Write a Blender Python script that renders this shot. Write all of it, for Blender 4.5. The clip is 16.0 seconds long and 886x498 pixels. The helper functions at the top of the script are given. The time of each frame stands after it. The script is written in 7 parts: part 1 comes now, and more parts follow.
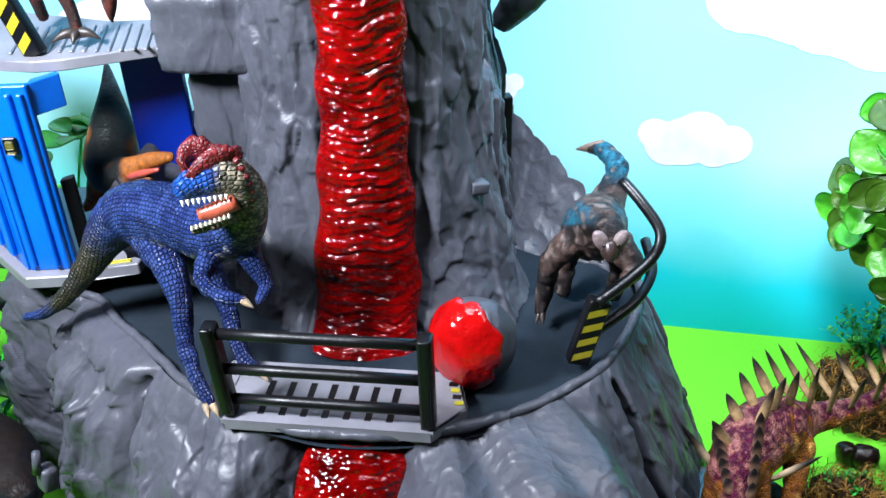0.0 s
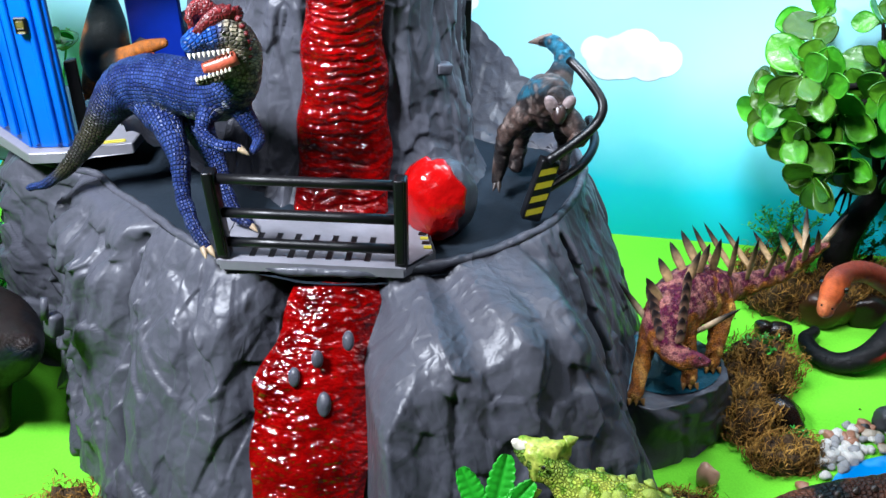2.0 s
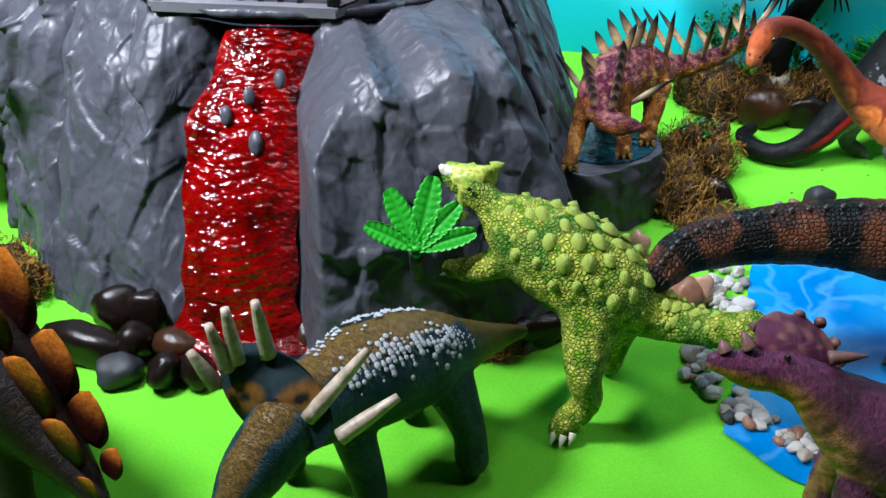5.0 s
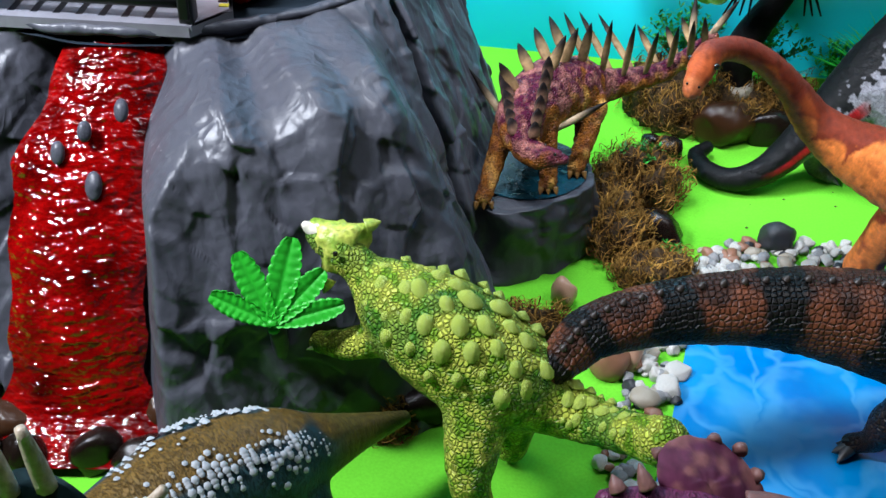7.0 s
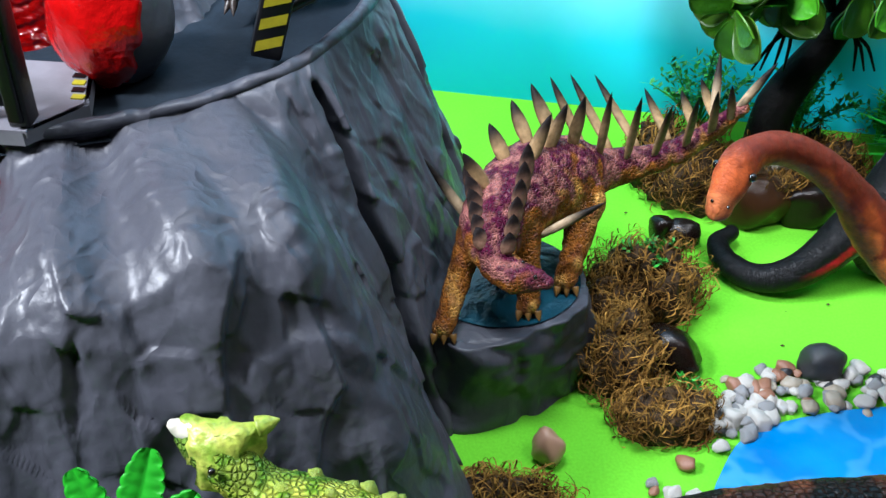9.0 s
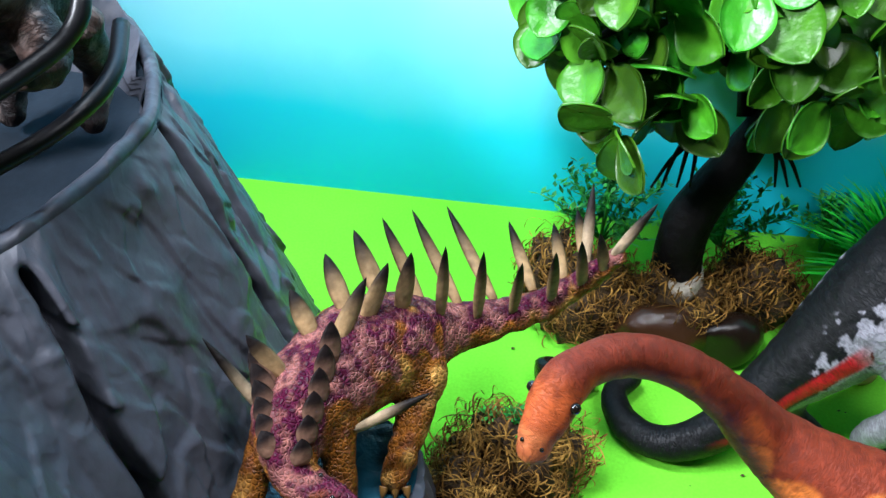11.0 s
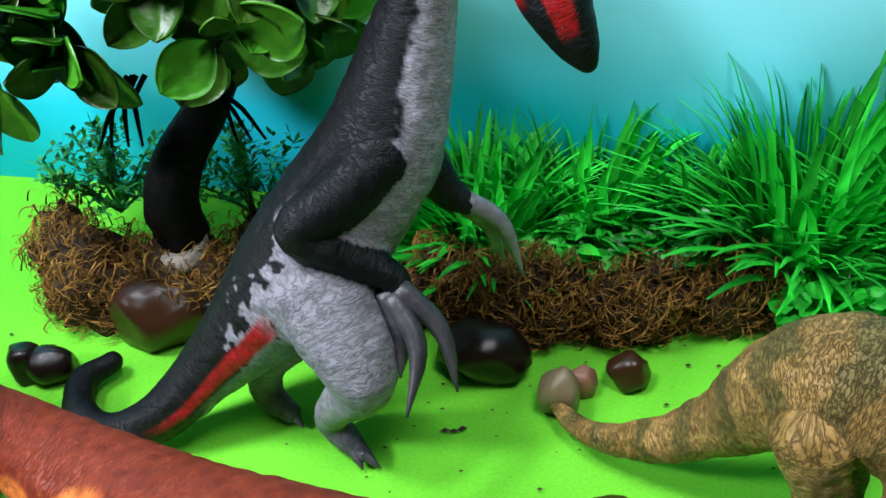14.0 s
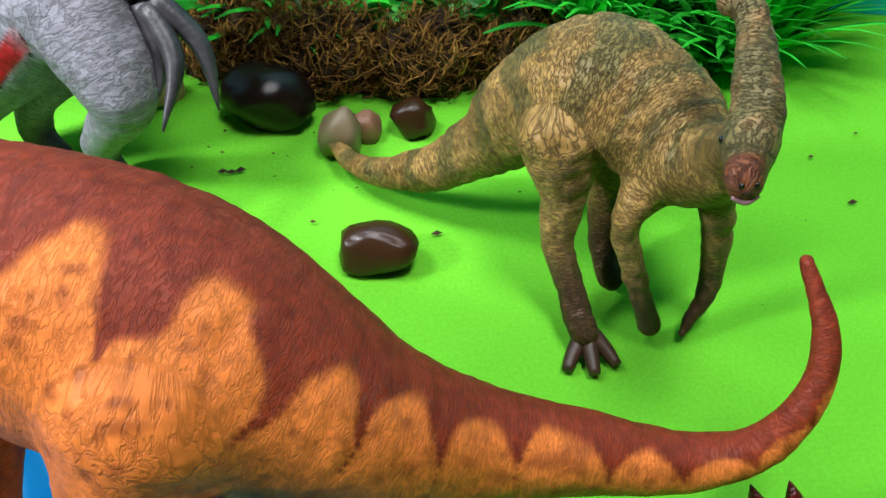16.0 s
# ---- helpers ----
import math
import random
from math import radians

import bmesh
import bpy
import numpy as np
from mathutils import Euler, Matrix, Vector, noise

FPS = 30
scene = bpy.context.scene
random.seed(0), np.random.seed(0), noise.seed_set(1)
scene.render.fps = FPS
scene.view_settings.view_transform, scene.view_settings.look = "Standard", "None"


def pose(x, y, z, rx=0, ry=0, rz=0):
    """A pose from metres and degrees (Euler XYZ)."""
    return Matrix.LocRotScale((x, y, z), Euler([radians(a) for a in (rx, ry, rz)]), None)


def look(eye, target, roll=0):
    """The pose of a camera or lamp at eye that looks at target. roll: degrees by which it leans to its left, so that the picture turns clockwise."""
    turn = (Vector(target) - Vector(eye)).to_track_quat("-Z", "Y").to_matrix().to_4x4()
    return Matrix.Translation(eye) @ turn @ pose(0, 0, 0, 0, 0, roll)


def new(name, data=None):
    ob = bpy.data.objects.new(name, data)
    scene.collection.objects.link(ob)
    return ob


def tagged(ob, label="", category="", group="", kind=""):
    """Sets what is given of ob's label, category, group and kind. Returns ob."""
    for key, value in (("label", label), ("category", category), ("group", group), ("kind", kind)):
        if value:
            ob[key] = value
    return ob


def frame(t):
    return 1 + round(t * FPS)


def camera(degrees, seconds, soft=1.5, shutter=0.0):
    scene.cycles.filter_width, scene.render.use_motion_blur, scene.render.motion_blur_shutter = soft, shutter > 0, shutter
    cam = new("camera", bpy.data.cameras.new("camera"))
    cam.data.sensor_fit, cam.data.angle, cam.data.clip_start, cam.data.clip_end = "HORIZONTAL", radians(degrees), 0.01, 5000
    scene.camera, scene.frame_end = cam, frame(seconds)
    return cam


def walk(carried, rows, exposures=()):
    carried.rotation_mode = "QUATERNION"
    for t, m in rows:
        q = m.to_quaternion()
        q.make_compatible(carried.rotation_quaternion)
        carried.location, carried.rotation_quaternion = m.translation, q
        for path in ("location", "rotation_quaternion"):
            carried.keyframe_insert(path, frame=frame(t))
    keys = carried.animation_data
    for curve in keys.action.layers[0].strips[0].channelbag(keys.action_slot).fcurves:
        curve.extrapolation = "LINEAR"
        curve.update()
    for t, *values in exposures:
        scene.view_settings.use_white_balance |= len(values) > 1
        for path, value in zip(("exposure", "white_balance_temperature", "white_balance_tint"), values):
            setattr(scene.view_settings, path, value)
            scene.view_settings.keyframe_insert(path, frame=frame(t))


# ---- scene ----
cam = camera(45.6, 16.0)
PATH = [
    (0, (0.138, 0.18, 0.465), (0.009, 1.85, -0.629), -3.3),
    (0.5, (0.131, 0.156, 0.466), (0.04, 1.832, -0.622), -2.7),
    (1, (0.13, 0.129, 0.462), (0.063, 1.809, -0.62), -2.0),
    (1.5, (0.126, 0.105, 0.453), (0.094, 1.788, -0.626), -1.2),
    (2, (0.124, 0.084, 0.441), (0.115, 1.763, -0.646), -0.8),
    (2.5, (0.126, 0.064, 0.429), (0.133, 1.739, -0.665), -0.6),
    (3, (0.129, 0.047, 0.417), (0.153, 1.715, -0.686), -0.2),
    (3.5, (0.136, 0.034, 0.407), (0.159, 1.682, -0.727), -0.1),
    (4, (0.133, 0.02, 0.384), (0.182, 1.661, -0.758), 0.3),
    (4.2, (0.133, 0.016, 0.372), (0.183, 1.659, -0.767), 0.3),
    (6.3, (0.185, 0.075, 0.355), (0.205, 1.636, -0.895), 0.9),
    (6.5, (0.191, 0.088, 0.353), (0.213, 1.651, -0.894), 0.7),
    (7, (0.199, 0.117, 0.351), (0.238, 1.681, -0.896), 1.2),
    (7.5, (0.208, 0.149, 0.347), (0.246, 1.709, -0.904), 1.1),
    (8, (0.218, 0.185, 0.339), (0.246, 1.735, -0.924), 0.9),
    (8.2, (0.22, 0.199, 0.336), (0.245, 1.746, -0.931), 0.9),
    (10.3, (0.248, 0.321, 0.315), (0.272, 1.86, -0.962), 0.5),
    (10.5, (0.26, 0.331, 0.316), (0.274, 1.87, -0.961), 0.1),
    (11, (0.296, 0.352, 0.319), (0.282, 1.894, -0.955), -0.6),
    (11.5, (0.333, 0.364, 0.324), (0.292, 1.917, -0.934), -2.0),
    (12, (0.376, 0.373, 0.325), (0.296, 1.936, -0.921), -3.6),
    (12.5, (0.412, 0.375, 0.317), (0.34, 1.952, -0.91), -4.0),
    (13, (0.442, 0.38, 0.31), (0.386, 1.941, -0.939), -4.1),
    (13.5, (0.471, 0.384, 0.297), (0.427, 1.924, -0.978), -4.0),
    (14, (0.502, 0.379, 0.278), (0.443, 1.909, -1.008), -4.3),
    (14.5, (0.52, 0.37, 0.261), (0.474, 1.889, -1.04), -3.8),
    (15, (0.529, 0.36, 0.25), (0.52, 1.855, -1.079), -2.5),
    (15.5, (0.534, 0.353, 0.242), (0.587, 1.802, -1.136), -0.6),
    (16, (0.538, 0.345, 0.236), (0.669, 1.733, -1.198), 1.3),
]
walk(cam, [(t, look(eye, target, roll)) for t, eye, target, roll in PATH],
     [(0, -1.38, 5950, 10), (4, -1.40, 5950, 10), (8, -1.34, 5950, 10), (11, -1.26, 5950, 10), (13.3, -1.40, 5950, 10), (14.5, -1.34, 6050, 10), (16, -1.14, 6200, 10)])


# ---------------------------------------------------------------- light
world = bpy.data.worlds.new("world")
scene.world = world
world.use_nodes = True
world.node_tree.nodes["Background"].inputs[0].default_value = (0.75, 0.85, 1.0, 1)
world.node_tree.nodes["Background"].inputs[1].default_value = 0.004


def lamp(name, eye, target, size, watts, colour, spread=180):
    data = bpy.data.lights.new(name, "AREA")
    data.spread = radians(spread)
    data.shape, data.size, data.energy, data.color = "DISK", size, watts, colour
    ob = new(name, data)
    ob.matrix_world = look(eye, target)
    return tagged(ob, "round studio softbox lamp above the display", "lamp", kind="structure")


lamp("studio_lamp_key", (-0.21, 0.39, 0.56), (-0.02, 0.60, 0.24), 0.12, 16.5, (0.96, 0.97, 1.0), 150)
lamp("studio_lamp_top", (0.04, 0.58, 1.15), (0.30, 0.60, 0.0), 0.22, 8.0, (0.98, 0.99, 1.0))
lamp("studio_lamp_front", (0.68, 0.38, 0.95), (0.63, 0.55, 0.03), 0.24, 2.9, (1.0, 0.98, 0.96), 75)
lamp("studio_lamp_back", (0.23, 0.58, 0.56), (0.27, 0.80, 0.24), 0.12, 5.4, (0.93, 0.97, 1.0), 105)


# ---------------------------------------------------------------- noise and meshes
def hash3(i, j, k):
    n = (i * 73856093) ^ (j * 19349663) ^ (k * 83492791)
    n = (n ^ (n >> 13)) * 1274126177
    return ((n ^ (n >> 16)) & 0xFFFF) / 65535.0


def vnoise(p, size):
    """Smooth noise, 0 to 1, at places p (n x 3), with lumps of that size."""
    q = np.asarray(p, float) / size + 1000.0
    i = np.floor(q).astype(np.int64)
    f = q - i
    f = f * f * (3 - 2 * f)
    out = 0
    for a in (0, 1):
        for b in (0, 1):
            for c in (0, 1):
                w = (f[:, 0] if a else 1 - f[:, 0]) * (f[:, 1] if b else 1 - f[:, 1]) * (f[:, 2] if c else 1 - f[:, 2])
                out = out + w * hash3(i[:, 0] + a, i[:, 1] + b, i[:, 2] + c)
    return out


def crumple(p, size):
    """Creases like crumpled foil, 0 to 1."""
    w = np.stack([vnoise(p + 5.1, size * 2.1), vnoise(p + 9.7, size * 2.1), vnoise(p + 2.3, size * 2.1)], 1)
    a = np.abs(2 * vnoise(p + w * size * 1.6, size) - 1)
    b = np.abs(2 * vnoise(p + w * size, size * 0.45) - 1)
    return 0.7 * a + 0.3 * b


def finish(ob, mat, parent, label):
    if mat:
        ob.data.materials.append(mat)
    if parent:
        ob.parent = parent
    if label:
        ob["label"] = label
    return ob


def part(name, bm, mat, parent=None, label="", smooth=True):
    me = bpy.data.meshes.new(name)
    bmesh.ops.recalc_face_normals(bm, faces=bm.faces[:])
    bm.to_mesh(me)
    bm.free()
    if smooth:
        me.shade_smooth()
    return finish(new(name, me), mat, parent, label)


def raw(name, verts, faces, mat, parent=None, label="", smooth=True, colours=None, wrap=None):
    me = bpy.data.meshes.new(name)
    me.from_pydata([tuple(v) for v in verts], [], [tuple(f) for f in faces])
    if smooth:
        me.shade_smooth()
    if colours is not None:
        at = me.color_attributes.new("paint", "FLOAT_COLOR", "POINT")
        at.data.foreach_set("color", np.c_[colours, np.ones(len(colours))].astype(np.float32).ravel())
    if wrap is not None:
        me.attributes.new("wrap", "FLOAT_VECTOR", "POINT").data.foreach_set("vector", np.asarray(wrap, np.float32).ravel())
    return finish(new(name, me), mat, parent, label)


def thing(name, label, category, at=(0, 0, 0), group="", kind=""):
    ob = new(name)
    ob.location = at
    ob.empty_display_size = 0.01
    return tagged(ob, label, category, group, kind)


def sheet(fn, us, vs, closed=False):
    """Verts and faces of the surface fn(U, V) -> n x 3 over two rows of parameters."""
    U, V = np.meshgrid(us, vs, indexing="ij")
    P = fn(U.ravel(), V.ravel())
    n, m = len(us), len(vs)
    i = np.arange(n if closed else n - 1)[:, None]
    j = np.arange(m - 1)[None, :]
    a, b = i * m + j, ((i + 1) % n) * m + j
    return P, np.stack([a, b, b + 1, a + 1], -1).reshape(-1, 4)


def box(bm, lo, hi, bevel=0.0, m=None):
    r = bmesh.ops.create_cube(bm, size=1.0)
    c = [(a + b) / 2 for a, b in zip(lo, hi)]
    s = [b - a for a, b in zip(lo, hi)]
    t = Matrix.Translation(c) @ Matrix.Diagonal((*s, 1))
    bmesh.ops.transform(bm, matrix=(m @ t) if m else t, verts=r["verts"])
    if bevel:
        es = list({e for v in r["verts"] for e in v.link_edges})
        bmesh.ops.bevel(bm, geom=es, offset=bevel, segments=2, affect="EDGES", profile=0.6)
    return bm


def spline(points, n):
    """n places along a smooth curve through the points (rows of 3 or 4 numbers)."""
    p = np.array(points, float)
    if len(p) == 2:
        t = np.linspace(0, 1, n)[:, None]
        return p[0] * (1 - t) + p[1] * t
    q = np.vstack([2 * p[0] - p[1], p, 2 * p[-1] - p[-2]])
    out = []
    for t in np.linspace(0, len(p) - 1 - 1e-6, n):
        i = int(t)
        f = t - i
        a, b, c, d = q[i:i + 4]
        out.append(0.5 * (2 * b + (c - a) * f + (2 * a - 5 * b + 4 * c - d) * f * f + (3 * b - a - 3 * c + d) * f ** 3))
    return np.array(out)


def tube(points, n=16, sides=8, verts=None, faces=None, squash=1.0):
    """A round bar along rows of x, y, z, radius. Returns verts, faces."""
    s = spline(points, n)
    c, r = s[:, :3], np.maximum(s[:, 3], 1e-5)
    tan = np.gradient(c, axis=0)
    tan /= np.linalg.norm(tan, axis=1)[:, None] + 1e-12
    up = np.array([0.0, 0, 1]) if abs(tan[:, 2]).mean() < 0.8 else np.array([0.0, 1, 0])
    V, Fc = [], []
    for k in range(n):
        x = np.cross(tan[k], up)
        x /= np.linalg.norm(x) + 1e-12
        y = np.cross(x, tan[k])
        for a in range(sides):
            w = 2 * math.pi * a / sides
            V.append(c[k] + r[k] * (math.cos(w) * x * squash + math.sin(w) * y))
    for k in range(n - 1):
        for a in range(sides):
            b = (a + 1) % sides
            Fc.append((k * sides + a, k * sides + b, (k + 1) * sides + b, (k + 1) * sides + a))
    Fc.append(tuple(range(sides))[::-1])
    Fc.append(tuple((n - 1) * sides + a for a in range(sides)))
    return np.array(V), Fc


def join(pieces):
    V, Fc, n = [], [], 0
    for v, f in pieces:
        V.append(np.asarray(v))
        Fc += [tuple(i + n for i in q) for q in f]
        n += len(v)
    return np.vstack(V), Fc


def nets(f, origin, h):
    """The surface f = 0 of a field on a grid, as verts and quads (inside is negative)."""
    s = f < 0
    nx, ny, nz = f.shape
    cnt = np.zeros((nx - 1, ny - 1, nz - 1), int)
    corners = [(a, b, c) for a in (0, 1) for b in (0, 1) for c in (0, 1)]
    for a, b, c in corners:
        cnt += s[a:nx - 1 + a, b:ny - 1 + b, c:nz - 1 + c]
    act = np.argwhere((cnt > 0) & (cnt < 8))
    pos, num = np.zeros((len(act), 3)), np.zeros(len(act))
    for p in corners:
        for ax in range(3):
            if p[ax]:
                continue
            q = list(p)
            q[ax] = 1
            A, B = act + p, act + q
            fa, fb = f[A[:, 0], A[:, 1], A[:, 2]], f[B[:, 0], B[:, 1], B[:, 2]]
            m = (fa < 0) != (fb < 0)
            t = fa[m] / (fa[m] - fb[m])
            pos[m] += A[m] + t[:, None] * (np.array(q) - p)
            num[m] += 1
    verts = origin + pos / num[:, None] * h
    idx = -np.ones((nx - 1, ny - 1, nz - 1), int)
    idx[act[:, 0], act[:, 1], act[:, 2]] = np.arange(len(act))
    quads = []
    for ax in range(3):
        o1, o2 = (ax + 1) % 3, (ax + 2) % 3
        lo, hi = [slice(None)] * 3, [slice(None)] * 3
        lo[ax], hi[ax] = slice(0, -1), slice(1, None)
        a, b = s[tuple(lo)], s[tuple(hi)]
        e = np.argwhere(a != b)
        e = e[(e[:, o1] > 0) & (e[:, o2] > 0) & (e[:, o1] < f.shape[o1] - 1) & (e[:, o2] < f.shape[o2] - 1)]
        d1, d2 = np.eye(3, dtype=int)[o1], np.eye(3, dtype=int)[o2]
        c = [e - d1 - d2, e - d2, e, e - d1]
        q = np.stack([idx[k[:, 0], k[:, 1], k[:, 2]] for k in c], 1)
        flip = ~a[e[:, 0], e[:, 1], e[:, 2]]
        q[flip] = q[flip][:, ::-1]
        quads.append(q)
    return verts, np.vstack(quads)


def sculpt(bones, h=0.0014, k=0.004, group=None):
    """One skin over round bones, rows of (x, y, z, r) to (x, y, z, r); the groups (spine and limbs) are melted together. Returns
    verts, faces, nearest bone and the share along it."""
    B = np.array(bones, float)
    group = np.zeros(len(B), int) if group is None else np.array(group)
    pts = np.vstack([B[:, :4], B[:, 4:8]])
    lo = (pts[:, :3] - pts[:, 3:4]).min(0) - 3 * h - k
    hi = (pts[:, :3] + pts[:, 3:4]).max(0) + 3 * h + k
    n = np.ceil((hi - lo) / h).astype(int) + 1
    f = np.full(n, 0.05, np.float32)
    for g in np.unique(group):
        C = B[group == g]
        ends = np.vstack([C[:, :4], C[:, 4:8]])
        m = 2.5 * k + 2 * h
        i0 = np.maximum((((ends[:, :3] - ends[:, 3:4]).min(0) - m - lo) / h).astype(int), 0)
        i1 = np.minimum((((ends[:, :3] + ends[:, 3:4]).max(0) + m - lo) / h).astype(int) + 2, n)
        one = np.full(i1 - i0, 0.05, np.float32)
        for b in C:
            p, r0, q, r1 = b[:3], b[3], b[4:7], b[7]
            mm = max(r0, r1) + m
            j0 = np.maximum(((np.minimum(p, q) - mm - lo) / h).astype(int), i0)
            j1 = np.minimum(((np.maximum(p, q) + mm - lo) / h).astype(int) + 2, i1)
            ax = [lo[c] + h * np.arange(j0[c], j1[c]) for c in range(3)]
            X, Y, Z = np.meshgrid(*ax, indexing="ij")
            d = q - p
            t = np.clip(((X - p[0]) * d[0] + (Y - p[1]) * d[1] + (Z - p[2]) * d[2]) / (d @ d + 1e-12), 0, 1)
            w = np.sqrt((X - p[0] - t * d[0]) ** 2 + (Y - p[1] - t * d[1]) ** 2 + (Z - p[2] - t * d[2]) ** 2) - (r0 + (r1 - r0) * t)
            sl = tuple(slice(c, e) for c, e in zip(j0 - i0, j1 - i0))
            one[sl] = np.minimum(one[sl], w)
        sl = tuple(slice(c, e) for c, e in zip(i0, i1))
        old = f[sl]
        e = np.maximum(k - np.abs(old - one), 0) / k
        f[sl] = np.minimum(old, one) - e * e * k * 0.25
    V, Q = nets(f, lo, h)
    best, which, share = np.full(len(V), 9.0), np.zeros(len(V), int), np.zeros(len(V))
    for i, b in enumerate(B):
        p, q = b[:3], b[4:7]
        d = q - p
        t = np.clip(((V - p) @ d) / (d @ d + 1e-12), 0, 1)
        g = np.linalg.norm(V - p - t[:, None] * d, axis=1) - (b[3] + (b[7] - b[3]) * t)
        m = g < best
        best[m], which[m], share[m] = g[m], i, t[m]
    return V, Q, which, share


def chain(points, n=None):
    """Bones along a smooth line through rows of x, y, z, r."""
    s = spline(points, n or 3 * len(points))
    s[:, 3] = np.maximum(s[:, 3], 0.0006)
    return [np.r_[a, b] for a, b in zip(s[:-1], s[1:])]


def mix(a, b, t):
    t = np.clip(np.asarray(t, float), 0, 1)[:, None]
    return np.asarray(a, float) * (1 - t) + np.asarray(b, float) * t


def ramp(x, lo, hi):
    t = np.clip((x - lo) / (hi - lo), 0, 1)
    return t * t * (3 - 2 * t)


# ---------------------------------------------------------------- materials
def material(name, colour, rough=0.5, metal=0.0, grain=0.15, size=0.004, bump=0.2, bump_size=0.0015, paint=False, spec=0.5, coat=0.0, kind="noise",
             second=None, second_size=0.03, rough_var=0.1, crevice=0.45, uneven=0.38):
    """A surface with grain at two scales: fine specks, broad patches, and relief of its own size. paint: colour from the mesh's paint layer."""
    m = bpy.data.materials.new(name)
    m.use_nodes = True
    nt = m.node_tree
    N, L = nt.nodes, nt.links
    bs = N["Principled BSDF"]
    co = N.new("ShaderNodeTexCoord")
    fine = N.new("ShaderNodeTexNoise")
    fine.inputs["Scale"].default_value, fine.inputs["Detail"].default_value = 1 / size, 4
    broad = N.new("ShaderNodeTexNoise")
    broad.inputs["Scale"].default_value, broad.inputs["Detail"].default_value = 1 / second_size, 3
    for t in (fine, broad):
        L.new(co.outputs["Object"], t.inputs["Vector"])
    base = N.new("ShaderNodeMix")
    base.data_type = "RGBA"
    base.inputs[6].default_value = (*colour, 1)
    base.inputs[7].default_value = (*(second or [c * 0.75 for c in colour]), 1)
    rampn = N.new("ShaderNodeMapRange")
    rampn.inputs[1].default_value, rampn.inputs[2].default_value = 0.35, 0.7
    L.new(broad.outputs["Fac"], rampn.inputs[0])
    L.new(rampn.outputs[0], base.inputs[0])
    out = base.outputs[2]
    if paint:
        at = N.new("ShaderNodeAttribute")
        at.attribute_name = "paint"
        out = at.outputs["Color"]
    mul = N.new("ShaderNodeMix")
    mul.data_type, mul.blend_type = "RGBA", "MULTIPLY"
    mul.inputs[0].default_value = 1.0
    gr = N.new("ShaderNodeMapRange")
    gr.inputs[1].default_value, gr.inputs[2].default_value = 0.3, 0.7
    gr.inputs[3].default_value, gr.inputs[4].default_value = 1 - grain, 1 + grain
    L.new(fine.outputs["Fac"], gr.inputs[0])
    L.new(out, mul.inputs[6])
    L.new(gr.outputs[0], mul.inputs[7])
    L.new(mul.outputs[2], bs.inputs["Base Color"])
    rv = N.new("ShaderNodeMapRange")
    rv.inputs[3].default_value, rv.inputs[4].default_value = max(rough - rough_var, 0.02), min(rough + rough_var, 1)
    L.new(broad.outputs["Fac"], rv.inputs[0])
    L.new(rv.outputs[0], bs.inputs["Roughness"])
    bs.inputs["Metallic"].default_value = metal
    bs.inputs["Specular IOR Level"].default_value = spec
    bs.inputs["Coat Weight"].default_value = coat
    if bump:
        if kind == "wrinkle":
            src, mp = N.new("ShaderNodeAttribute"), N.new("ShaderNodeMapping")
            src.attribute_name = "wrap"
            mp.inputs["Scale"].default_value = (1.0, 0.28, 1.0)
            L.new(src.outputs["Vector"], mp.inputs["Vector"])
            tex, ab, iv = N.new("ShaderNodeTexNoise"), N.new("ShaderNodeMath"), N.new("ShaderNodeMapRange")
            tex.inputs["Detail"].default_value, tex.inputs["Distortion"].default_value, tex.inputs["Roughness"].default_value = 4, 0.5, 0.6
            ab.operation = "PINGPONG"
            ab.inputs[1].default_value = 0.5
            dbl = N.new("ShaderNodeMath")
            dbl.operation = "MULTIPLY"
            dbl.inputs[1].default_value = 4.0
            L.new(tex.outputs["Fac"], dbl.inputs[0])
            L.new(dbl.outputs[0], ab.inputs[0])
            iv.inputs[1].default_value, iv.inputs[2].default_value = 0.0, 0.28
            L.new(ab.outputs[0], iv.inputs[0])
            h = iv.outputs[0]
        elif kind == "grid":
            src = N.new("ShaderNodeAttribute")
            src.attribute_name = "wrap"
            tex = N.new("ShaderNodeTexVoronoi")
            tex.voronoi_dimensions, tex.feature = "2D", "DISTANCE_TO_EDGE"
            tex.inputs["Randomness"].default_value = uneven
            h = tex.outputs["Distance"]
        elif kind == "noise":
            tex = N.new("ShaderNodeTexNoise")
            tex.inputs["Detail"].default_value = 3
            h = tex.outputs["Fac"]
        else:
            tex = N.new("ShaderNodeTexVoronoi")
            tex.feature = "DISTANCE_TO_EDGE" if kind == "scales" else "F1"
            h = tex.outputs["Distance"]
        tex.inputs["Scale"].default_value = 1 / bump_size
        L.new({"wrinkle": lambda: mp.outputs[0], "grid": lambda: src.outputs["Vector"]}.get(kind, lambda: co.outputs["Object"])(), tex.inputs["Vector"])
        if kind in ("scales", "grid"):
            cl = N.new("ShaderNodeMapRange")
            cl.inputs[2].default_value = 0.25
            L.new(h, cl.inputs[0])
            h = cl.outputs[0]
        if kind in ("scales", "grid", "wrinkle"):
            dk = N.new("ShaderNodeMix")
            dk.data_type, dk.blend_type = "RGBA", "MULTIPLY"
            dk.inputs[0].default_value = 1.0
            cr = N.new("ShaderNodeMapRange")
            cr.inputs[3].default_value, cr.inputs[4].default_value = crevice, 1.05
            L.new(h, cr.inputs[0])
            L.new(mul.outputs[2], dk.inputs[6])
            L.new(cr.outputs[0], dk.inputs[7])
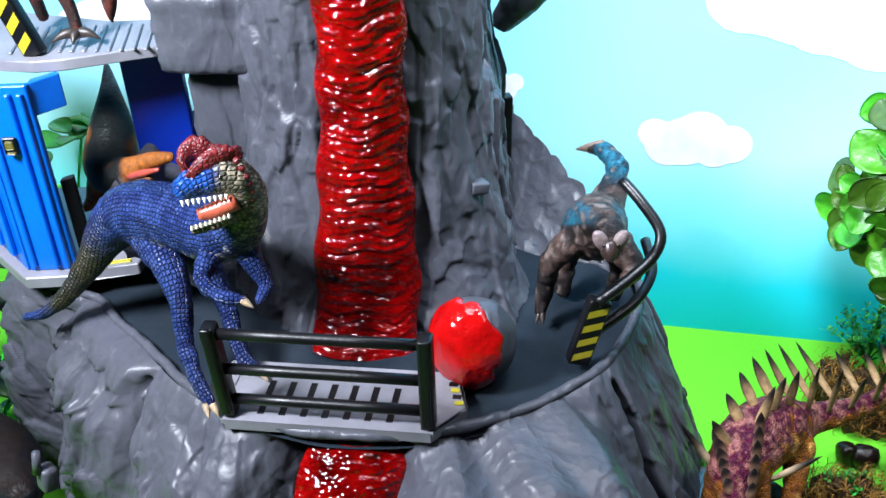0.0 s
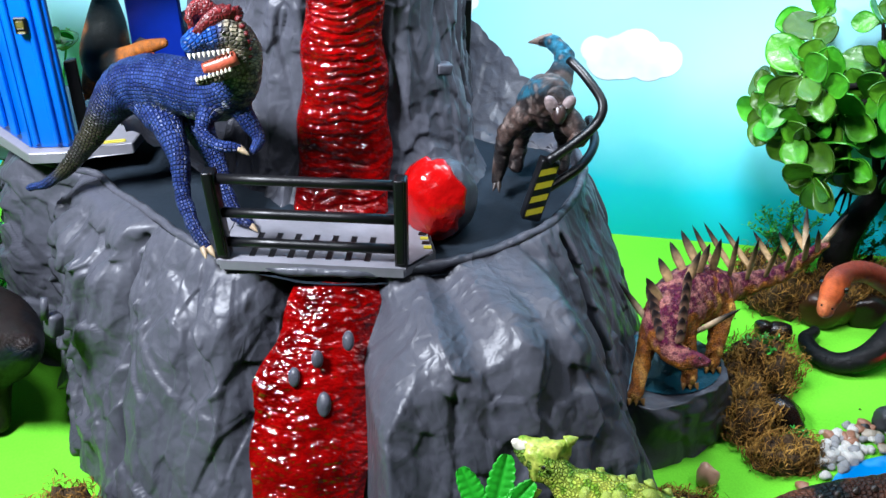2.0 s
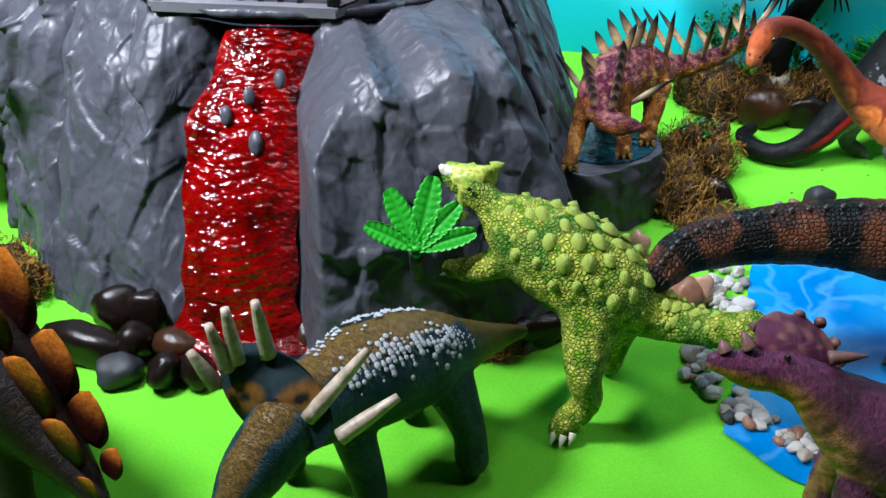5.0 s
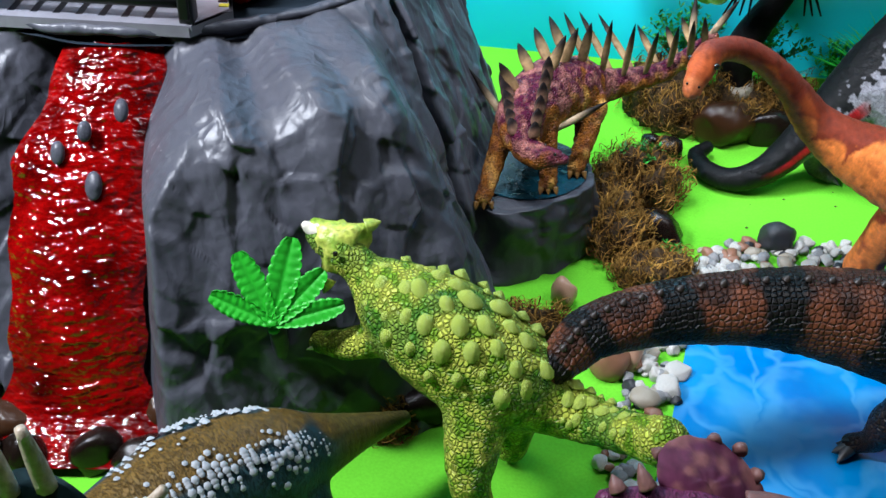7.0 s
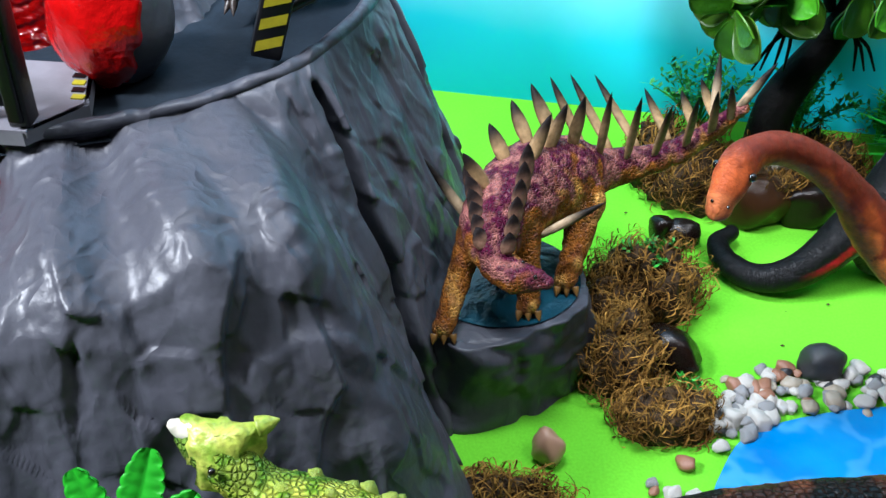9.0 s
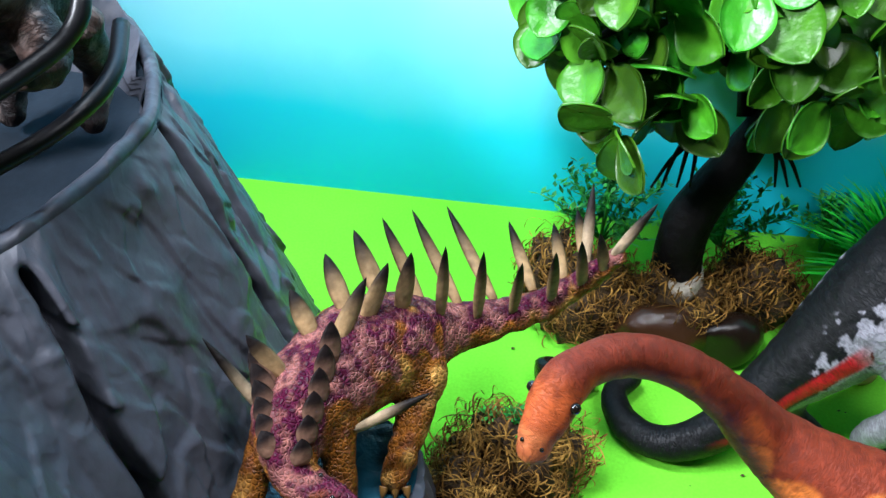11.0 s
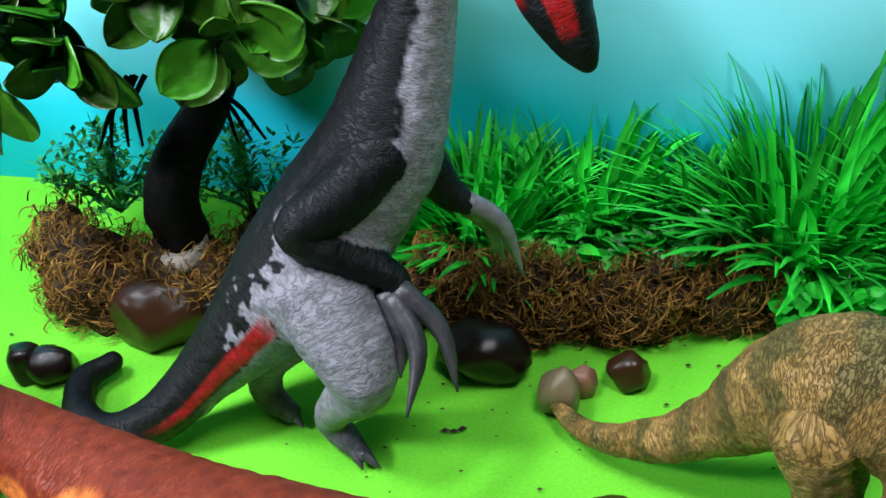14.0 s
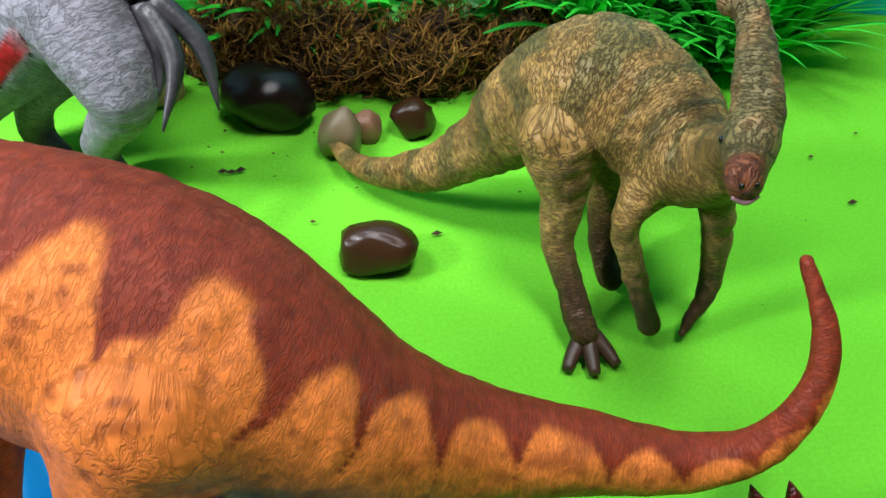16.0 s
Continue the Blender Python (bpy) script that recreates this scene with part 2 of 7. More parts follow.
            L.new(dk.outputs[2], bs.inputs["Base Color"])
        bp = N.new("ShaderNodeBump")
        bp.inputs["Strength"].default_value, bp.inputs["Distance"].default_value = bump, bump_size * 0.5
        L.new(h, bp.inputs["Height"])
        L.new(bp.outputs[0], bs.inputs["Normal"])
    return m


GREY = material("grey plastic", (0.064, 0.066, 0.081), 0.40, 0.0, 0.08, 0.003, 0.14, 0.003, second=(0.050, 0.052, 0.066), second_size=0.05, spec=0.28)


def creased(m, size, depth):
    """Thin wandering creases over a moulded surface."""
    N, L = m.node_tree.nodes, m.node_tree.links
    bs = N["Principled BSDF"]
    co, mp, no, ad = N.new("ShaderNodeTexCoord"), N.new("ShaderNodeMapping"), N.new("ShaderNodeTexNoise"), N.new("ShaderNodeVectorMath")
    mp.inputs["Scale"].default_value = (1, 1, 0.55)
    no.inputs["Scale"].default_value, no.inputs["Detail"].default_value = 0.7 / size, 3
    ad.operation = "MULTIPLY_ADD"
    ad.inputs[1].default_value = (size * 1.5,) * 3
    L.new(co.outputs["Object"], mp.inputs[0])
    L.new(mp.outputs[0], no.inputs["Vector"])
    L.new(no.outputs["Color"], ad.inputs[0])
    L.new(mp.outputs[0], ad.inputs[2])
    last = bs.inputs["Normal"].links[0].from_socket
    for k, s in ((1.0, size), (0.3, size * 0.45)):
        vo, mr, bp = N.new("ShaderNodeTexVoronoi"), N.new("ShaderNodeMapRange"), N.new("ShaderNodeBump")
        vo.feature = "DISTANCE_TO_EDGE"
        vo.inputs["Scale"].default_value = 1 / s
        mr.interpolation_type = "SMOOTHERSTEP"
        mr.inputs[2].default_value = 0.30
        bp.inputs["Distance"].default_value, bp.inputs["Strength"].default_value = depth * k, 0.8
        L.new(ad.outputs[0], vo.inputs["Vector"])
        L.new(vo.outputs["Distance"], mr.inputs[0])
        L.new(mr.outputs[0], bp.inputs["Height"])
        L.new(last, bp.inputs["Normal"])
        last = bp.outputs[0]
    L.new(last, bs.inputs["Normal"])
    return m


creased(GREY, 0.026, 0.0010)
DARK = material("dark grey plastic", (0.014, 0.020, 0.028), 0.85, 0.0, 0.1, 0.003, 0.2, 0.002, second=(0.010, 0.016, 0.024), spec=0.1)
DECK = material("light grey plastic", (0.20, 0.197, 0.225), 0.42, 0.0, 0.05, 0.004, 0.08, 0.002)
BLACK = material("black plastic", (0.003, 0.003, 0.004), 0.38, 0.0, 0.2, 0.003, 0.1, 0.002, spec=0.35)
GOLD = material("dull gold print", (0.10, 0.085, 0.015), 0.5, 0.0, 0.2, 0.002, 0.05, 0.002)
YELLOW = material("yellow sticker", (0.42, 0.36, 0.01), 0.5, 0.0, 0.1, 0.003, 0.05, 0.002)
LAVA = material("glossy red lava", (0.22, 0.0009, 0.0009), 0.03, 0.0, 0.2, 0.006, 0.15, 0.0036, second=(0.045, 0.0003, 0.0003), second_size=0.018, rough_var=0.03, spec=0.5)


def dimpled(m, size, depth, stretch):
    """Small drawn-out dimples over the surface's own relief."""
    N, L = m.node_tree.nodes, m.node_tree.links
    bs = N["Principled BSDF"]
    co, mp, no, bp = (N.new("ShaderNode" + k) for k in ("TexCoord", "Mapping", "TexNoise", "Bump"))
    mp.inputs["Scale"].default_value = stretch
    no.inputs["Scale"].default_value, no.inputs["Detail"].default_value = 1 / size, 1.5
    bp.inputs["Distance"].default_value, bp.inputs["Strength"].default_value = depth, 1.0
    L.new(co.outputs["Object"], mp.inputs[0])
    L.new(mp.outputs[0], no.inputs["Vector"])
    L.new(no.outputs["Fac"], bp.inputs["Height"])
    L.new(bs.inputs["Normal"].links[0].from_socket, bp.inputs["Normal"])
    L.new(bp.outputs[0], bs.inputs["Normal"])


dimpled(LAVA, 0.0034, 0.0024, (0.6, 1.0, 1.0))
LAVA.node_tree.nodes["Principled BSDF"].inputs["Subsurface Weight"].default_value = 0.25
LAVA.node_tree.nodes["Principled BSDF"].inputs["Subsurface Radius"].default_value = (1.0, 0.04, 0.04)
LAVA.node_tree.nodes["Principled BSDF"].inputs["Subsurface Scale"].default_value = 0.006
BLUE = material("blue plastic", (0.006, 0.12, 0.60), 0.35, 0.0, 0.05, 0.004, 0.05, 0.003)
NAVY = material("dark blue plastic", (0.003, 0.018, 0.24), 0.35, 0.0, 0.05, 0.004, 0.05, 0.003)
FELT = material("green felt", (0.150, 0.54, 0.028), 0.95, 0.0, 0.08, 0.0012, 0.35, 0.0012, second=(0.125, 0.47, 0.024), second_size=0.12, spec=0.05)
WATER = material("blue printed vinyl", (0.002, 0.15, 0.46), 0.22, 0.0, 0.06, 0.02, 0.06, 0.02, second=(0.006, 0.23, 0.55), second_size=0.035)
GRASS = material("green plastic grass", (0.060, 0.66, 0.046), 0.4, 0.0, 0.2, 0.01, 0.1, 0.004, second=(0.024, 0.40, 0.022), second_size=0.03)
PALM = material("bright green plastic leaf", (0.026, 0.40, 0.014), 0.5, 0.0, 0.08, 0.006, 0.1, 0.003)
BARK = material("black bark", (0.004, 0.003, 0.003), 0.7, 0.0, 0.4, 0.004, 0.5, 0.004, spec=0.15)
MOSS = material("brown dried moss", (0.25, 0.135, 0.028), 0.9, 0.0, 0.5, 0.002, 0.0, 0.002, second=(0.11, 0.052, 0.012), second_size=0.012, spec=0.1)
SKY = None


# ---------------------------------------------------------------- ground and backdrop
def backdrop_place(x, z, off=0.0):
    """A place on the printed backdrop, off metres in front of it."""
    return np.stack([x - 0.181 * off + 0 * z, 0.80 - 0.184 * (x - 0.17) - off + 0 * z, z + 0 * x], -1)


def sky_material():
    m = bpy.data.materials.new("printed sky")
    m.use_nodes = True
    N, L = m.node_tree.nodes, m.node_tree.links
    bs = N["Principled BSDF"]
    co, sep, cr = N.new("ShaderNodeTexCoord"), N.new("ShaderNodeSeparateXYZ"), N.new("ShaderNodeValToRGB")
    no = N.new("ShaderNodeTexNoise")
    no.inputs["Scale"].default_value, no.inputs["Detail"].default_value = 9, 4
    ad, ml = N.new("ShaderNodeMath"), N.new("ShaderNodeMath")
    ad.operation, ml.operation = "ADD", "MULTIPLY_ADD"
    ml.inputs[1].default_value, ml.inputs[2].default_value = 0.05, -0.025
    L.new(co.outputs["Object"], sep.inputs[0])
    L.new(co.outputs["Object"], no.inputs["Vector"])
    L.new(no.outputs["Fac"], ml.inputs[0])
    L.new(sep.outputs[2], ad.inputs[0])
    L.new(ml.outputs[0], ad.inputs[1])
    L.new(ad.outputs[0], cr.inputs[0])
    e = cr.color_ramp.elements
    e[0].position, e[0].color = 0.0, (0.02, 0.50, 0.68, 1)
    e[1].position, e[1].color = 0.5, (0.08, 0.46, 0.85, 1)
    for p, c in ((0.045, (0.03, 0.62, 0.82, 1)), (0.085, (0.25, 0.84, 0.97, 1)), (0.14, (0.44, 0.87, 0.97, 1)), (0.26, (0.26, 0.72, 0.95, 1))):
        k = e.new(p)
        k.color = c
    L.new(cr.outputs[0], bs.inputs["Base Color"])
    bs.inputs["Roughness"].default_value = 0.6
    return m


SKY = sky_material()
CLOUD = material("printed white cloud", (0.92, 0.93, 0.95), 0.6, 0.0, 0.03, 0.02, 0.0)
P, Q = sheet(lambda u, v: np.stack([u, v, np.zeros_like(u)], -1), np.linspace(-1.2, 1.7, 60), np.linspace(-1.2, 1.1, 50))
P[:, 2] += 0.0012 * (vnoise(P, 0.12) - 0.5)
ground = raw("ground", P, Q, FELT)
tagged(ground, "bright green felt cloth spread flat under the toys", "ground", kind="structure")
P, Q = sheet(lambda u, v: backdrop_place(u, v), np.linspace(-1.2, 1.7, 20), np.linspace(-0.004, 0.9, 12))
backdrop = raw("backdrop", P, Q, SKY)
tagged(backdrop, "printed backdrop of turquoise sky with white cartoon clouds", "backdrop", kind="structure")


def cloud(x, z, w, lobes, seed):
    """A flat printed cloud with a scalloped outline, a piece of the backdrop."""
    rng = random.Random(seed)
    discs = []
    for i in range(lobes):
        u = -0.5 + (i + 0.5) / lobes
        r = w * (0.20 + 0.08 * rng.random()) * (1.1 - 0.9 * abs(u))
        discs.append((u * w * 0.80, (rng.random() - 0.4) * 0.16 * w, r))
    bm = bmesh.new()
    ring = []
    for k in range(120):
        a = 2 * math.pi * k / 120
        d = (math.cos(a), 0.75 * math.sin(a))
        best = 0.02 * w
        for cx, cz, r in discs:
            for s in np.linspace(0, w, 160):
                if (d[0] * s - cx) ** 2 + (d[1] * s - cz) ** 2 < r * r:
                    best = max(best, s)
        ring.append(bm.verts.new(tuple(backdrop_place(np.array(x + d[0] * best), np.array(z + d[1] * best), 0.0003))))
    bm.faces.new(ring)
    part("cloud", bm, CLOUD, backdrop, "white printed cloud", False)


cloud(0.254, 0.147, 0.070, 6, 1)
cloud(0.324, 0.238, 0.135, 7, 5)
cloud(0.130, 0.180, 0.040, 4, 3)
cloud(-0.120, 0.210, 0.110, 6, 4)
cloud(-0.30, 0.30, 0.14, 6, 6)


# ---------------------------------------------------------------- volcano
AX, AY = 0.075, 0.66          # the cone's axis
RIM = 0.146                   # height of the deck's edge
volcano = thing("toy_volcano", "grey moulded plastic toy volcano with a glossy red lava stream", "toy volcano", (AX, AY, 0))


def polar(a, r, z):
    return np.stack([r * np.cos(a), r * np.sin(a), z + 0 * a], -1)


def bump_at(x, c, w):
    return np.exp(-((x - c) / w) ** 4)


def shell_radius(a, z):
    """Distance of the outer wall from the axis, angle a in degrees."""
    t = np.clip(1 - z / RIM, 0, 1)
    rim = np.interp(a, [-230, -186, -176, -168, -150, -139, -110, -42, -15, 8, 22, 45], [0.18, 0.22, 0.205, 0.160, 0.142, 0.139, 0.142, 0.142, 0.134, 0.116, 0.106, 0.100])
    flare = np.interp(a, [-230, -186, -168, -140, -127, -112, -60, -46, -36, -12, 10, 45], [0.02, 0.015, 0.035, 0.066, 0.076, 0.082, 0.082, 0.072, 0.058, 0.054, 0.054, 0.06])
    power = np.interp(a, [-160, -143, -138, -105, -50, -30, 45], [0.30, 0.34, 0.80, 0.80, 0.64, 0.85, 0.95])
    r = rim + flare * t ** power
    lo, hi = -79 - 8 * ramp(t, 0.0, 0.28), -54 + 9 * t
    butt = ramp(a, lo - 2.4, lo + 2.4) * ramp(-a, -hi - 4.5, -hi + 4.5)        # the big buttress beside the lava, with a shelf on top
    zb = z + 0.004 * np.sin(a * 0.23) + 0.003 * np.sin(a * 0.61 + 1)
    r = r * (1 - butt) + butt * (rim + ramp(RIM - z, 0.0, 0.004) * np.interp(zb, [0, 0.069, 0.105, 0.122, 0.131, 0.137, 0.1405, 0.144], [0.118, 0.100, 0.079, 0.070, 0.062, 0.050, 0.034, 0.0]))
    shelf = ramp(RIM - 0.010 - z, 0.0, 0.020)
    r = r + 0.006 * block(a, -140 + 13 * t, -113 + 9 * t, 2.0) * shelf
    r = r + 0.008 * block(a, -185, -142 + 13 * t, 2.0) * shelf
    r = r - 0.034 * (1 - butt) * bump_at(a, -95.5, 11.5) * ramp(RIM - z, 0.0, 0.006) * ramp(z, 0.01, 0.10)   # the channel of the lava
    for c, sway in ((-141, 14), (-42.5, 1), (-14, 2)):
        r = r - 0.014 * np.exp(-((a - c - sway * t - 0.4 * np.sin(z * 110)) / 0.62) ** 2) * ramp(RIM - 0.003 - z, 0.0, 0.008)
    return r


def block(a, lo, hi, soft):
    return ramp(a, lo - soft, lo + soft) * ramp(-a, -hi - soft, -hi + soft)


def facets(x, y, size, seed):
    """Chiselled flat faces that meet in creases, about -0.5 to 0.5."""
    q = np.stack([x, y, 0 * x + seed], -1)
    x = x / size + 1.1 * (vnoise(q, size * 1.3) - 0.5) + 500
    y = y / size + 1.1 * (vnoise(q + 3.7, size * 1.3) - 0.5) + 500
    i, j = np.floor(x).astype(np.int64), np.floor(y).astype(np.int64)
    num, den = 0, 1e-9
    for a in (-1, 0, 1):
        for b in (-1, 0, 1):
            c, d = i + a, j + b
            dx, dy = x - c - hash3(c, d, seed), y - d - hash3(c, d, seed + 1)
            w = np.exp(-30 * (dx * dx + dy * dy)) + 1e-12
            num = num + w * (0.9 * (hash3(c, d, seed + 2) - 0.5) + 1.5 * (hash3(c, d, seed + 3) - 0.5) * dx + 1.2 * (hash3(c, d, seed + 4) - 0.5) * dy)
            den = den + w
    return num / den


def folds(p, size):
    """Soft facets with sharp valleys, like hammered rock."""
    w = np.stack([vnoise(p + 5.1, size * 2), vnoise(p + 9.7, size * 2), vnoise(p + 2.3, size * 2)], 1) - 0.5
    q = p + w * size * 1.8
    return np.sqrt(np.abs(2 * vnoise(q, size) - 1)) * 0.7 + 0.3 * np.sqrt(np.abs(2 * vnoise(q + 7, size * 0.5) - 1))


def shell_place(a, z):
    d = np.radians(a)
    r0 = shell_radius(a, z)
    p = polar(d, r0, z)
    arc = d * 0.19
    calm = ramp(RIM - z, 0.0, 0.014)
    left = 1 + 1.1 * ramp(-a, 132, 144) - 0.40 * ramp(a, -44, -36)
    r = r0 + calm * left * (0.0058 * facets(arc, z * 0.6, 0.022, 5) + 0.0034 * facets(arc + 0.3 * z, z * 0.6, 0.012, 9) + 0.0022 * (vnoise(p * np.array([1, 1, 0.6]), 0.010) - 0.5) + 0.0008 * (folds(p, 0.009) - 0.6)) + 0.006 * (vnoise(p, 0.05) - 0.5)
    return polar(d, r, z)


P, Q = sheet(shell_place, np.linspace(-230, 45, 1000), np.linspace(-0.001, RIM, 150))
raw("outer_wall", P, Q, GREY, volcano)
P, Q = sheet(lambda a, r: polar(np.radians(a), r * (shell_radius(a, 0 * a + RIM) + 0.002), RIM - 0.004 + 0 * r), np.linspace(-230, 130, 160), np.linspace(0.2, 1, 40))
P[:, 2] += 0.004 * (vnoise(P, 0.02) - 0.5)
raw("deck", P, Q, DARK, volcano, "dark grey deck of the volcano")
lip = [[*polar(np.radians(a), shell_radius(a, RIM) - 0.0005, np.array(RIM)), 0.0026] for a in np.linspace(-230, 40, 60)]
V, Q = tube(lip, 300, 8)
V[:, 2] += 0.002 * (vnoise(V, 0.006) - 0.5)
raw("rim", V, Q, GREY, volcano)


def back_wall(a, v):
    """The rock rising behind the deck."""
    top = np.interp(a, [-20, 8, 25, 60, 120, 200], [0.147, 0.160, 0.185, 0.215, 0.22, 0.2])
    r = np.interp(a, [-20, 8, 22, 45, 200], [0.134, 0.114, 0.104, 0.098, 0.15]) - 0.052 * (1 - v) * ramp(a, -12, 12)
    z = RIM - 0.004 + v * (top - RIM)
    p = polar(np.radians(a), r, z)
    return p + 0.006 * (folds(p, 0.016)[:, None] - 0.6) * np.array([1, 1, 1])


P, Q = sheet(back_wall, np.linspace(-12, 200, 160), np.linspace(0, 1, 30))
raw("back_wall", P, Q, GREY, volcano)
P, Q = sheet(lambda a, z: polar(np.radians(a), 0.100 + 0.06 * (1 - z / RIM) + 0.0005 * (a - 45), z), np.linspace(45, 130, 40), np.linspace(0, RIM, 12))
raw("rear_wall", P, Q, GREY, volcano)


def tower_radius(a, z):
    t = (z - RIM) / 0.2
    left = ramp(-a, 100, 125)
    return 0.0755 - 0.010 * t + 0.020 * np.exp(-(z - RIM) / 0.03) * bump_at(a, -90, 70) + 0.010 * bump_at(a, -52, 22) * (1 - t) + 0.006 * left - 0.006 * bump_at(a, -92, 15) - 0.0125 * bump_at(a, 0, 48)


def tower_place(a, z):
    d = np.radians(a)
    p = polar(d, tower_radius(a, z), z)
    s = p.copy()
    s[:, 2] *= 0.42
    r = tower_radius(a, z) + 0.0055 * facets(d * 0.075, z * 0.3, 0.016, 15) + 0.0026 * facets(d * 0.075, z * 0.55, 0.0085, 19) + 0.0009 * (folds(p, 0.007) - 0.6) + 0.006 * (vnoise(p, 0.03) - 0.5)
    return polar(d, r, z) + np.array([0.0, 0.026, 0])


P, Q = sheet(tower_place, np.linspace(-180, 180, 520)[:-1], np.linspace(RIM - 0.006, 0.42, 240), closed=True)
raw("tower", P, Q, GREY, volcano)
bm = box(bmesh.new(), (-0.004, -0.004, -0.003), (0.005, 0.004, 0.003), 0.001, pose(0.047, -0.034, 0.209, 0, 10, 25))
part("stud", bm, GREY, volcano)
bm = box(bmesh.new(), (-0.0045, -0.004, -0.008), (0.0045, 0.004, 0.005), 0.002, pose(-0.162, -0.124, 0.105, -10, 0, -40))
bmesh.ops.create_cone(bm, cap_ends=True, segments=12, radius1=0.0022, radius2=0.002, depth=0.012, matrix=pose(-0.164, -0.126, 0.115, -10, 8, 0))
part("peg", bm, GREY, volcano)


def lava_waves(u, v, n):
    """Hanging folds of the poured lava."""
    p = np.stack([u * 0.02, v, 0 * u], -1)
    w = vnoise(p, 0.012)
    return (0.75 * np.abs(np.sin(v * n - 1.5 * np.cos(u * 1.5) + 3.5 * w + 2.0 * np.sin(v * 33))) ** 0.55
            + 0.45 * np.abs(np.sin(v * n * 2.3 - 2.6 * np.cos(u * 1.7 + 0.4) + 6 * w)) ** 0.7 + 0.5 * vnoise(p * np.array([1, 2.2, 1]), 0.004))


def lava_place(u, v):
    """The upper lava: u across, v down from the top."""
    w = np.interp(v, [0, 0.07, 0.12, 0.16, 0.20, 0.25, 0.30], [0.018, 0.0185, 0.020, 0.020, 0.0225, 0.026, 0.0255])
    w = w + 0.0012 * np.sin(v * 150 + 2 * u)
    x = np.interp(v, [0, 0.09, 0.3], [0.002, 0.0, -0.010]) + u * w
    z = 0.42 - v
    y = -0.0425 - 0.010 * (v / 0.28) - 0.020 * np.exp(-(z - RIM) / 0.03) - 0.0065 * np.sqrt(np.maximum(1 - u * u, 0)) - 0.0021 * lava_waves(u, v, 330) * (1 - u ** 4)
    return np.stack([x, y, z], -1)


P, Q = sheet(lava_place, np.linspace(-1, 1, 60), np.linspace(0, 0.278, 520))
raw("lava_stream", P, Q, LAVA, volcano, "glossy deep red lava stream")


def runout_place(u, v):
    """The lower lava, from under the deck to the ground, v 0 to 1."""
    z = np.interp(v, [0, 0.3, 0.62, 0.86, 1], [RIM - 0.008, 0.100, 0.050, 0.012, 0.0025])
    yc = np.interp(v, [0, 0.3, 0.62, 0.86, 1], [0.524, 0.488, 0.449, 0.430, 0.408])
    w = np.interp(v, [0, 0.18, 0.3, 0.75, 0.9, 1], [0.0225, 0.0250, 0.0295, 0.0280, 0.038, 0.043]) + 0.0012 * np.sin(v * 30)
    xc = np.interp(v, [0, 0.3, 1], [0.070, 0.0555, 0.0515])
    y = yc - 0.005 * (1 - u * u) - 0.0009 * lava_waves(u, v * 0.17, 330) * (1 - u ** 4) * ramp(1.0 - v, 0, 0.1)
    return np.stack([xc + u * w - AX, y - AY, z + 0.003 * (1 - u * u)], -1)


P, Q = sheet(runout_place, np.linspace(-1, 1, 70), np.linspace(0, 1, 260))
P += 0.0009 * (vnoise(P * np.array([0.5, 1, 1.3]), 0.0030)[:, None] - 0.5)
# holes in the lower lava show the grey rock
raw("lava_runout", P, Q, LAVA, volcano, "glossy deep red lava runout")
for x, y, z, rx, rz in ((0.0748, 0.4930, 0.1232, 0.0030, 0.0050), (0.0596, 0.4880, 0.116, 0.0030, 0.0045), (0.0479, 0.4845, 0.1077, 0.0030, 0.0050), (0.0624, 0.4770, 0.0964, 0.0036, 0.0062)):
    bm = bmesh.new()
    bmesh.ops.create_uvsphere(bm, u_segments=20, v_segments=10, radius=1.0)
    bmesh.ops.transform(bm, matrix=Matrix.Translation((x - AX, y - AY, z)) @ Matrix.Rotation(radians(-38), 4, "X") @ Matrix.Diagonal((rx, 0.0024, rz, 1)), verts=bm.verts[:])
    part("rock_window", bm, GREY, volcano)


# ledge for the spiked dinosaur
def ledge_place(a, v):
    d = np.radians(a)
    r = (0.035 + 0.004 * np.cos(d * 3) + 0.004 * (1 - np.minimum(v, 1))) * np.minimum(1.0, np.maximum(2.0 - v, 0.02) ** 0.35)
    z = 0.042 * np.minimum(v, 1) + 0.0008 * (v > 1)
    p = polar(d, r, z)
    p = p + 0.009 * (crumple(p, 0.018)[:, None] - 0.35) * p / np.maximum(np.linalg.norm(p, axis=1), 1e-6)[:, None] * np.array([1, 1, 0.3])
    return p + np.array([0.250 - AX, 0.568 - AY, 0])


P, Q = sheet(ledge_place, np.linspace(0, 360, 140)[:-1], np.r_[np.linspace(0, 1, 30), np.linspace(1.02, 2, 18)], closed=True)
raw("ledge", P, Q, GREY, volcano)
# painted pool, drawn wide so its dark colour also gives the ledge top's shade
bm = bmesh.new()
bmesh.ops.create_circle(bm, cap_ends=True, segments=40, radius=1.0, matrix=Matrix.Translation((0.252 - AX, 0.572 - AY, 0.0435)) @ Matrix.Diagonal((0.033, 0.029, 1, 1)))
part("pool", bm, material("glossy teal paint", (0.006, 0.045, 0.07), 0.25, 0.0, 0.3, 0.01, 0.4, 0.006), volcano, "dark teal painted pool")


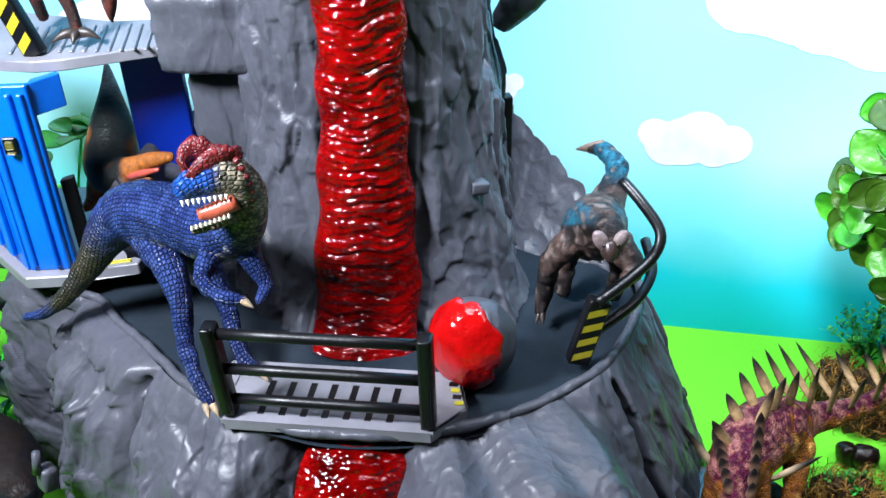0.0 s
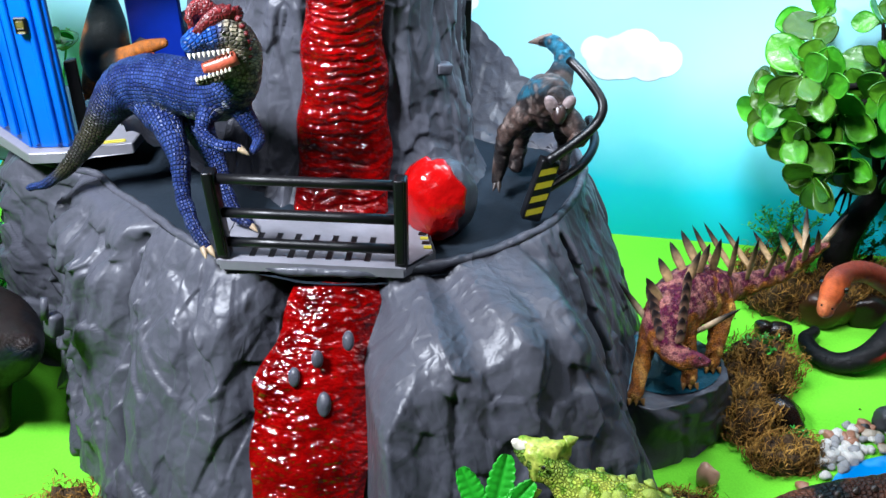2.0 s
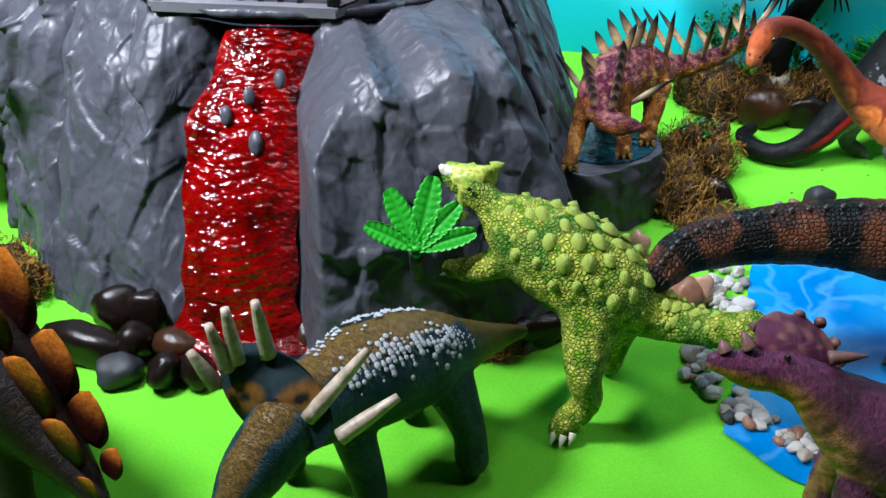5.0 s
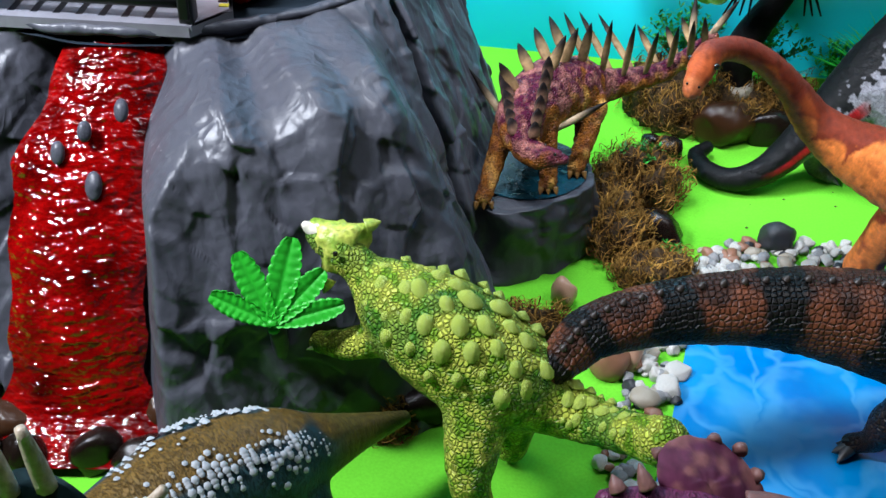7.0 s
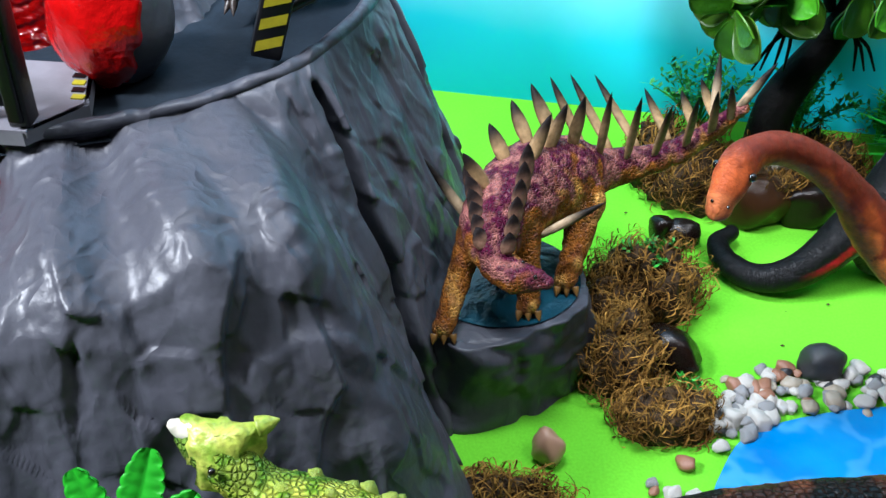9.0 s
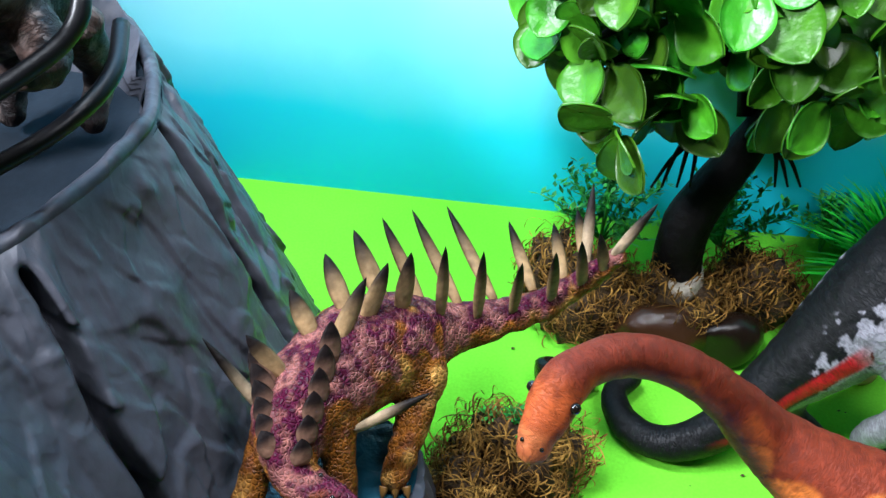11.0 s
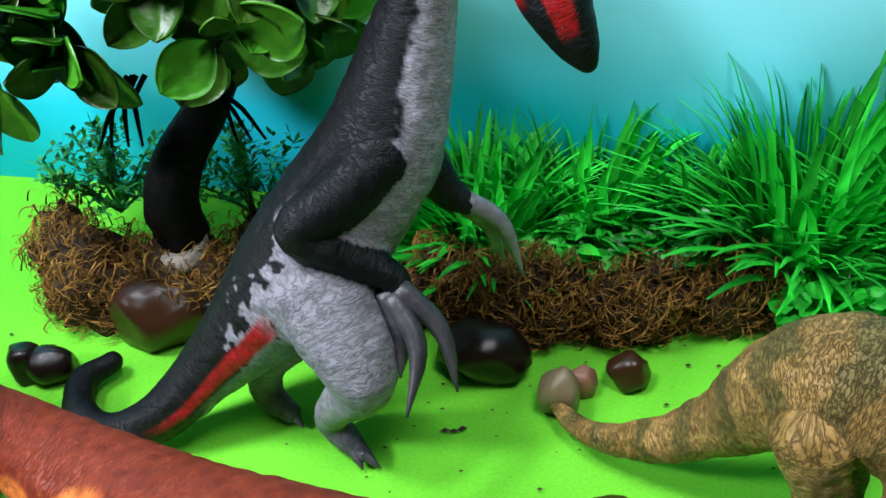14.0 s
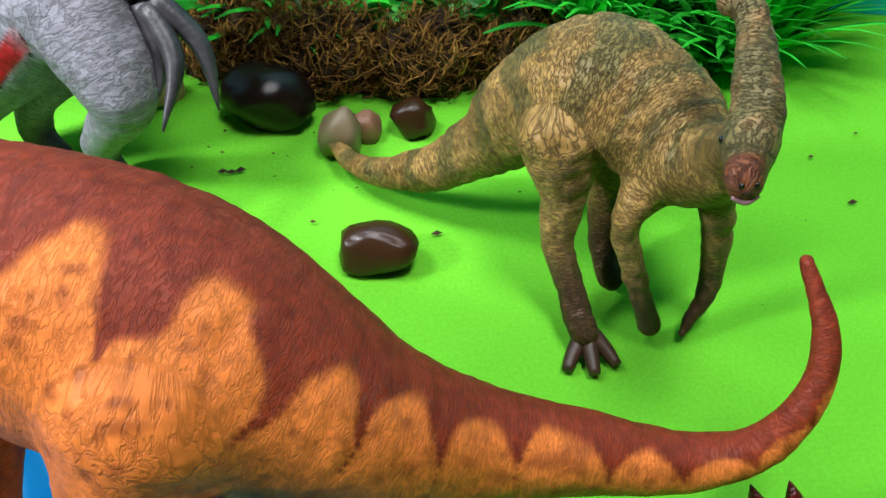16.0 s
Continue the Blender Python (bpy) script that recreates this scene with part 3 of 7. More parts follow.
def hewn(name, lo, hi, bevel, parent):
    """A rock block with rounded, uneven faces."""
    bm = box(bmesh.new(), lo, hi)
    bmesh.ops.subdivide_edges(bm, edges=bm.edges[:], cuts=14, use_grid_fill=True)
    c, s = (np.array(lo) + hi) / 2, (np.array(hi) - lo) / 2
    for v in bm.verts:
        q = (np.array(v.co) - c) / s
        q = q / (np.sum(np.abs(q) ** 10) ** 0.1)
        v.co = c + q * s
    P = np.array([v.co[:] for v in bm.verts])
    k = crumple(P, 0.014) - 0.35
    for v, a in zip(bm.verts, k):
        d = Vector(v.co) - Vector(c)
        v.co = Vector(v.co) + d.normalized() * float(a) * 0.004
    return part(name, bm, GREY, parent)


hewn("upper_block", (-0.106, -0.018, 0.262), (-0.036, 0.06, 0.305), 0.004, volcano)
hewn("lower_block", (-0.098, -0.004, RIM - 0.01), (-0.036, 0.06, 0.262), 0.004, volcano)
V, Q = tube([[0.06, 0.012, 0.275, 0.006], [0.072, 0.006, 0.292, 0.010], [0.084, 0.0, 0.32, 0.016], [0.08, 0.01, 0.35, 0.016]], 20, 12)
V += 0.004 * (crumple(V, 0.012)[:, None] - 0.35)
raw("outcrop", V, Q, GREY, volcano)

# lava bomb beside the stream
bm = bmesh.new()
bmesh.ops.create_icosphere(bm, subdivisions=4, radius=1.0)
for v in bm.verts:
    v.co *= 1 + 0.05 * (noise.noise(v.co * 2) + 0.3 * noise.noise(v.co * 5))
BOULDER = Matrix.Translation((0.1205 - AX, 0.563 - AY, 0.163)) @ Matrix.Diagonal((0.0195, 0.0175, 0.0225, 1))
bmesh.ops.transform(bm, matrix=BOULDER, verts=bm.verts[:])
part("boulder", bm, GREY, volcano)
bm = bmesh.new()
bmesh.ops.create_icosphere(bm, subdivisions=5, radius=1.0)
for v in bm.verts:
    m = v.co.dot(Vector((-0.62, -0.76, 0.18))) - 0.18 + 0.30 * noise.noise(v.co * 2.2 + Vector((3, 0, 0))) + 0.05 * noise.noise(v.co * 6)
    m = min(max(m * 7, 0), 1)
    v.co *= 0.93 + 0.17 * m * m * (3 - 2 * m) + 0.04 * m * noise.noise(v.co * 2.6)
bmesh.ops.transform(bm, matrix=BOULDER, verts=bm.verts[:])
part("lava_splash", bm, material("bright red lava", (0.42, 0.003, 0.003), 0.09, 0.0, 0.15, 0.006, 0.4, 0.004, second=(0.26, 0.0015, 0.0015), second_size=0.015), volcano, "bright red lava splash on a boulder")


# ---------------------------------------------------------------- railing platform
platform = thing("railing_platform", "light grey slotted platform with a black railing over the lava", "platform", (0.055, 0.535, 0.149))
platform.matrix_world = pose(0.0555, 0.532, 0.1495, 0, 0, -6)
bm = bmesh.new()
outline = [(-0.058, 0.010), (-0.045, -0.012), (0.048, -0.012), (0.062, 0.006), (0.055, 0.030), (-0.048, 0.030)]
rows = [[bm.verts.new((x, y, z)) for x, y in outline] for z in (-0.0045, 0.0)]
bm.faces.new(rows[0][::-1])
for i in range(6):
    j = (i + 1) % 6
    bm.faces.new((rows[0][i], rows[0][j], rows[1][j], rows[1][i]))
part("edge", bm, DECK, platform, "", False)
slots = [-0.030 + 0.0098 * i for i in range(7)]
cuts = [-0.047] + [x + d for x in slots for d in (-0.0016, 0.0016)] + [0.049]
for i, (a, b) in enumerate(zip(cuts[:-1], cuts[1:])):
    if i % 2 == 0:
        part("tread", box(bmesh.new(), (a, -0.0115, -0.002), (b, 0.0295, 0.0006)), DECK, platform, "", False)
    else:
        for lo, hi in ((-0.0115, -0.0065), (0.0165, 0.0295)):
            part("tread", box(bmesh.new(), (a, lo, -0.002), (b, hi, 0.0006)), DECK, platform, "", False)
for x in slots:
    bm = box(bmesh.new(), (x - 0.0016, -0.0065, -0.0032), (x + 0.0016, 0.0165, 0.0004))
    part("slot", bm, BLACK, platform, "dark slot", False)
for s in (-1, 1):
    bm = bmesh.new()
    bm.faces.new([bm.verts.new(p) for p in ((0.0475 * s, -0.011, 0.0007), (0.0605 * s, 0.006, 0.0007), (0.054 * s, 0.029, 0.0007), (0.0475 * s, 0.029, 0.0007))])
    part("side_plate", bm, DECK, platform, "", False)
for i in range(4):
    bm = box(bmesh.new(), (0.0515 + 0.0014 * i, 0.020 - 0.0042 * i, 0.0007), (0.0555 + 0.0014 * i, 0.0225 - 0.0042 * i, 0.0012), 0, pose(0, 0, 0, 0, 0, 0))
    part("warning_stripe", bm, YELLOW if i % 2 else BLACK, platform, "", False)
for x, lean in ((-0.0435, -3), (0.0465, 1)):
    bm = box(bmesh.new(), (-0.0032, -0.004, 0.0), (0.0032, 0.004, 0.049), 0.0012, pose(x, -0.006, 0, 0, lean, 0))
    bm2 = box(bm, (-0.0022, -0.0058, 0.003), (0.0022, -0.0036, 0.050), 0.0008, pose(x, -0.006, 0, 0, lean, 0))
    part("post", bm2, BLACK, platform)
for z in (0.0085, 0.0255, 0.0445):
    V, Q = tube([[-0.0455 - 0.04 * (z - 0.01), -0.006, z, 0.0026], [0.048, -0.006, z, 0.0026]], 4, 12)
    raw("rail", V, Q, BLACK, platform)


def hazard_post(at, turn, lean, h, tubes, n=4):
    """A black upright with a striped yellow sticker, and its bent tube."""
    t = thing("hazard_post" if n else "rail_post", "black post with yellow warning stripes and a bent tube rail" if n else "plain black post with a short tube behind the tower", "post", at)
    t.matrix_world = pose(*at, 0, lean, turn)
    bm = box(bmesh.new(), (-0.0052, -0.003, 0.0), (0.0052, 0.004, h), 0.001)
    part("upright", bm, BLACK, t)
    for i in range(n):
        z0 = h * (0.06 + 0.9 * i / n)
        bm = bmesh.new()
        w, d = 0.0042, h * 0.11
        bm.faces.new([bm.verts.new(p) for p in ((-w, -0.0032, z0), (w, -0.0032, z0 + d), (w, -0.0032, min(z0 + 2 * d, h)), (-w, -0.0032, z0 + d))])
        part("stripe", bm, YELLOW, t, "", False)
    for pts in tubes:
        V, Q = tube([[*p, 0.0026] for p in pts], 24, 10)
        inv = t.matrix_world.inverted()
        V = np.array([inv @ Vector(v) for v in V])
        raw("tube_rail", V, Q, BLACK, t)
    return t


hazard_post((0.168, 0.566, 0.148), 8, 16, 0.036, [[(0.176, 0.563, 0.184), (0.192, 0.574, 0.190), (0.203, 0.583, 0.196), (0.206, 0.590, 0.204), (0.198, 0.600, 0.214), (0.190, 0.61, 0.22)],
                                                  [(0.174, 0.566, 0.164), (0.195, 0.582, 0.170), (0.205, 0.60, 0.175), (0.204, 0.62, 0.180)]])
hazard_post((0.1330, 0.700, 0.172), 20, 2, 0.050, [[(0.133, 0.700, 0.2205), (0.120, 0.702, 0.2210), (0.108, 0.704, 0.2210)]], 0)

# ---------------------------------------------------------------- cabin beside the tower
cabin = thing("toy_cabin", "bright blue plastic toy cabin with a light grey roof deck", "toy cabin", (-0.1, 0.655, 0.16))


def slab(outline, z0, z1, mat, name, label=""):
    """An upright prism over an outline in the world's x and y."""
    bm = bmesh.new()
    a = [bm.verts.new((x + 0.1, y - 0.655, z0 - 0.16)) for x, y in outline]
    b = [bm.verts.new((x + 0.1, y - 0.655, z1 - 0.16)) for x, y in outline]
    bm.faces.new(a[::-1])
    bm.faces.new(b)
    for i in range(len(a)):
        j = (i + 1) % len(a)
        bm.faces.new((a[i], a[j], b[j], b[i]))
    bmesh.ops.bevel(bm, geom=bm.edges[:], offset=0.0006, segments=1, affect="EDGES")
    return part(name, bm, mat, cabin, label, False)


slab([(-0.165, 0.672), (-0.143, 0.649), (-0.117, 0.6235), (-0.0905, 0.6255), (-0.083, 0.632), (-0.060, 0.636), (-0.050, 0.72), (-0.165, 0.72)], 0.153, 0.160, DECK, "floor_plate")
slab([(-0.20, 0.665), (-0.112, 0.650), (-0.092, 0.646), (-0.077, 0.648), (-0.030, 0.664), (-0.026, 0.70), (-0.068, 0.697), (-0.20, 0.74)], 0.2655, 0.2715, DECK, "roof_deck")
for i in range(13):
    x = -0.108 + i * 0.0062
    slab([(x, 0.656), (x + 0.0022, 0.656), (x + 0.0022 - 0.006, 0.692), (x - 0.006, 0.692)], 0.2714, 0.2725, DECK, "deck_rib")
slab([(-0.160, 0.674), (-0.1175, 0.6305), (-0.115, 0.634), (-0.157, 0.678)], 0.160, 0.2655, BLUE, "side_wall")
slab([(-0.1165, 0.6305), (-0.0915, 0.6315), (-0.0915, 0.636), (-0.115, 0.635)], 0.160, 0.2655, BLUE, "corner_wall")
slab([(-0.0925, 0.6335), (-0.080, 0.646), (-0.082, 0.649), (-0.0925, 0.640)], 0.248, 0.2655, BLUE, "corner_bracket")
for k, (x, y) in enumerate(((-0.150, 0.6635), (-0.139, 0.652), (-0.128, 0.641))):
    slab([(x, y), (x + 0.004, y - 0.004), (x + 0.0025, y - 0.0065), (x - 0.003, y - 0.001)], 0.166, 0.262, BLUE, "wall_rib")
for x in (-0.113, -0.101, -0.095):
    slab([(x - 0.0018, 0.631), (x - 0.0012, 0.6285), (x + 0.0012, 0.6285), (x + 0.0018, 0.6315)], 0.163, 0.262, BLUE, "wall_rib")
slab([(-0.091, 0.638), (-0.085, 0.642), (-0.086, 0.646), (-0.091, 0.642)], 0.160, 0.210, BLACK, "black_jamb")
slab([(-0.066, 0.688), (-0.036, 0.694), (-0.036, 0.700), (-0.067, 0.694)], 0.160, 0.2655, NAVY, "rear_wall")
slab([(-0.1085, 0.6262), (-0.1015, 0.6264), (-0.1015, 0.6286), (-0.1085, 0.6286)], 0.231, 0.2405, BLACK, "badge", "small black badge with a dull gold mark")
slab([(-0.1072, 0.6255), (-0.1028, 0.6257), (-0.1028, 0.6262), (-0.1072, 0.6261)], 0.2345, 0.2390, GOLD, "badge_mark")
slab([(-0.1075, 0.6255), (-0.1025, 0.6257), (-0.1025, 0.6262), (-0.1075, 0.6261)], 0.2318, 0.2330, GOLD, "badge_bar")
slab([(-0.084, 0.6335), (-0.064, 0.6375), (-0.065, 0.6405), (-0.085, 0.6365)], 0.160, 0.1606, YELLOW, "threshold_stripe")
hazard_post((-0.093, 0.655, 0.2715), -10, -20, 0.045, [])

# ---------------------------------------------------------------- pond
pts = [(0.285, 0.37), (0.305, 0.42), (0.322, 0.47), (0.335, 0.505), (0.36, 0.530), (0.43, 0.540), (0.50, 0.512), (0.545, 0.495), (0.56, 0.44), (0.50, 0.36), (0.40, 0.33), (0.32, 0.335)]
bm = bmesh.new()
bm.faces.new([bm.verts.new((x, y, 0.0016)) for x, y in spline([(x, y, 0) for x, y in pts + pts[:1]], 80)[:-1, :2]])
pond = part("pond", bm, WATER)
tagged(pond, "blue printed vinyl pond with pale ripples lying on the green felt", "pond", kind="structure")


def rippled(m, size, strength):
    """Printed wavelets: pale wandering lines over the blue."""
    N, L = m.node_tree.nodes, m.node_tree.links
    bs = N["Principled BSDF"]
    old = bs.inputs["Base Color"].links[0].from_socket
    co, no, ad, vo, mr, mx = (N.new("ShaderNode" + k) for k in ("TexCoord", "TexNoise", "VectorMath", "TexVoronoi", "MapRange", "Mix"))
    no.inputs["Scale"].default_value, no.inputs["Detail"].default_value = 0.8 / size, 3
    ad.operation = "MULTIPLY_ADD"
    ad.inputs[1].default_value = (size * 2.2, size * 1.2, 0)
    vo.feature = "DISTANCE_TO_EDGE"
    vo.inputs["Scale"].default_value = 1 / size
    mr.inputs[2].default_value, mr.inputs[3].default_value, mr.inputs[4].default_value = 0.14, strength, 0.0
    mr.interpolation_type = "SMOOTHERSTEP"
    mx.data_type = "RGBA"
    mx.inputs[7].default_value = (0.30, 0.72, 0.92, 1)
    fade = N.new("ShaderNodeMath")
    fade.operation = "MULTIPLY"
    L.new(co.outputs["Object"], no.inputs["Vector"])
    L.new(no.outputs["Color"], ad.inputs[0])
    L.new(co.outputs["Object"], ad.inputs[2])
    L.new(ad.outputs[0], vo.inputs["Vector"])
    L.new(vo.outputs["Distance"], mr.inputs[0])
    L.new(mr.outputs[0], fade.inputs[0])
    L.new(no.outputs["Fac"], fade.inputs[1])
    L.new(fade.outputs[0], mx.inputs[0])
    L.new(old, mx.inputs[6])
    L.new(mx.outputs[2], bs.inputs["Base Color"])


rippled(WATER, 0.030, 0.24)


# ---------------------------------------------------------------- dinosaurs
TURN = [None]                 # angle round the spine, from the back
LIMB = [None]                 # limb of each vertex of the toy at hand, -1 for its body


def toy(name, label, spine, limbs, paint, mat, h=0.0012, k=0.003, n=None, wrinkle=0.0, thin=0.95, lthin=0.9):
    """A painted toy dinosaur: one skin over a spine and limbs. paint(V, u, up, body) gives its colours: u runs along the spine,
    up is 1 on the back and -1 on the belly."""
    t = thing(name, label, "toy dinosaur", (spine[len(spine) // 2][0], spine[len(spine) // 2][1], 0))
    o = np.array(t.location)
    spine = [(*q[:3], q[3] * thin) for q in spine]
    limbs = [[(*q[:3], q[3] * lthin) for q in l] for l in limbs]
    bones = chain(spine, n or 5 * len(spine))
    ns = len(bones)
    limb = [-1] * ns
    for i, l in enumerate(limbs):
        more = chain(l, 4 * len(l))
        bones = bones + more
        limb += [i] * len(more)
    V, Q, which, share = sculpt(bones, h, k, limb)
    LIMB[0] = np.array(limb)[which]
    body = LIMB[0] < 0
    u, up, turn, along, r = (np.zeros(len(V)) for _ in range(5))
    d = np.zeros_like(V)
    for g, pts in enumerate([spine] + limbs):
        m = LIMB[0] == g - 1
        if not m.any():
            continue
        fine = spline(pts, 12 * len(pts))
        ln = np.linalg.norm(np.diff(fine[:, :3], axis=0), axis=1)
        s = np.concatenate([[0], np.cumsum(ln)])
        fine = np.stack([np.interp(np.linspace(0, s[-1], max(int(s[-1] / 0.0016), 8)), s, fine[:, c]) for c in range(4)], 1)
        s = np.linspace(0, s[-1], len(fine))
        tn = np.gradient(fine[:, :3], axis=0)
        tn /= np.linalg.norm(tn, axis=1)[:, None]
        P = V[m]
        d2 = ((P[:, None, :] - fine[None, :, :3]) ** 2).sum(2)
        wd = 0.45 * np.maximum(fine[:, 3], 0.004)
        w = np.exp(-(d2 - d2.min(1)[:, None]) / wd[None, :] ** 2)
        w /= w.sum(1)[:, None]
        c, T = w @ fine[:, :3], w @ tn
        T /= np.linalg.norm(T, axis=1)[:, None]
        rr = np.maximum(w @ fine[:, 3], 1e-4)
        away = np.array([0.0, 0, 1]) - T * T[:, 2:3]
        away /= np.linalg.norm(away, axis=1)[:, None] + 1e-6
        q = P - c
        q -= T * np.sum(q * T, 1)[:, None]
        q /= np.linalg.norm(q, axis=1)[:, None] + 1e-9
        d[m], r[m], along[m] = q, rr, w @ s
        up[m] = np.sum(q * away, 1)
        turn[m] = np.arctan2(np.sum(q * np.cross(T, away), 1), up[m])
        knots = np.array(pts)[:, :3]
        at = [s[np.argmin(((fine[:, :3] - k) ** 2).sum(1))] for k in knots]
        u[m] = np.interp(along[m], at, np.linspace(0, 1, len(at))) if g == 0 else -1
    TURN[0] = turn
    if wrinkle:
        V = V + d * (wrinkle * (crumple(V, 0.008) - 0.35))[:, None]
    raw("body", V - o, Q, mat, t, colours=np.clip(paint(V, u, up, body), 0, 1), wrap=np.stack([along, turn * r, 0.1 * (LIMB[0] + 1.0)], 1))
    return t


def spike(parent, name, base, tip, r, mat, bend=0.0, label="", squash=1.0, blunt=0.08):
    """A tapered, slightly bent horn, claw or spine."""
    b, t = np.array(base, float), np.array(tip, float)
    m = (b + t) / 2 + np.array([0, 0, bend])
    V, Q = tube([[*b, r], [*m, r * (0.70 + 0.3 * blunt)], [*t, r * blunt]], 9, 8, squash=squash)
    o = np.array(parent.location)
    return raw(name, V - o, Q, mat, parent, label)


def ball(parent, name, at, r, mat, label=""):
    bm = bmesh.new()
    bmesh.ops.create_uvsphere(bm, u_segments=12, v_segments=8, radius=r, matrix=Matrix.Translation(Vector(at) - Vector(parent.location)))
    return part(name, bm, mat, parent, label)


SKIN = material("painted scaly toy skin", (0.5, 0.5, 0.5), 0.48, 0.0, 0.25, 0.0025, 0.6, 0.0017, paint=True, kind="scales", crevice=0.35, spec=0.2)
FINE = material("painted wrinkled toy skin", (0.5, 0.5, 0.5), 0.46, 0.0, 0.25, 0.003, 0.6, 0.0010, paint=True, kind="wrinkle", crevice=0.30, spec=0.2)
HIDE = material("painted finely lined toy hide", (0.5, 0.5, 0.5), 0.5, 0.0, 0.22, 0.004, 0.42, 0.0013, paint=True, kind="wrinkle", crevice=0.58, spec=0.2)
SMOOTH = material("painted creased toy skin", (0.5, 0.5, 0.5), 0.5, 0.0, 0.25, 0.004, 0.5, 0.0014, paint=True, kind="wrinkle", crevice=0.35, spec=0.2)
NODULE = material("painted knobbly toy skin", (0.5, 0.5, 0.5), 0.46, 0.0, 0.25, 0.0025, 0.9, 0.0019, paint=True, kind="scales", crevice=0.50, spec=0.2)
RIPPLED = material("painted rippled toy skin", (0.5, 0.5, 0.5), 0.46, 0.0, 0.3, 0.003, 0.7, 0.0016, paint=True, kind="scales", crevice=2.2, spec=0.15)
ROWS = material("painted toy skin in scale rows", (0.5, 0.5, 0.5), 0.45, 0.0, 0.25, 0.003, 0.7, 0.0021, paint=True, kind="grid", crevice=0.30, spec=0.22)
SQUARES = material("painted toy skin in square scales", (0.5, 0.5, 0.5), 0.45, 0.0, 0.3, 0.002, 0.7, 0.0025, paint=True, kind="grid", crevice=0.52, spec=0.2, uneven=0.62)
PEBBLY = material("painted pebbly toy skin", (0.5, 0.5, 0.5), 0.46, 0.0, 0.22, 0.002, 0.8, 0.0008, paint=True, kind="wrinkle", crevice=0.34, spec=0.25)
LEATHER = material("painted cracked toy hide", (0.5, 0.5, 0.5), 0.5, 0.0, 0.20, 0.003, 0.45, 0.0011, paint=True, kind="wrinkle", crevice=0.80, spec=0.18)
BONE = material("bone paint", (0.36, 0.27, 0.17), 0.5, 0.0, 0.3, 0.003, 0.3, 0.002, second=(0.22, 0.15, 0.09), second_size=0.01)
DARKHORN = material("dark horn paint", (0.03, 0.02, 0.016), 0.45, 0.0, 0.3, 0.003, 0.2, 0.002)
CLAW = material("dark claw paint", (0.05, 0.045, 0.045), 0.4, 0.0, 0.3, 0.003, 0.2, 0.002)
EYE = material("glossy eye paint", (0.01, 0.008, 0.006), 0.1, 0.0, 0.1, 0.003, 0.0)
TEETH = material("ivory tooth paint", (0.75, 0.70, 0.58), 0.4, 0.0, 0.1, 0.003, 0.0)
CREST = material("dark red crest paint", (0.15, 0.006, 0.008), 0.45, 0.0, 0.3, 0.003, 0.4, 0.002, kind="scales")


def horn_material():
    """Spines that are pale at the root and dark at the tip, by the paint layer."""
    return material("painted spine", (0.5, 0.5, 0.5), 0.55, 0.0, 0.3, 0.003, 0.4, 0.002, paint=True, spec=0.12)


SPINE = horn_material()


def plate(parent, name, base, tip, w, root, point, along=None, thick=0.16, n=12, label="", turn=(0.25, 0.72)):
    """A flat leaf-shaped plate or spine, painted from root colour to point colour."""
    b, t = np.array(base, float), np.array(tip, float)
    ax = t - b
    side = np.array(along if along is not None else (0.6, 0.5, 0.2), float)
    side -= ax * (side @ ax) / (ax @ ax)
    side /= np.linalg.norm(side)
    nor = np.cross(ax, side)
    nor /= np.linalg.norm(nor)
    V, C, Fc = [], [], []
    m = 8
    for k in range(n):
        s = k / (n - 1)
        ww = w * (math.sin(math.pi * min(0.18 + 0.82 * s, 1.0)) ** 0.75 + 0.02)
        for a in range(m):
            q = 2 * math.pi * a / m
            V.append(b + ax * s + side * ww * math.cos(q) + nor * ww * thick * math.sin(q) + side * 0.15 * w * s * s)
            C.append(np.array(root) * (1 - ramp(s, *turn)) + np.array(point) * ramp(s, *turn))
    for k in range(n - 1):
        for a in range(m):
            c = (a + 1) % m
            Fc.append((k * m + a, k * m + c, (k + 1) * m + c, (k + 1) * m + a))
    Fc.append(tuple(range(m))[::-1])
    return raw(name, np.array(V) - np.array(parent.location), Fc, SPINE, parent, label, colours=np.array(C))


# --- spiked dinosaur on the ledge
def paint_spiked(V, u, up, body):
    n, f = vnoise(V, 0.006), vnoise(V, 0.0028)
    st, rip = vnoise(V * np.array([1, 1, 0.5]), 0.004), vnoise(V * np.array([0.6, 0.6, 1.0]), 0.0017)
    back = ramp(up + 1.7 * (st - 0.5), 0.12, 0.55) * body
    c = mix((0.12, 0.040, 0.005), (0.034, 0.0025, 0.012), back)
    c = mix(c, (0.26, 0.13, 0.03), ramp(n, 0.55, 0.8) * (1 - back))
    c = mix(c, (0.19, 0.075, 0.060), ramp(st, 0.50, 0.72) * back * 0.65)
    c = mix(c, (0.09, 0.028, 0.006), ramp(rip, 0.60, 0.75) * (1 - back) * 0.7)
    c = mix(c, (0.035, 0.006, 0.014), ramp(f, 0.58, 0.75) * (0.35 + 0.45 * back))
    c = mix(c, (0.24, 0.10, 0.07), ramp(vnoise(V + 0.3, 0.0016), 0.60, 0.72) * back * 0.26)
    return mix(c, (0.05, 0.008, 0.018), ramp(0.16 - np.where(body, u, 1), 0, 0.08) * 0.8)


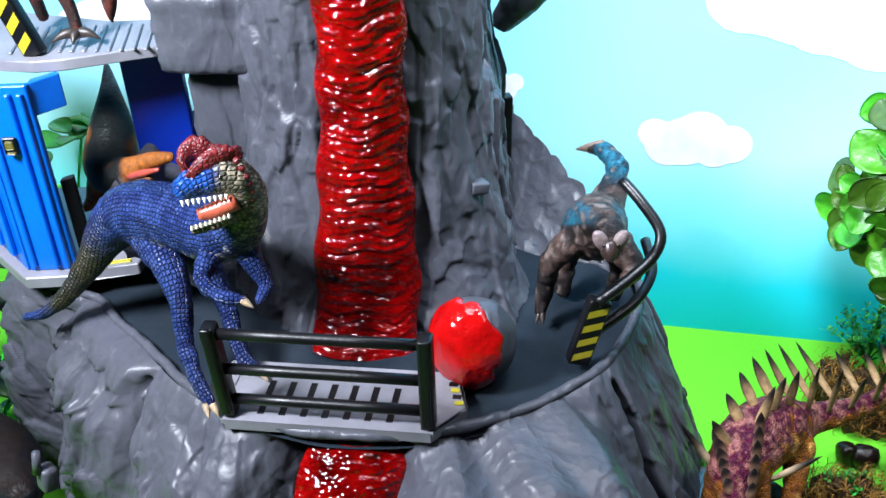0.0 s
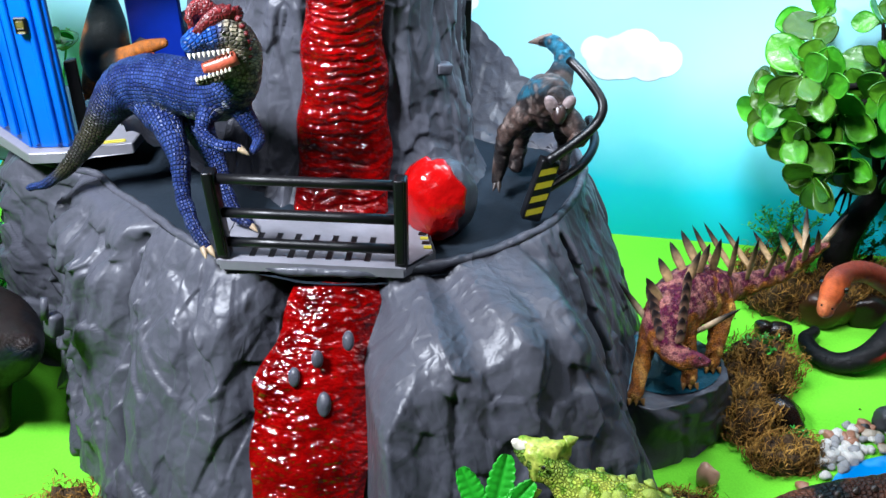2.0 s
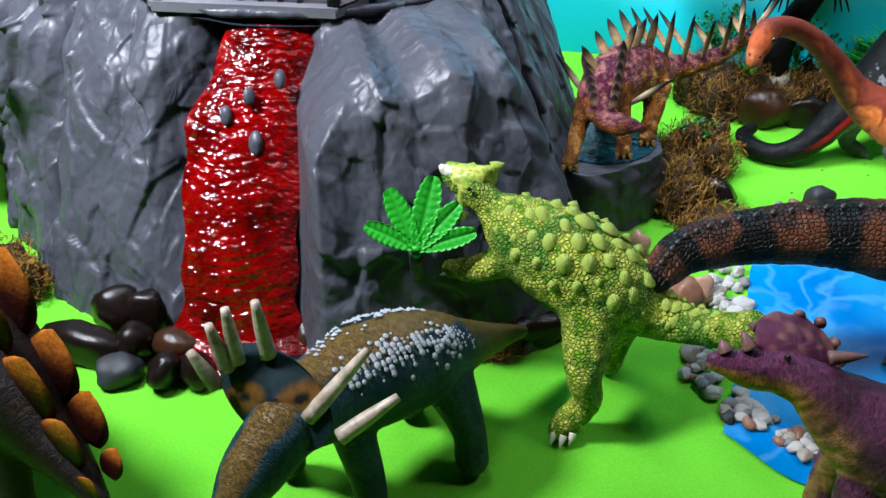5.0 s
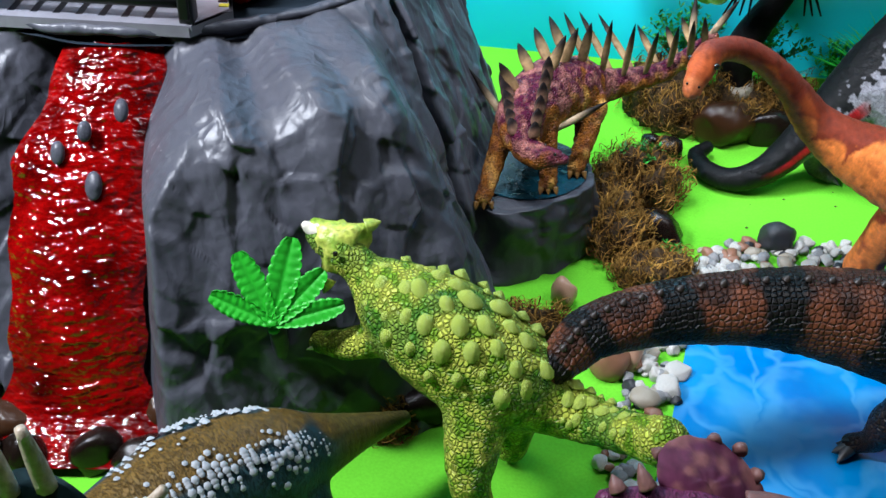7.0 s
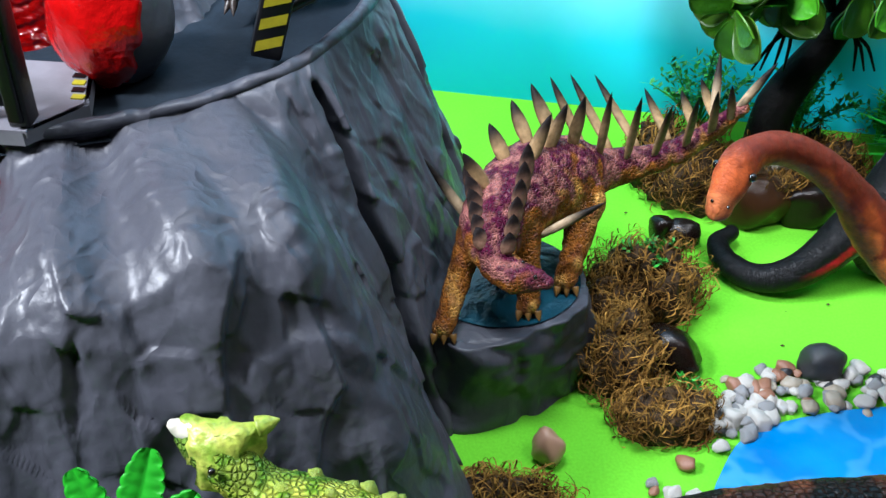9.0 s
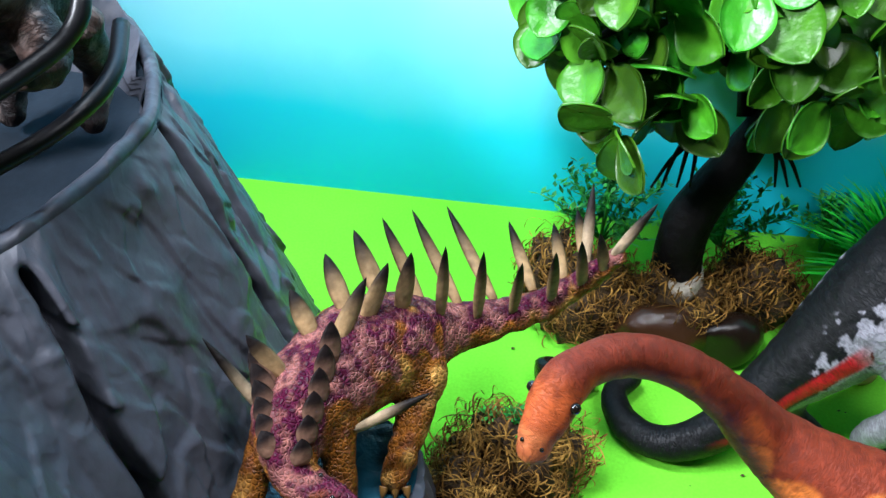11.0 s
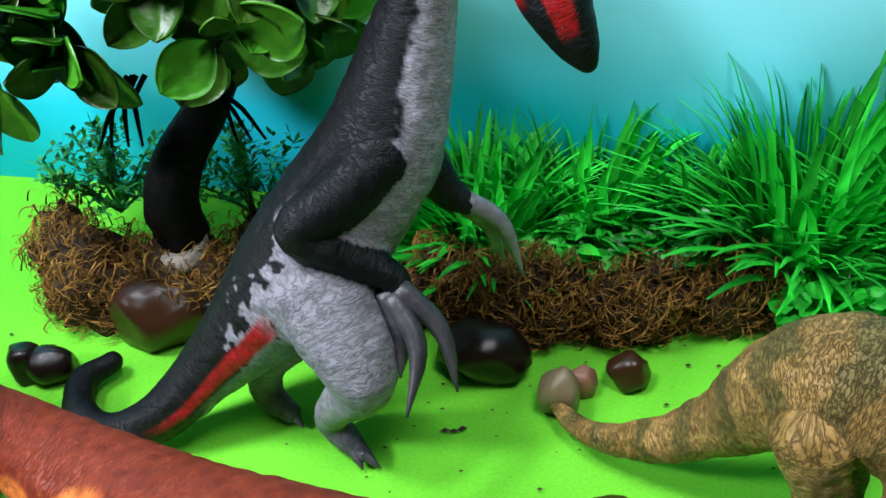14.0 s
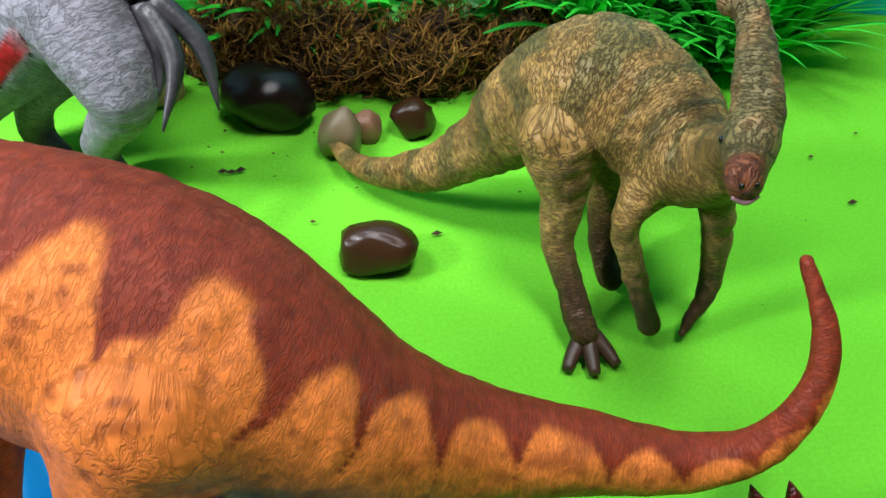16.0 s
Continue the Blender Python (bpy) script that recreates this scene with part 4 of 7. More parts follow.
spiked = toy("spiked_dinosaur", "purple and ochre spiked toy dinosaur standing on a rock ledge",
             [(0.2665, 0.5400, 0.0690, 0.0026), (0.2620, 0.5420, 0.0690, 0.0044), (0.2545, 0.5455, 0.0680, 0.0062), (0.2480, 0.5530, 0.0700, 0.0070), (0.2490, 0.568, 0.0755, 0.0125), (0.262, 0.588, 0.076, 0.0165),
              (0.276, 0.600, 0.074, 0.0155), (0.293, 0.610, 0.070, 0.0090), (0.311, 0.615, 0.071, 0.0062), (0.328, 0.618, 0.075, 0.0050), (0.342, 0.619, 0.085, 0.0040), (0.351, 0.618, 0.096, 0.0028)],
             [[(0.241, 0.569, 0.070, 0.0085), (0.235, 0.556, 0.058, 0.0065), (0.231, 0.544, 0.051, 0.0055), (0.229, 0.539, 0.0475, 0.0058)],
              [(0.260, 0.567, 0.070, 0.0085), (0.262, 0.559, 0.058, 0.0062), (0.262, 0.552, 0.0475, 0.0058)],
              [(0.287, 0.592, 0.068, 0.0105), (0.283, 0.580, 0.057, 0.0070), (0.278, 0.566, 0.0475, 0.0060)],
              [(0.268, 0.606, 0.066, 0.0100), (0.258, 0.600, 0.055, 0.0065), (0.256, 0.592, 0.0475, 0.0055)]], paint_spiked, RIPPLED, 0.0009, 0.0025, None, 0.0018, 1.10, 0.80)
LS = spline([(0.246, 0.572, 0.086), (0.258, 0.592, 0.091), (0.274, 0.605, 0.088), (0.293, 0.613, 0.078), (0.311, 0.618, 0.076), (0.330, 0.622, 0.080), (0.342, 0.622, 0.088)], 10)
LT = spline([(0.237, 0.574, 0.100), (0.252, 0.602, 0.101), (0.2655, 0.619, 0.102), (0.280, 0.632, 0.097), (0.297, 0.645, 0.090), (0.327, 0.643, 0.085), (0.341, 0.645, 0.091)], 10)
for i in range(10):
    plate(spiked, "spine", LS[i], LS[i] + (LT[i] - LS[i]) * 1.18, 0.0032 if i < 4 else 0.0023, (0.27, 0.17, 0.08), (0.006, 0.004, 0.004), (1, 0.4, 0), 0.5, turn=(0.28, 0.84))
RS = LS + np.array([0.006, -0.005, -0.001])
RT = spline([(0.262, 0.585, 0.104), (0.272, 0.596, 0.106), (0.283, 0.603, 0.107), (0.300, 0.606, 0.106), (0.318, 0.604, 0.102), (0.334, 0.610, 0.104), (0.344, 0.614, 0.106)], 10)
for i in range(1, 10):
    plate(spiked, "spine", RS[i], RS[i] + (RT[i] - RS[i]) * 1.15, 0.0031 if i < 4 else 0.0022, (0.27, 0.17, 0.08), (0.006, 0.004, 0.004), (1, 0.4, 0), 0.5, turn=(0.28, 0.84))
for p, q, d in (((0.2525, 0.5480, 0.0760), (0.2600, 0.5740, 0.0915), (0.000, 0.004, 0.0105)), ((0.2440, 0.5510, 0.0765), (0.2420, 0.5690, 0.0870), (-0.005, 0.004, 0.0095))):
    for k in range(6):
        b = np.array(p) + (np.array(q) - p) * k / 5
        plate(spiked, "neck_plate", b, b + np.array(d) * (0.75 + 0.09 * k), 0.0034, (0.17, 0.09, 0.06), (0.008, 0.005, 0.005), (1.0, 0.5, 0.0), 0.3)
for b, t in (((0.341, 0.620, 0.088), (0.344, 0.639, 0.110)), ((0.348, 0.617, 0.094), (0.362, 0.620, 0.116)), ((0.241, 0.568, 0.073), (0.221, 0.579, 0.097)), ((0.266, 0.566, 0.070), (0.290, 0.567, 0.086))):
    plate(spiked, "spine", b, t, 0.0020, (0.36, 0.26, 0.16), (0.012, 0.009, 0.008), (1, 0.2, 0), 0.8, label="long pale spine with a dark tip")
OCHRE = material("ochre claw paint", (0.20, 0.095, 0.018), 0.5, 0.0, 0.25, 0.003, 0.2, 0.002)
for x, y in ((0.229, 0.539), (0.262, 0.552), (0.278, 0.566)):
    for d in (-0.0035, 0, 0.0035):
        spike(spiked, "claw", (x + d, y - 0.003, 0.0465), (x + d * 1.2, y - 0.0060, 0.0438), 0.0016, OCHRE)
for d in (-0.004, 0.004):
    ball(spiked, "eye", (0.2600 + 0.5 * d, 0.5420 - d, 0.0735), 0.0009, EYE)


# --- green armoured dinosaur leaning on the volcano
def paint_green(V, u, up, body):
    n, b = vnoise(V, 0.0035), vnoise(V, 0.014)
    c = mix((0.16, 0.30, 0.014), (0.46, 0.51, 0.065), ramp(n, 0.28, 0.55))
    c = mix(c, (0.022, 0.16, 0.018), ramp(b, 0.54, 0.74) * 0.7)
    # darker green towards the belly
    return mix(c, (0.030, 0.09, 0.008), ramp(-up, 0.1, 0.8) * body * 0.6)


GSP = [(0.1570, 0.4415, 0.0985, 0.0040), (0.162, 0.439, 0.097, 0.0060), (0.169, 0.436, 0.0945, 0.0078), (0.179, 0.430, 0.087, 0.0095), (0.192, 0.421, 0.080, 0.0185), (0.210, 0.410, 0.073, 0.0245), (0.228, 0.402, 0.065, 0.0225),
       (0.244, 0.396, 0.057, 0.0145), (0.258, 0.389, 0.054, 0.0105), (0.270, 0.379, 0.058, 0.0085), (0.278, 0.368, 0.066, 0.0085), (0.283, 0.361, 0.071, 0.0100)]
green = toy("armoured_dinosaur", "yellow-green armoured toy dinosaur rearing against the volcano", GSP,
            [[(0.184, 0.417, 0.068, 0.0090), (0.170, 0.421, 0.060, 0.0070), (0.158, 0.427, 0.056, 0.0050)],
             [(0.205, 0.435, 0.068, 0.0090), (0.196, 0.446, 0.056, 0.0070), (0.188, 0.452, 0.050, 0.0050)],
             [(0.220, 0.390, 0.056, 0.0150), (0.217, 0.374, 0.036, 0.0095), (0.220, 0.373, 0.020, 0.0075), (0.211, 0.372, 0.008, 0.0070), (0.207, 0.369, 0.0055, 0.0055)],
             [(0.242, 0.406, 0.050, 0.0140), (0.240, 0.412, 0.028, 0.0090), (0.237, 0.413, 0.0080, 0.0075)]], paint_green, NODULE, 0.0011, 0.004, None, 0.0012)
SCUTE = material("yellow-green scute paint", (0.46, 0.50, 0.085), 0.42, 0.0, 0.35, 0.002, 0.5, 0.0018, second=(0.17, 0.32, 0.02), second_size=0.006)
gs = spline(GSP, 60)
tan = np.gradient(gs[:, :3], axis=0)
bm = bmesh.new()
bmesh.ops.create_icosphere(bm, subdivisions=2, radius=1.0)
for v in bm.verts:
    e = math.hypot(v.co.x, v.co.y)
    v.co.z = -0.3 if v.co.z < 0 else 1.15 * (1 - e ** 1.35) + 0.16 * noise.noise(v.co * 3)
    v.co.x, v.co.y = v.co.x * (1 + 0.18 * noise.noise(v.co * 2)) + 0.25 * v.co.z, v.co.y * (1 + 0.18 * noise.noise(v.co * 2 + Vector((5, 0, 0))))
scute_mesh = bpy.data.meshes.new("scute")
bm.to_mesh(scute_mesh)
bm.free()
scute_mesh.shade_smooth()
scute_mesh.materials.append(SCUTE)
rng = random.Random(4)
for row, i in enumerate(range(17, 54, 2)):
    tn = Vector(tan[i]).normalized()
    side = tn.cross(Vector((0, 0, 1))).normalized()
    upv = side.cross(tn).normalized()
    r = gs[i, 3]
    size = 0.0056 * min(1.0, r / 0.016) + 0.0012
    m = max(3, int(1.85 * r / size))
    for j in range(m):
        w = (j - (m - 1) / 2) / m * 2.9 + (0.22 if row % 2 else 0)
        nrm = (upv * math.cos(w) + side * math.sin(w)).normalized()
        at = Vector(gs[i, :3]) + nrm * (r * 0.98) + tn * rng.uniform(-0.0022, 0.0022) - Vector(green.location)
        s = size * rng.choice((0.45, 0.75, 0.9, 1.05)) * (0.75 + 0.35 * math.cos(w))
        ob = new("scute", scute_mesh)
        ob.parent = green
        q = nrm.to_track_quat("Z", "X").to_matrix().to_4x4()
        ob.matrix_basis = Matrix.Translation(at) @ q @ Matrix.Diagonal((s * 0.68, s * 0.52, s * 0.42, 1))
bm = bmesh.new()
top = [(0.1555, 0.443, 0.1035), (0.1590, 0.4435, 0.1055), (0.169, 0.4425, 0.1050), (0.1795, 0.441, 0.1045), (0.1775, 0.436, 0.0975), (0.1790, 0.431, 0.0925), (0.1705, 0.4285, 0.0895), (0.1620, 0.4300, 0.0905), (0.1565, 0.437, 0.0985)]
mid = Vector((0.167, 0.4345, 0.1005))
off = Vector(green.location)
ring = [bm.verts.new(Vector(p) - off) for p in top]
inner = [bm.verts.new(mid + (Vector(p) - mid) * 0.55 + Vector((0, -0.0022, 0.0024)) - off) for p in top]
low = [bm.verts.new(mid + (Vector(p) - mid) * 0.8 + Vector((0, 0.003, -0.005)) - off) for p in top]
for i in range(9):
    j = (i + 1) % 9
    bm.faces.new((ring[i], ring[j], inner[j], inner[i]))
    bm.faces.new((ring[j], ring[i], low[i], low[j]))
bm.faces.new(inner)
bm.faces.new(low[::-1])
bmesh.ops.subdivide_edges(bm, edges=bm.edges[:], cuts=3, use_grid_fill=True)
for v in bm.verts:
    v.co += 0.0022 * noise.noise_vector(v.co * 260)
part("head_shield", bm, SCUTE, green, "bony yellow-green head shield")
V, Q = tube([[0.1600, 0.4415, 0.1010, 0.0040], [0.1555, 0.4420, 0.1020, 0.0030], [0.1530, 0.4415, 0.1045, 0.0012]], 8, 10)
raw("beak", V - np.array(green.location), Q, TEETH, green, "white pointed beak")
for b, t in (((0.1770, 0.441, 0.1035), (0.1830, 0.4425, 0.1050)), ((0.1765, 0.431, 0.0930), (0.1815, 0.427, 0.0905)), ((0.163, 0.428, 0.088), (0.161, 0.424, 0.084))):
    spike(green, "horn", b, t, 0.0032, SCUTE)
for x, y, z in ((0.205, 0.3665, 0.006), (0.209, 0.3645, 0.006), (0.2135, 0.366, 0.006)):
    spike(green, "claw", (x, y, z), (x - 0.002, y - 0.004, 0.002), 0.0019, TEETH)
for d in (-0.003, 0, 0.003):
    spike(green, "claw", (0.157, 0.427 + d, 0.056), (0.1525, 0.428 + d * 1.3, 0.054), 0.0013, TEETH)
ball(green, "eye", (0.166, 0.4285, 0.100), 0.0011, EYE)


# --- orange long-necked dinosaur in the pond
def paint_orange(V, u, up, body):
    n, st = vnoise(V, 0.010), vnoise(V, 0.003)
    uu = np.where(body, u, 0.55)
    phase = (uu * 26 + 0.35 * (n - 0.5)) % 1.0
    blob = np.sqrt(np.maximum(1 - ((phase - 0.5) / 0.485) ** 2, 0)) - 0.0
    up = np.where(uu > 0.42, np.cos(TURN[0] + 0.45), up)
    edge = np.interp(uu, [0, 0.30, 0.42, 0.5, 0.62, 0.75, 0.9, 1], [-0.4, -0.3, 0.60, 0.90, 0.88, 0.80, 0.40, -0.4])
    lit = ramp(edge + 0.9 * (blob - 1.0) - up + 0.2 * (n - 0.5) + np.where(up < -0.55, 0.7, 0), -0.08, 0.10) * ramp(0.90 - up, 0, 0.08)
    c = mix((0.205, 0.031, 0.011), (0.68, 0.185, 0.034), np.where(body, lit, ramp(n, 0.22, 0.32)))
    neck = ramp(0.40 - uu, 0, 0.1) * body
    c = mix(c, mix((0.16, 0.024, 0.010), (0.46, 0.10, 0.022), ramp(-up + 1.5 * (vnoise(V, 0.007) - 0.5), -0.25, 0.25)), neck)
    c = mix(c, (0.46, 0.095, 0.024), ramp(0.11 - uu, 0, 0.04) * body * 0.85)
    c = mix(c, (0.62, 0.20, 0.07), ramp(0.035 - uu, 0, 0.02) * body * 0.6)
    return mix(c, (0.10, 0.012, 0.006), ramp(st, 0.62, 0.85) * 0.45)


orange = toy("long_necked_dinosaur", "rust and orange banded long-necked toy dinosaur standing in the pond",
             [(0.3155, 0.5165, 0.1215, 0.0050), (0.3185, 0.5210, 0.1270, 0.0066), (0.3225, 0.5265, 0.1315, 0.0076), (0.328, 0.5320, 0.1325, 0.0066), (0.338, 0.5385, 0.1300, 0.0068), (0.350, 0.5430, 0.1240, 0.0070), (0.362, 0.5450, 0.1150, 0.0074), (0.374, 0.5465, 0.1020, 0.0088), (0.388, 0.5460, 0.0860, 0.0120), (0.408, 0.5360, 0.0760, 0.0180),
              (0.436, 0.518, 0.0720, 0.0260), (0.466, 0.499, 0.0715, 0.0345), (0.494, 0.486, 0.0700, 0.0350), (0.516, 0.477, 0.0630, 0.0285), (0.534, 0.472, 0.0545, 0.0220), (0.555, 0.471, 0.0468, 0.0160),
              (0.579, 0.470, 0.0420, 0.0115), (0.604, 0.468, 0.0382, 0.0080), (0.621, 0.468, 0.0435, 0.0058), (0.631, 0.474, 0.0545, 0.0044), (0.633, 0.482, 0.0645, 0.0034), (0.630, 0.493, 0.0740, 0.0022)],
             [[(0.436, 0.518, 0.068, 0.0170), (0.428, 0.526, 0.036, 0.0115), (0.424, 0.531, 0.0110, 0.0110)],
              [(0.452, 0.492, 0.062, 0.0170), (0.448, 0.478, 0.032, 0.0115), (0.446, 0.470, 0.0110, 0.0110)],
              [(0.494, 0.466, 0.070, 0.0230), (0.486, 0.456, 0.038, 0.0150), (0.482, 0.454, 0.0120, 0.0130)],
              [(0.506, 0.498, 0.066, 0.0200), (0.496, 0.503, 0.034, 0.0130), (0.490, 0.503, 0.0115, 0.0120)]], paint_orange, LEATHER, 0.0012, 0.004, 100, 0.0008, 0.85, 0.85)
for s in (-1, 1):
    ball(orange, "eye", (0.3205 + 0.0048 * s, 0.5235 - 0.0036 * s, 0.1312), 0.0015, EYE)
    ball(orange, "nostril", (0.3150 + 0.0022 * s, 0.5140 - 0.0016 * s, 0.1252), 0.0006, EYE)
for x, y in ((0.424, 0.531), (0.446, 0.470), (0.482, 0.454), (0.490, 0.503)):
    for d in (-0.006, 0, 0.006):
        spike(orange, "claw", (x + d, y - 0.008, 0.005), (x + d, y - 0.0135, 0.002), 0.0024, CLAW)


# --- grey and black clawed dinosaur
def paint_clawed(V, u, up, body):
    n, f, g = vnoise(V, 0.011), vnoise(V * np.array([1, 1, 0.6]), 0.0045), vnoise(V, 0.002)
    uu = np.where(body, u, 0.6)
    up = np.where(body, np.cos(TURN[0] - np.interp(uu, [0, 0.2, 0.45, 0.62, 1], [0.0, 0.85, 0.85, 0.2, 0.0])), up)
    ragged = np.clip(0.8 * (n - 0.5) + 1.9 * (f - 0.5) + 1.6 * (g - 0.5), -0.45, 0.6)
    edge = np.interp(uu, [0, 0.17, 0.22, 0.28, 0.36, 0.44, 0.52, 0.60, 0.66, 0.72, 1], [-1.6, -1.4, -0.85, -0.45, -0.30, -0.15, 0.15, 0.45, 0.40, -0.8, -2.0])
    rough = np.interp(uu, [0.46, 0.56], [0.15, 1.0])
    b = ramp(up - edge + ragged * rough, -0.06, 0.06)
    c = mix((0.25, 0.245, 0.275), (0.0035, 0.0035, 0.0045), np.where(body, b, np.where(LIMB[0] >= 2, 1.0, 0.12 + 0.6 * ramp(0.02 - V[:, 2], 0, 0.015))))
    comb = ramp(np.sin(uu * 420) + 1.5, 0, 1)
    red = ramp(0.36 - np.abs(up - 0.45 + 0.25 * ramp(uu, 0.28, 0.36)), 0, 0.12) * ramp(uu, 0.16, 0.19) * ramp(0.35 - uu, 0, 0.03)
    face = ramp(uu, 0.055, 0.075) * ramp(0.17 - uu, 0, 0.03) * ramp(0.40 - np.abs(up - 0.30), 0, 0.1) + ramp(uu, 0.11, 0.13) * ramp(0.20 - uu, 0, 0.02) * ramp(-0.55 - up, -0.1, 0.2)
    c = mix(c, (0.36, 0.006, 0.008), np.clip(red * comb + face, 0, 1) * body * ramp(f, 0.15, 0.3))
    stripe = ramp(0.24 - np.abs(up - 0.12), 0, 0.08) * ramp(uu, 0.625, 0.65) * ramp(0.80 - uu, 0, 0.06) * body
    c = mix(c, (0.20, 0.20, 0.225), ramp(-0.15 - up, 0, 0.1) * ramp(uu, 0.6, 0.64) * ramp(0.76 - uu, 0, 0.04) * body)
    return mix(c, (0.34, 0.008, 0.012), stripe)


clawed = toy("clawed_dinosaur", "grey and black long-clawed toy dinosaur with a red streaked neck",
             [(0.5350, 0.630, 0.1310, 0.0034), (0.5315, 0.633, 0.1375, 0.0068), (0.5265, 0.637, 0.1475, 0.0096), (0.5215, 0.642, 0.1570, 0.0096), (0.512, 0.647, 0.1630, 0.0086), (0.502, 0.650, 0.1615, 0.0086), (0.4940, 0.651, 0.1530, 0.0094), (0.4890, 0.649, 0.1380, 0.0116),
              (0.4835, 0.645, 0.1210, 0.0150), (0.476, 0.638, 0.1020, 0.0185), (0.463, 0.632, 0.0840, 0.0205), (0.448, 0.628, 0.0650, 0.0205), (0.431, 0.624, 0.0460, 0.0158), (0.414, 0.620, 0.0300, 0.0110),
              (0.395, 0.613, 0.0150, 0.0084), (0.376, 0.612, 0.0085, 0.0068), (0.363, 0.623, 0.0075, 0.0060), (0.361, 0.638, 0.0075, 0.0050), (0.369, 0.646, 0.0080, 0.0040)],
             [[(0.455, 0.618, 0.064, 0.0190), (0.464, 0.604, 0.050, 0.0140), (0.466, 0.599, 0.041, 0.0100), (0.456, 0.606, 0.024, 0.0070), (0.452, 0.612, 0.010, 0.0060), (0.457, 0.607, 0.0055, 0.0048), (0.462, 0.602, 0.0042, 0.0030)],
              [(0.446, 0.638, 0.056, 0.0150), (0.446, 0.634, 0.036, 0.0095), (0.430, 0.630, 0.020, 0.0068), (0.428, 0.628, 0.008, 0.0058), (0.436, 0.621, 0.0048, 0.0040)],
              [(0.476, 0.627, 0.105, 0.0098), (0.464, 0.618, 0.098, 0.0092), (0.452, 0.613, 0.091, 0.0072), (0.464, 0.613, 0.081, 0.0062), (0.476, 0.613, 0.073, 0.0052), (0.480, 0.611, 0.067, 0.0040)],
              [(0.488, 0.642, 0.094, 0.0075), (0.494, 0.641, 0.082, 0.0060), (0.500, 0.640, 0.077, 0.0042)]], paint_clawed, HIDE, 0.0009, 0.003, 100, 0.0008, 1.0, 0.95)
PALECLAW = material("pale claw paint", (0.24, 0.235, 0.25), 0.45, 0.0, 0.25, 0.004, 0.2, 0.003, second=(0.15, 0.145, 0.16), second_size=0.012)
GREYCLAW = material("dusky claw paint", (0.050, 0.048, 0.052), 0.45, 0.0, 0.3, 0.004, 0.2, 0.003, second=(0.012, 0.011, 0.013), second_size=0.012)
for b, m, t in (((0.479, 0.610, 0.070), (0.491, 0.603, 0.058), (0.495, 0.592, 0.043)), ((0.477, 0.609, 0.068), (0.484, 0.597, 0.057), (0.480, 0.582, 0.044)), ((0.475, 0.611, 0.068), (0.479, 0.604, 0.055), (0.478, 0.596, 0.046)),
                ((0.500, 0.640, 0.078), (0.511, 0.640, 0.068), (0.518, 0.640, 0.045)), ((0.499, 0.642, 0.076), (0.507, 0.645, 0.064), (0.512, 0.646, 0.047))):
    V, Q = tube([[*b, 0.0036], [*m, 0.0030], [*t, 0.0004]], 12, 8)
    far = b[1] > 0.63
    raw("claw", V - np.array(clawed.location), Q, PALECLAW if far else GREYCLAW, clawed, "long curved pale grey claw" if far else "long curved dusky claw")
for b, t in (((0.462, 0.602, 0.005), (0.468, 0.597, 0.002)), ((0.459, 0.603, 0.005), (0.462, 0.597, 0.002)), ((0.436, 0.621, 0.005), (0.441, 0.616, 0.002))):
    spike(clawed, "toe_claw", b, t, 0.0022, GREYCLAW)
for s in (0,):
    socket = ball(clawed, "eye_socket", (0.5207, 0.6345, 0.1580), 0.0036, EYE)
    ball(clawed, "eye", (0.5212, 0.6313, 0.1585), 0.0007, material("amber eye", (0.5, 0.35, 0.02), 0.15, 0, 0.1, 0.002, 0.0)).parent = socket
V, Q = tube([[0.5285, 0.639, 0.1585, 0.002], [0.5315, 0.639, 0.1590, 0.0042], [0.5335, 0.637, 0.1550, 0.0042], [0.5325, 0.636, 0.1500, 0.002]], 12, 10, squash=0.5)
raw("crest", V - np.array(clawed.location), Q, CREST, clawed, "small red crest")


# --- tan crested dinosaur
def paint_tan(V, u, up, body):
    n, f = vnoise(V, 0.008), vnoise(V * np.array([1, 1, 0.5]), 0.004)
    c = mix((0.25, 0.150, 0.040), (0.36, 0.22, 0.065), ramp(n, 0.3, 0.7))
    uu = np.where(body, u, 0.5)
    st = np.sin(uu * 95 + 4 * (n - 0.5))
    c = mix(c, (0.060, 0.075, 0.020), ramp(st + 1.0 * (f - 0.5), 0.05, 0.6) * ramp(up, -0.3, 0.3) * body * 0.60)
    c = mix(c, (0.085, 0.060, 0.022), ramp(f, 0.6, 0.9) * 0.2)
    crest = (LIMB[0] == 4) | (body & (u > 0.84))
    c = mix(c, mix((0.13, 0.115, 0.045), (0.26, 0.15, 0.06), ramp(f, 0.4, 0.7)), crest * 0.85)
    c = mix(c, (0.17, 0.055, 0.022), ramp(np.where(body, u, 0), 0.955, 0.975))
    return mix(c, (0.055, 0.026, 0.012), ramp(0.036 - V[:, 2], 0, 0.022) * (~body) * 0.9)


